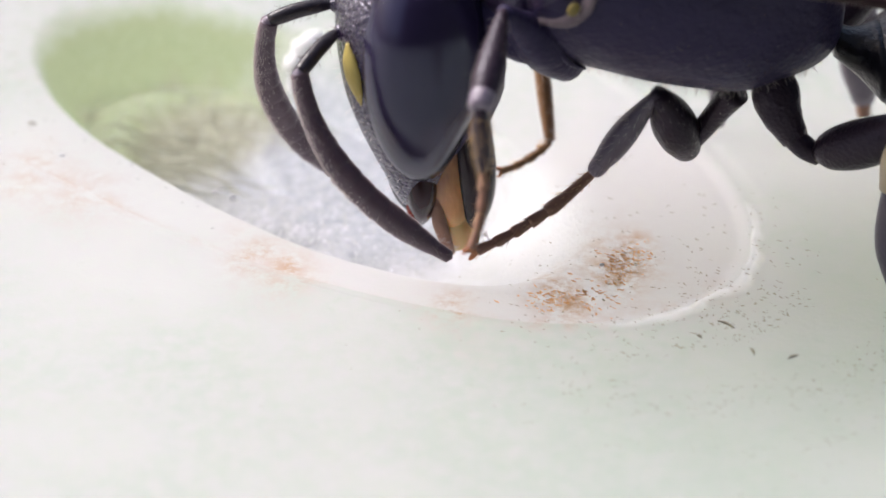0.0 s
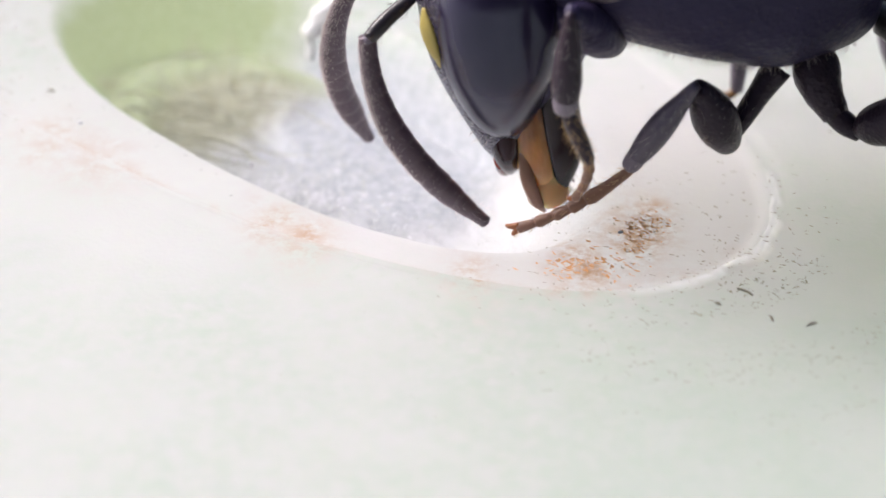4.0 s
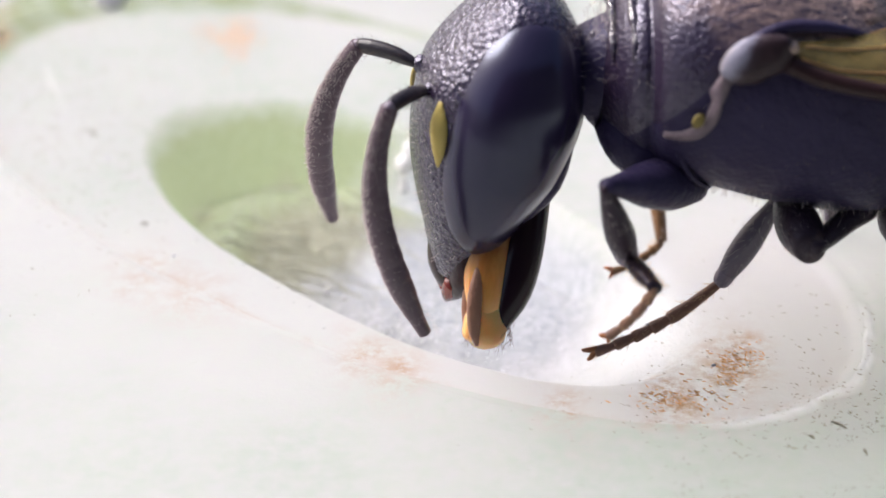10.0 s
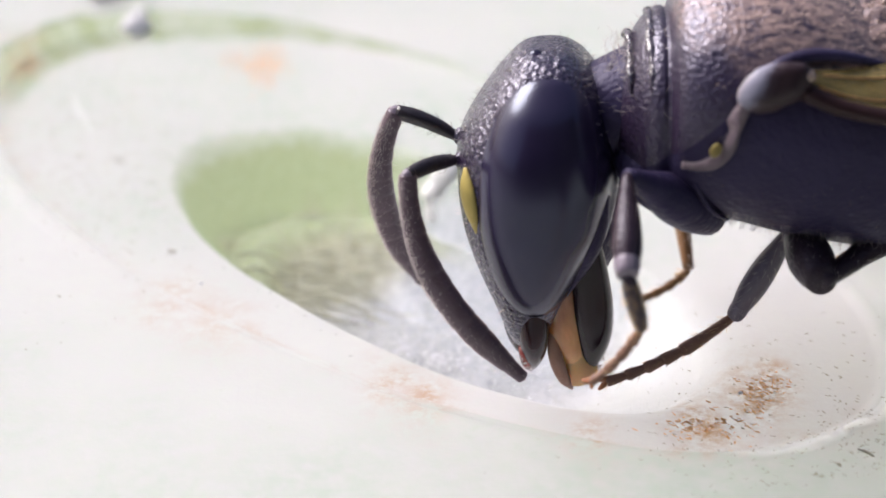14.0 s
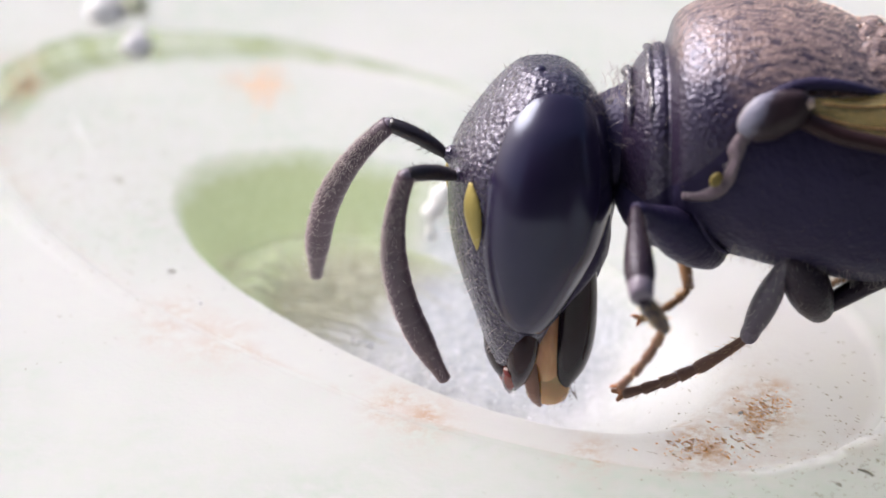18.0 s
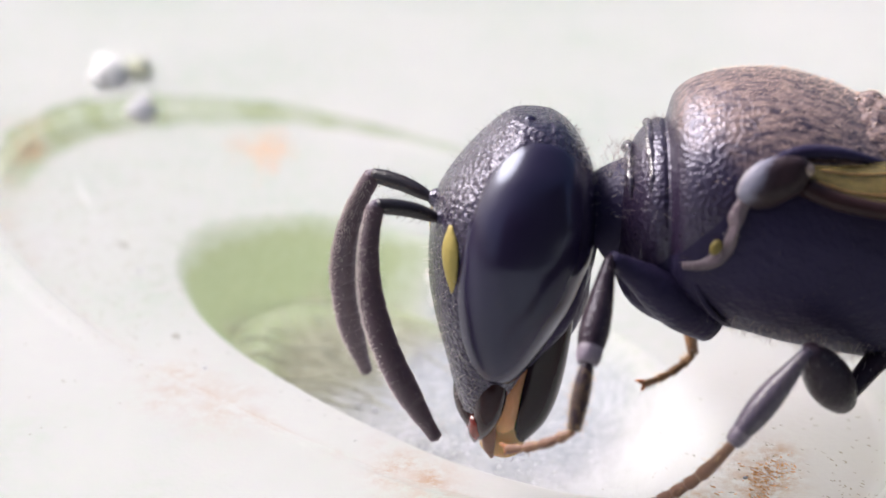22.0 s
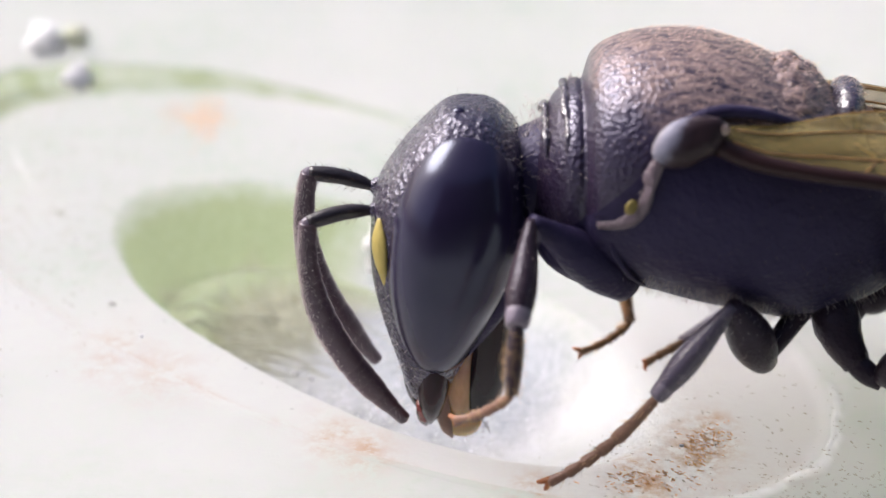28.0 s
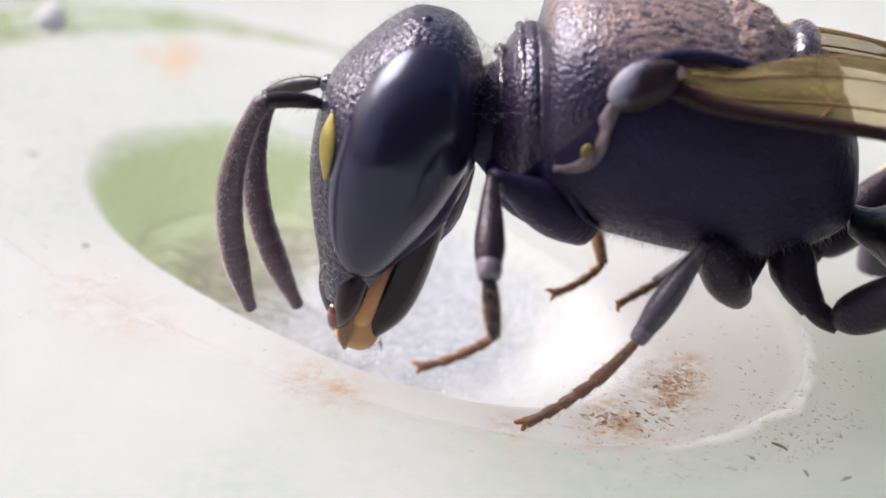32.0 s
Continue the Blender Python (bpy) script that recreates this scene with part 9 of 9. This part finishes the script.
    walk(FAR_FORE[2], [
        (0, mm_pose(-0.07, 0.494, -1.557, -64.3, 11.4, -146.9)), (0.5, mm_pose(-0.092, 0.536, -1.499, -64.1, 12.3, -147.2)), (1, mm_pose(-0.114, 0.575, -1.412, -63.8, 13.1, -147.4)),
        (1.5, mm_pose(-0.142, 0.586, -1.324, -63.8, 13.3, -147.5)), (2, mm_pose(-0.185, 0.598, -1.347, -63.7, 13.6, -147.6)), (2.5, mm_pose(-0.153, 0.578, -1.332, -63.8, 13.2, -147.5)),
        (4.5, mm_pose(-0.277, 0.49, -1.549, -64.4, 11.4, -146.9)), (5, mm_pose(-0.354, 0.466, -1.577, -64.5, 10.9, -146.7)), (5.5, mm_pose(-0.347, 0.508, -1.536, -64.2, 11.7, -147)),
        (6, mm_pose(-0.354, 0.548, -1.554, -64, 12.5, -147.2)), (6.5, mm_pose(-0.304, 0.561, -1.558, -63.9, 12.8, -147.3)), (7, mm_pose(-0.145, 0.575, -1.457, -63.8, 13.1, -147.4)),
        (7.5, mm_pose(-0.11, 0.588, -1.543, -63.8, 13.3, -147.5)), (8, mm_pose(-0.125, 0.599, -1.409, -63.7, 13.6, -147.6)), (8.5, mm_pose(-0.174, 0.613, -1.451, -63.6, 13.9, -147.7)),
        (9, mm_pose(-0.126, 0.621, -1.313, -63.6, 14.1, -147.8)), (9.5, mm_pose(-0.16, 0.624, -1.394, -63.6, 14.1, -147.8)), (10, mm_pose(-0.154, 0.622, -1.346, -63.6, 14.1, -147.8)),
        (10.5, mm_pose(-0.159, 0.6, -1.435, -63.7, 13.6, -147.6)), (11, mm_pose(-0.236, 0.575, -1.532, -63.8, 13.1, -147.4)), (11.3, mm_pose(-0.26, 0.602, -1.539, -63.7, 13.6, -147.6)), (11.5, mm_pose(-0.26, 0.602, -1.539, -63.7, 13.6, -147.6)),
        (12, mm_pose(-0.369, 0.623, -1.368, -63.6, 14.1, -147.8)), (12.5, mm_pose(-0.336, 0.639, -1.473, -63.5, 14.4, -148)), (13, mm_pose(-0.225, 0.647, -1.363, -63.4, 14.7, -148.1)),
        (13.5, mm_pose(-0.069, 0.653, -1.268, -63.4, 14.9, -148.2)), (14, mm_pose(-0.1, 0.665, -1.277, -63.3, 15.2, -148.3)), (14.5, mm_pose(-0.105, 0.67, -1.232, -63.3, 15.4, -148.4)),
        (16.5, mm_pose(-0.205, 0.709, -1.321, -63.2, 16.1, -148.7)), (17, mm_pose(-0.09, 0.708, -1.236, -63.1, 16.2, -148.8)), (17.5, mm_pose(-0.109, 0.712, -1.17, -63.1, 16.5, -148.9)),
        (18, mm_pose(-0.104, 0.717, -1.123, -63.1, 16.8, -149)), (18.5, mm_pose(-0.117, 0.728, -1.127, -63, 17, -149.2)), (19, mm_pose(-0.115, 0.736, -1.107, -63, 17.3, -149.3)), (19.2, mm_pose(-0.228, 0.76, -1.195, -63, 17.5, -149.4)),
        (19.5, mm_pose(-0.228, 0.76, -1.195, -63, 17.5, -149.4)), (20, mm_pose(-0.243, 0.775, -1.222, -62.9, 17.8, -149.6)), (20.5, mm_pose(-0.101, 0.777, -1.163, -62.9, 18, -149.7)),
        (21, mm_pose(-0.07, 0.773, -1.072, -62.9, 18.3, -149.8)), (21.5, mm_pose(-0.081, 0.76, -1.002, -62.9, 18.3, -149.8)), (22, mm_pose(-0.08, 0.762, -1.012, -62.9, 18.3, -149.8)),
        (22.5, mm_pose(-0.094, 0.77, -1.056, -62.9, 18.3, -149.8)), (22.7, mm_pose(-0.094, 0.77, -1.056, -62.9, 18.3, -149.8)), (23, mm_pose(-0.156, 0.777, -1.095, -62.9, 18.3, -149.8)), (23.5, mm_pose(-0.213, 0.785, -1.141, -62.9, 18.3, -149.8)),
        (24, mm_pose(-0.052, 0.778, -1.104, -62.9, 18.3, -149.8)), (24.5, mm_pose(-0.014, 0.775, -1.085, -62.9, 18.3, -149.8)), (26.5, mm_pose(-0.109, 0.782, -1.127, -62.9, 18.3, -149.8)),
        (27, mm_pose(-0.133, 0.792, -1.181, -62.9, 18.3, -149.8)), (27.5, mm_pose(0.038, 0.78, -1.114, -62.9, 18.3, -149.8)), (28, mm_pose(0.049, 0.772, -1.067, -62.9, 18.3, -149.8)),
        (28.5, mm_pose(0.159, 0.759, -0.993, -62.9, 18.3, -149.8)), (29, mm_pose(0.093, 0.766, -1.035, -62.9, 18.3, -149.8)), (29.25, mm_pose(-0.075, 0.785, -1.141, -62.9, 18.3, -149.8)), (29.5, mm_pose(-0.075, 0.785, -1.141, -62.9, 18.3, -149.8)),
        (30, mm_pose(-0.119, 0.793, -1.185, -62.9, 18.3, -149.8)), (30.5, mm_pose(0.096, 0.786, -1.147, -62.9, 18.3, -149.8)), (31, mm_pose(0.093, 0.773, -1.077, -62.9, 18.3, -149.8)),
        (31.5, mm_pose(0.102, 0.768, -1.047, -62.9, 18.3, -149.8)), (32, mm_pose(0.151, 0.769, -1.052, -62.9, 18.3, -149.8)),
    ])
    walk(FAR_MID[0], [
        (0, mm_pose(1.044, 0.45, -0.522, 22.9, 31.7, 89.7)), (0.5, mm_pose(1.044, 0.45, -0.522, 27.3, 25.5, 90.8)), (1, mm_pose(1.044, 0.45, -0.522, 34.3, 17.5, 91.9)),
        (1.5, mm_pose(1.044, 0.45, -0.522, 43.3, 10.5, 93.1)), (2, mm_pose(1.044, 0.45, -0.522, 44.7, 11.7, 95.1)), (2.5, mm_pose(1.044, 0.45, -0.522, 43.0, 11.4, 93.7)),
        (4.5, mm_pose(1.044, 0.45, -0.522, 37.4, 31.2, 101.6)), (5, mm_pose(1.044, 0.45, -0.522, 41.2, 34.3, 106.7)), (5.5, mm_pose(1.044, 0.45, -0.522, 42.0, 29.5, 105.1)),
        (6, mm_pose(1.044, 0.45, -0.522, 42.0, 29.5, 105.1)), (6.5, mm_pose(1.044, 0.45, -0.522, 39.1, 29.3, 102.2)), (7, mm_pose(1.044, 0.45, -0.522, 33.9, 20.9, 93.5)),
        (7.5, mm_pose(1.044, 0.45, -0.522, 27.8, 26.9, 91.7)), (8, mm_pose(1.044, 0.45, -0.522, 35.9, 16.4, 92.3)), (8.5, mm_pose(1.044, 0.45, -0.522, 37.0, 19.0, 94.7)),
        (9, mm_pose(1.044, 0.45, -0.522, 44.9, 8.3, 92.2)), (9.5, mm_pose(1.044, 0.45, -0.522, 40.2, 14.3, 93.9)), (10, mm_pose(1.044, 0.45, -0.522, 43.6, 10.7, 93.5)),
        (10.5, mm_pose(1.044, 0.45, -0.522, 36.7, 18.2, 94.0)), (11, mm_pose(1.044, 0.45, -0.522, 36.2, 26.7, 98.3)), (11.3, mm_pose(1.044, 0.45, -0.522, 37.7, 26.3, 99.4)),
        (11.5, mm_pose(1.044, 0.45, -0.522, 37.7, 26.3, 99.4)), (12, mm_pose(1.044, 0.45, -0.522, 53.1, 12.7, 103.5)), (12.5, mm_pose(1.044, 0.45, -0.522, 45.3, 20.2, 102.4)),
        (13, mm_pose(1.044, 0.45, -0.522, 47.3, 11.2, 96.7)), (13.5, mm_pose(1.044, 0.45, -0.522, 48.4, 3.6, 89.7)), (14, mm_pose(1.044, 0.45, -0.522, 50.1, 3.7, 91.0)),
        (14.5, mm_pose(1.044, 0.45, -0.522, 57.7, 0.2, 91.2)), (16.5, mm_pose(1.044, 0.45, -0.522, 52.7, 5.9, 95.3)), (17, mm_pose(1.044, 0.45, -0.522, 59.2, -0.9, 90.5)),
        (17.5, mm_pose(1.044, 0.45, -0.522, 74.4, -6.3, 91.2)), (18, mm_pose(1.044, 0.45, -0.522, 86.6, -10.3, 91.0)), (18.5, mm_pose(1.044, 0.45, -0.522, 86.7, -10.3, 91.4)),
        (19, mm_pose(1.044, 0.45, -0.522, 92.5, -12.2, 91.3)), (19.2, mm_pose(1.044, 0.45, -0.522, 74.8, -5.5, 95.4)), (19.5, mm_pose(1.044, 0.45, -0.522, 74.8, -5.5, 95.4)),
        (20, mm_pose(1.044, 0.45, -0.522, 71.1, -3.6, 96.1)), (20.5, mm_pose(1.044, 0.45, -0.522, 81.9, -8.8, 90.9)), (21, mm_pose(1.044, 0.45, -0.522, 106.4, -16.2, 89.8)),
        (21.5, mm_pose(1.044, 0.45, -0.522, 121.6, -21.8, 90.1)), (22, mm_pose(1.044, 0.45, -0.522, 119.7, -21.0, 90.1)), (22.5, mm_pose(1.044, 0.45, -0.522, 109.3, -17.4, 90.5)),
        (22.7, mm_pose(1.044, 0.45, -0.522, 109.3, -17.4, 90.5)), (23, mm_pose(1.044, 0.45, -0.522, 98.0, -14.2, 92.5)), (23.5, mm_pose(1.044, 0.45, -0.522, 87.0, -10.5, 94.5)),
        (24, mm_pose(1.044, 0.45, -0.522, 98.6, -13.7, 89.2)), (24.5, mm_pose(1.044, 0.45, -0.522, 104.8, -15.1, 88.1)), (26.5, mm_pose(1.044, 0.45, -0.522, 91.5, -11.8, 91.1)),
        (27, mm_pose(1.044, 0.45, -0.522, 78.8, -7.7, 91.9)), (27.5, mm_pose(1.044, 0.45, -0.522, 20.6, 35.9, 89.0)), (28, mm_pose(1.044, 0.45, -0.522, 20.6, 33.6, 88.4)),
        (28.5, mm_pose(1.044, 0.45, -0.522, 9.1, 29.4, 79.3)), (29, mm_pose(1.044, 0.45, -0.522, 16.4, 31.8, 84.8)), (29.25, mm_pose(1.044, 0.45, -0.522, 32.4, 37.0, 99.4)),
        (29.5, mm_pose(1.044, 0.45, -0.522, 32.4, 37.0, 99.4)), (30, mm_pose(1.044, 0.45, -0.522, 36.3, 39.0, 103.8)), (30.5, mm_pose(1.044, 0.45, -0.522, 12.9, 37.2, 83.2)),
        (31, mm_pose(1.044, 0.45, -0.522, 15.0, 33.9, 84.2)), (31.5, mm_pose(1.044, 0.45, -0.522, 14.8, 32.4, 83.8)), (32, mm_pose(1.044, 0.45, -0.522, 8.2, 32.3, 79.1)),
    ])
    walk(FAR_MID[1], [
        (0, mm_pose(1.048, 1.088, -0.916, -161.2, 74.7, -89.4)), (0.5, mm_pose(1.034, 1.127, -0.845, -163.5, 75.2, -91.5)), (1, mm_pose(1.02, 1.165, -0.748, -166.3, 75.4, -94.1)),
        (1.5, mm_pose(1.004, 1.186, -0.659, -169.5, 74.7, -97.0)), (2, mm_pose(0.978, 1.181, -0.674, -175.7, 75.8, -102.8)), (2.5, mm_pose(0.997, 1.184, -0.67, -170.4, 74.3, -97.9)),
        (4.5, mm_pose(0.915, 1.078, -0.911, 177.3, 74.2, -109.2)), (5, mm_pose(0.866, 1.044, -0.944, 168.7, 74.0, -117.0)), (5.5, mm_pose(0.873, 1.08, -0.891, 167.7, 74.6, -118.0)),
        (6, mm_pose(0.874, 1.08, -0.891, 158.7, 77.0, -126.6)), (6.5, mm_pose(0.905, 1.089, -0.889, 163.3, 78.1, -122.4)), (7, mm_pose(1.001, 1.149, -0.789, -170.7, 76.5, -98.1)),
        (7.5, mm_pose(1.024, 1.118, -0.862, -168.0, 79.9, -95.3)), (8, mm_pose(1.015, 1.169, -0.733, -168.6, 77.1, -96.1)), (8.5, mm_pose(0.986, 1.157, -0.766, -177.5, 78.7, -104.4)),
        (9, mm_pose(1.015, 1.192, -0.63, -169.1, 77.1, -96.5)), (9.5, mm_pose(0.994, 1.175, -0.707, -175.2, 78.3, -102.2)), (10, mm_pose(0.999, 1.186, -0.661, -173.4, 77.5, -100.6)),
        (10.5, mm_pose(0.994, 1.161, -0.757, -173.7, 77.6, -100.8)), (11, mm_pose(0.947, 1.113, -0.858, 173.8, 78.4, -112.5)), (11.3, mm_pose(0.934, 1.113, -0.854, 164.5, 79.9, -121.4)),
        (11.5, mm_pose(0.934, 1.113, -0.854, 164.5, 79.9, -121.4)), (12, mm_pose(0.874, 1.161, -0.687, 154.8, 76.2, -130.2)), (12.5, mm_pose(0.893, 1.138, -0.781, 148.8, 79.2, -136.4)),
        (13, mm_pose(0.959, 1.181, -0.667, 171.9, 79.0, -114.3)), (13.5, mm_pose(1.048, 1.199, -0.569, -161.2, 79.2, -88.8)), (14, mm_pose(1.031, 1.198, -0.571, -167.0, 80.1, -94.4)),
        (14.5, mm_pose(1.028, 1.2, -0.524, -168.5, 80.3, -95.8)), (16.5, mm_pose(0.975, 1.193, -0.599, 161.1, 82.6, -125.0)), (17, mm_pose(1.037, 1.2, -0.51, -166.9, 83.3, -93.9)),
        (17.5, mm_pose(1.028, 1.195, -0.44, -174.7, 83.8, -101.5)), (18, mm_pose(1.032, 1.188, -0.388, -175.0, 84.8, -101.8)), (18.5, mm_pose(1.026, 1.188, -0.387, 175.6, 85.5, -111.0)),
        (19, mm_pose(1.027, 1.183, -0.364, 171.3, 86.4, -115.3)), (19.2, mm_pose(0.973, 1.193, -0.451, 127.3, 83.8, -158.3)), (19.5, mm_pose(0.973, 1.193, -0.451, 127.3, 83.8, -158.3)),
        (20, mm_pose(0.965, 1.194, -0.474, 116.3, 83.6, -169.2)), (20.5, mm_pose(1.033, 1.191, -0.407, 145.5, 88.7, -141.0)), (21, mm_pose(1.046, 1.17, -0.313, -17.9, 89.5, 55.4)),
        (21.5, mm_pose(1.042, 1.146, -0.243, 27.9, 88.8, 101.3)), (22, mm_pose(1.043, 1.15, -0.253, 26.9, 88.9, 100.3)), (22.5, mm_pose(1.038, 1.165, -0.297, 72.5, 89.1, 145.9)),
        (22.7, mm_pose(1.038, 1.165, -0.297, 72.5, 89.1, 145.9)), (23, mm_pose(1.012, 1.176, -0.338, 102.1, 86.6, 176.0)), (23.5, mm_pose(0.986, 1.185, -0.386, 103.8, 84.4, 178.2)),
        (24, mm_pose(1.054, 1.179, -0.344, -63.9, 88.9, 9.2)), (24.5, mm_pose(1.069, 1.174, -0.326, -66.7, 87.3, 6.2)), (26.5, mm_pose(1.031, 1.184, -0.368, 102.6, 88.7, 176.2)),
        (27, mm_pose(1.019, 1.193, -0.422, 103.2, 87.8, 176.9)), (27.5, mm_pose(1.055, 1.057, -0.962, 93.8, 19.9, -154.2)), (28, mm_pose(1.061, 1.075, -0.937, 93.0, 18.3, -152.4)),
        (28.5, mm_pose(1.165, 1.092, -0.89, 91.6, 16.2, -150.1)), (29, mm_pose(1.102, 1.085, -0.918, 92.3, 17.3, -151.2)), (29.25, mm_pose(0.946, 1.041, -0.974, 94.3, 21.1, -155.9)),
        (29.5, mm_pose(0.946, 1.041, -0.974, 94.3, 21.1, -155.9)), (30, mm_pose(0.905, 1.016, -0.994, 94.8, 22.9, -158.3)), (30.5, mm_pose(1.115, 1.043, -0.975, 94.6, 21.4, -155.7)),
        (31, mm_pose(1.107, 1.069, -0.941, 93.2, 18.7, -152.9)), (31.5, mm_pose(1.112, 1.08, -0.924, 92.6, 17.7, -151.7)), (32, mm_pose(1.164, 1.072, -0.923, 92.8, 18.1, -152.4)),
    ])
    walk(FAR_MID[2], [
        (0, mm_pose(1.05, 0.877, -1.687, 80.0, 5.5, -149.9)), (0.5, mm_pose(1.029, 0.922, -1.619, 80.8, 6.3, -150.0)), (1, mm_pose(1.006, 0.964, -1.522, 81.6, 7.0, -150.1)),
        (1.5, mm_pose(0.978, 0.977, -1.431, 81.9, 7.3, -150.2)), (2, mm_pose(0.935, 0.99, -1.45, 82.1, 7.5, -150.3)), (2.5, mm_pose(0.967, 0.969, -1.441, 81.7, 7.1, -150.2)),
        (4.5, mm_pose(0.843, 0.872, -1.68, 79.9, 5.4, -149.8)), (5, mm_pose(0.766, 0.847, -1.713, 79.5, 5.0, -149.8)), (5.5, mm_pose(0.774, 0.893, -1.663, 80.3, 5.8, -149.9)),
        (6, mm_pose(0.767, 0.935, -1.671, 81.1, 6.5, -150.0)), (6.5, mm_pose(0.817, 0.95, -1.671, 81.3, 6.8, -150.1)), (7, mm_pose(0.975, 0.964, -1.567, 81.6, 7.0, -150.1)),
        (7.5, mm_pose(1.011, 0.979, -1.65, 81.9, 7.3, -150.2)), (8, mm_pose(0.996, 0.991, -1.513, 82.1, 7.5, -150.3)), (8.5, mm_pose(0.947, 1.005, -1.55, 82.4, 7.8, -150.3)),
        (9, mm_pose(0.995, 1.014, -1.409, 82.7, 8.0, -150.4)), (9.5, mm_pose(0.96, 1.017, -1.49, 82.7, 8.0, -150.4)), (10, mm_pose(0.967, 1.015, -1.442, 82.7, 8.0, -150.4)),
        (10.5, mm_pose(0.962, 0.991, -1.538, 82.1, 7.5, -150.3)), (11, mm_pose(0.885, 0.964, -1.642, 81.6, 7.0, -150.1)), (11.3, mm_pose(0.861, 0.993, -1.642, 82.1, 7.5, -150.3)),
        (11.5, mm_pose(0.861, 0.993, -1.642, 82.1, 7.5, -150.3)), (12, mm_pose(0.751, 1.016, -1.464, 82.7, 8.0, -150.4)), (12.5, mm_pose(0.784, 1.034, -1.566, 82.9, 8.3, -150.4)),
        (13, mm_pose(0.896, 1.042, -1.452, 83.2, 8.5, -150.5)), (13.5, mm_pose(1.051, 1.049, -1.354, 83.4, 8.7, -150.6)), (14, mm_pose(1.021, 1.062, -1.359, 83.7, 9.0, -150.6)),
        (14.5, mm_pose(1.015, 1.066, -1.313, 83.8, 9.1, -150.7)), (16.5, mm_pose(0.916, 1.108, -1.392, 84.6, 9.8, -150.9)), (17, mm_pose(1.031, 1.107, -1.304, 84.7, 10.0, -150.9)),
        (17.5, mm_pose(1.011, 1.111, -1.235, 85.0, 10.2, -151.0)), (18, mm_pose(1.017, 1.117, -1.185, 85.2, 10.5, -151.1)), (18.5, mm_pose(1.003, 1.129, -1.185, 85.4, 10.7, -151.2)),
        (19, mm_pose(1.006, 1.137, -1.162, 85.7, 10.9, -151.3)), (19.2, mm_pose(0.893, 1.161, -1.246, 85.9, 11.2, -151.3)), (19.5, mm_pose(0.893, 1.161, -1.246, 85.9, 11.2, -151.3)),
        (20, mm_pose(0.877, 1.177, -1.269, 86.2, 11.4, -151.4)), (20.5, mm_pose(1.019, 1.18, -1.207, 86.4, 11.7, -151.5)), (21, mm_pose(1.05, 1.175, -1.113, 86.6, 11.9, -151.6)),
        (21.5, mm_pose(1.039, 1.163, -1.043, 86.6, 11.9, -151.6)), (22, mm_pose(1.04, 1.165, -1.053, 86.6, 11.9, -151.6)), (22.5, mm_pose(1.027, 1.173, -1.097, 86.6, 11.9, -151.6)),
        (22.7, mm_pose(1.027, 1.173, -1.097, 86.6, 11.9, -151.6)), (23, mm_pose(0.965, 1.18, -1.136, 86.6, 11.9, -151.6)), (23.5, mm_pose(0.908, 1.188, -1.182, 86.6, 11.9, -151.6)),
        (24, mm_pose(1.069, 1.181, -1.144, 86.6, 11.9, -151.6)), (24.5, mm_pose(1.106, 1.178, -1.126, 86.6, 11.9, -151.6)), (26.5, mm_pose(1.012, 1.185, -1.168, 86.6, 11.9, -151.6)),
        (27, mm_pose(0.988, 1.195, -1.221, 86.6, 11.9, -151.6)), (27.5, mm_pose(0.377, 0.731, -1.234, 87.5, 11.4, -141.6)), (28, mm_pose(0.388, 0.722, -1.188, 87.5, 11.4, -141.6)),
        (28.5, mm_pose(0.499, 0.709, -1.114, 87.5, 11.4, -141.6)), (29, mm_pose(0.432, 0.717, -1.155, 87.5, 11.4, -141.6)), (29.25, mm_pose(0.265, 0.735, -1.261, 87.5, 11.4, -141.6)),
        (29.5, mm_pose(0.265, 0.735, -1.261, 87.5, 11.4, -141.6)), (30, mm_pose(0.221, 0.743, -1.306, 87.5, 11.4, -141.6)), (30.5, mm_pose(0.436, 0.736, -1.267, 87.5, 11.4, -141.6)),
        (31, mm_pose(0.432, 0.724, -1.197, 87.5, 11.4, -141.6)), (31.5, mm_pose(0.441, 0.719, -1.167, 87.5, 11.4, -141.6)), (32, mm_pose(0.491, 0.72, -1.172, 87.5, 11.4, -141.6)),
    ])


motions()
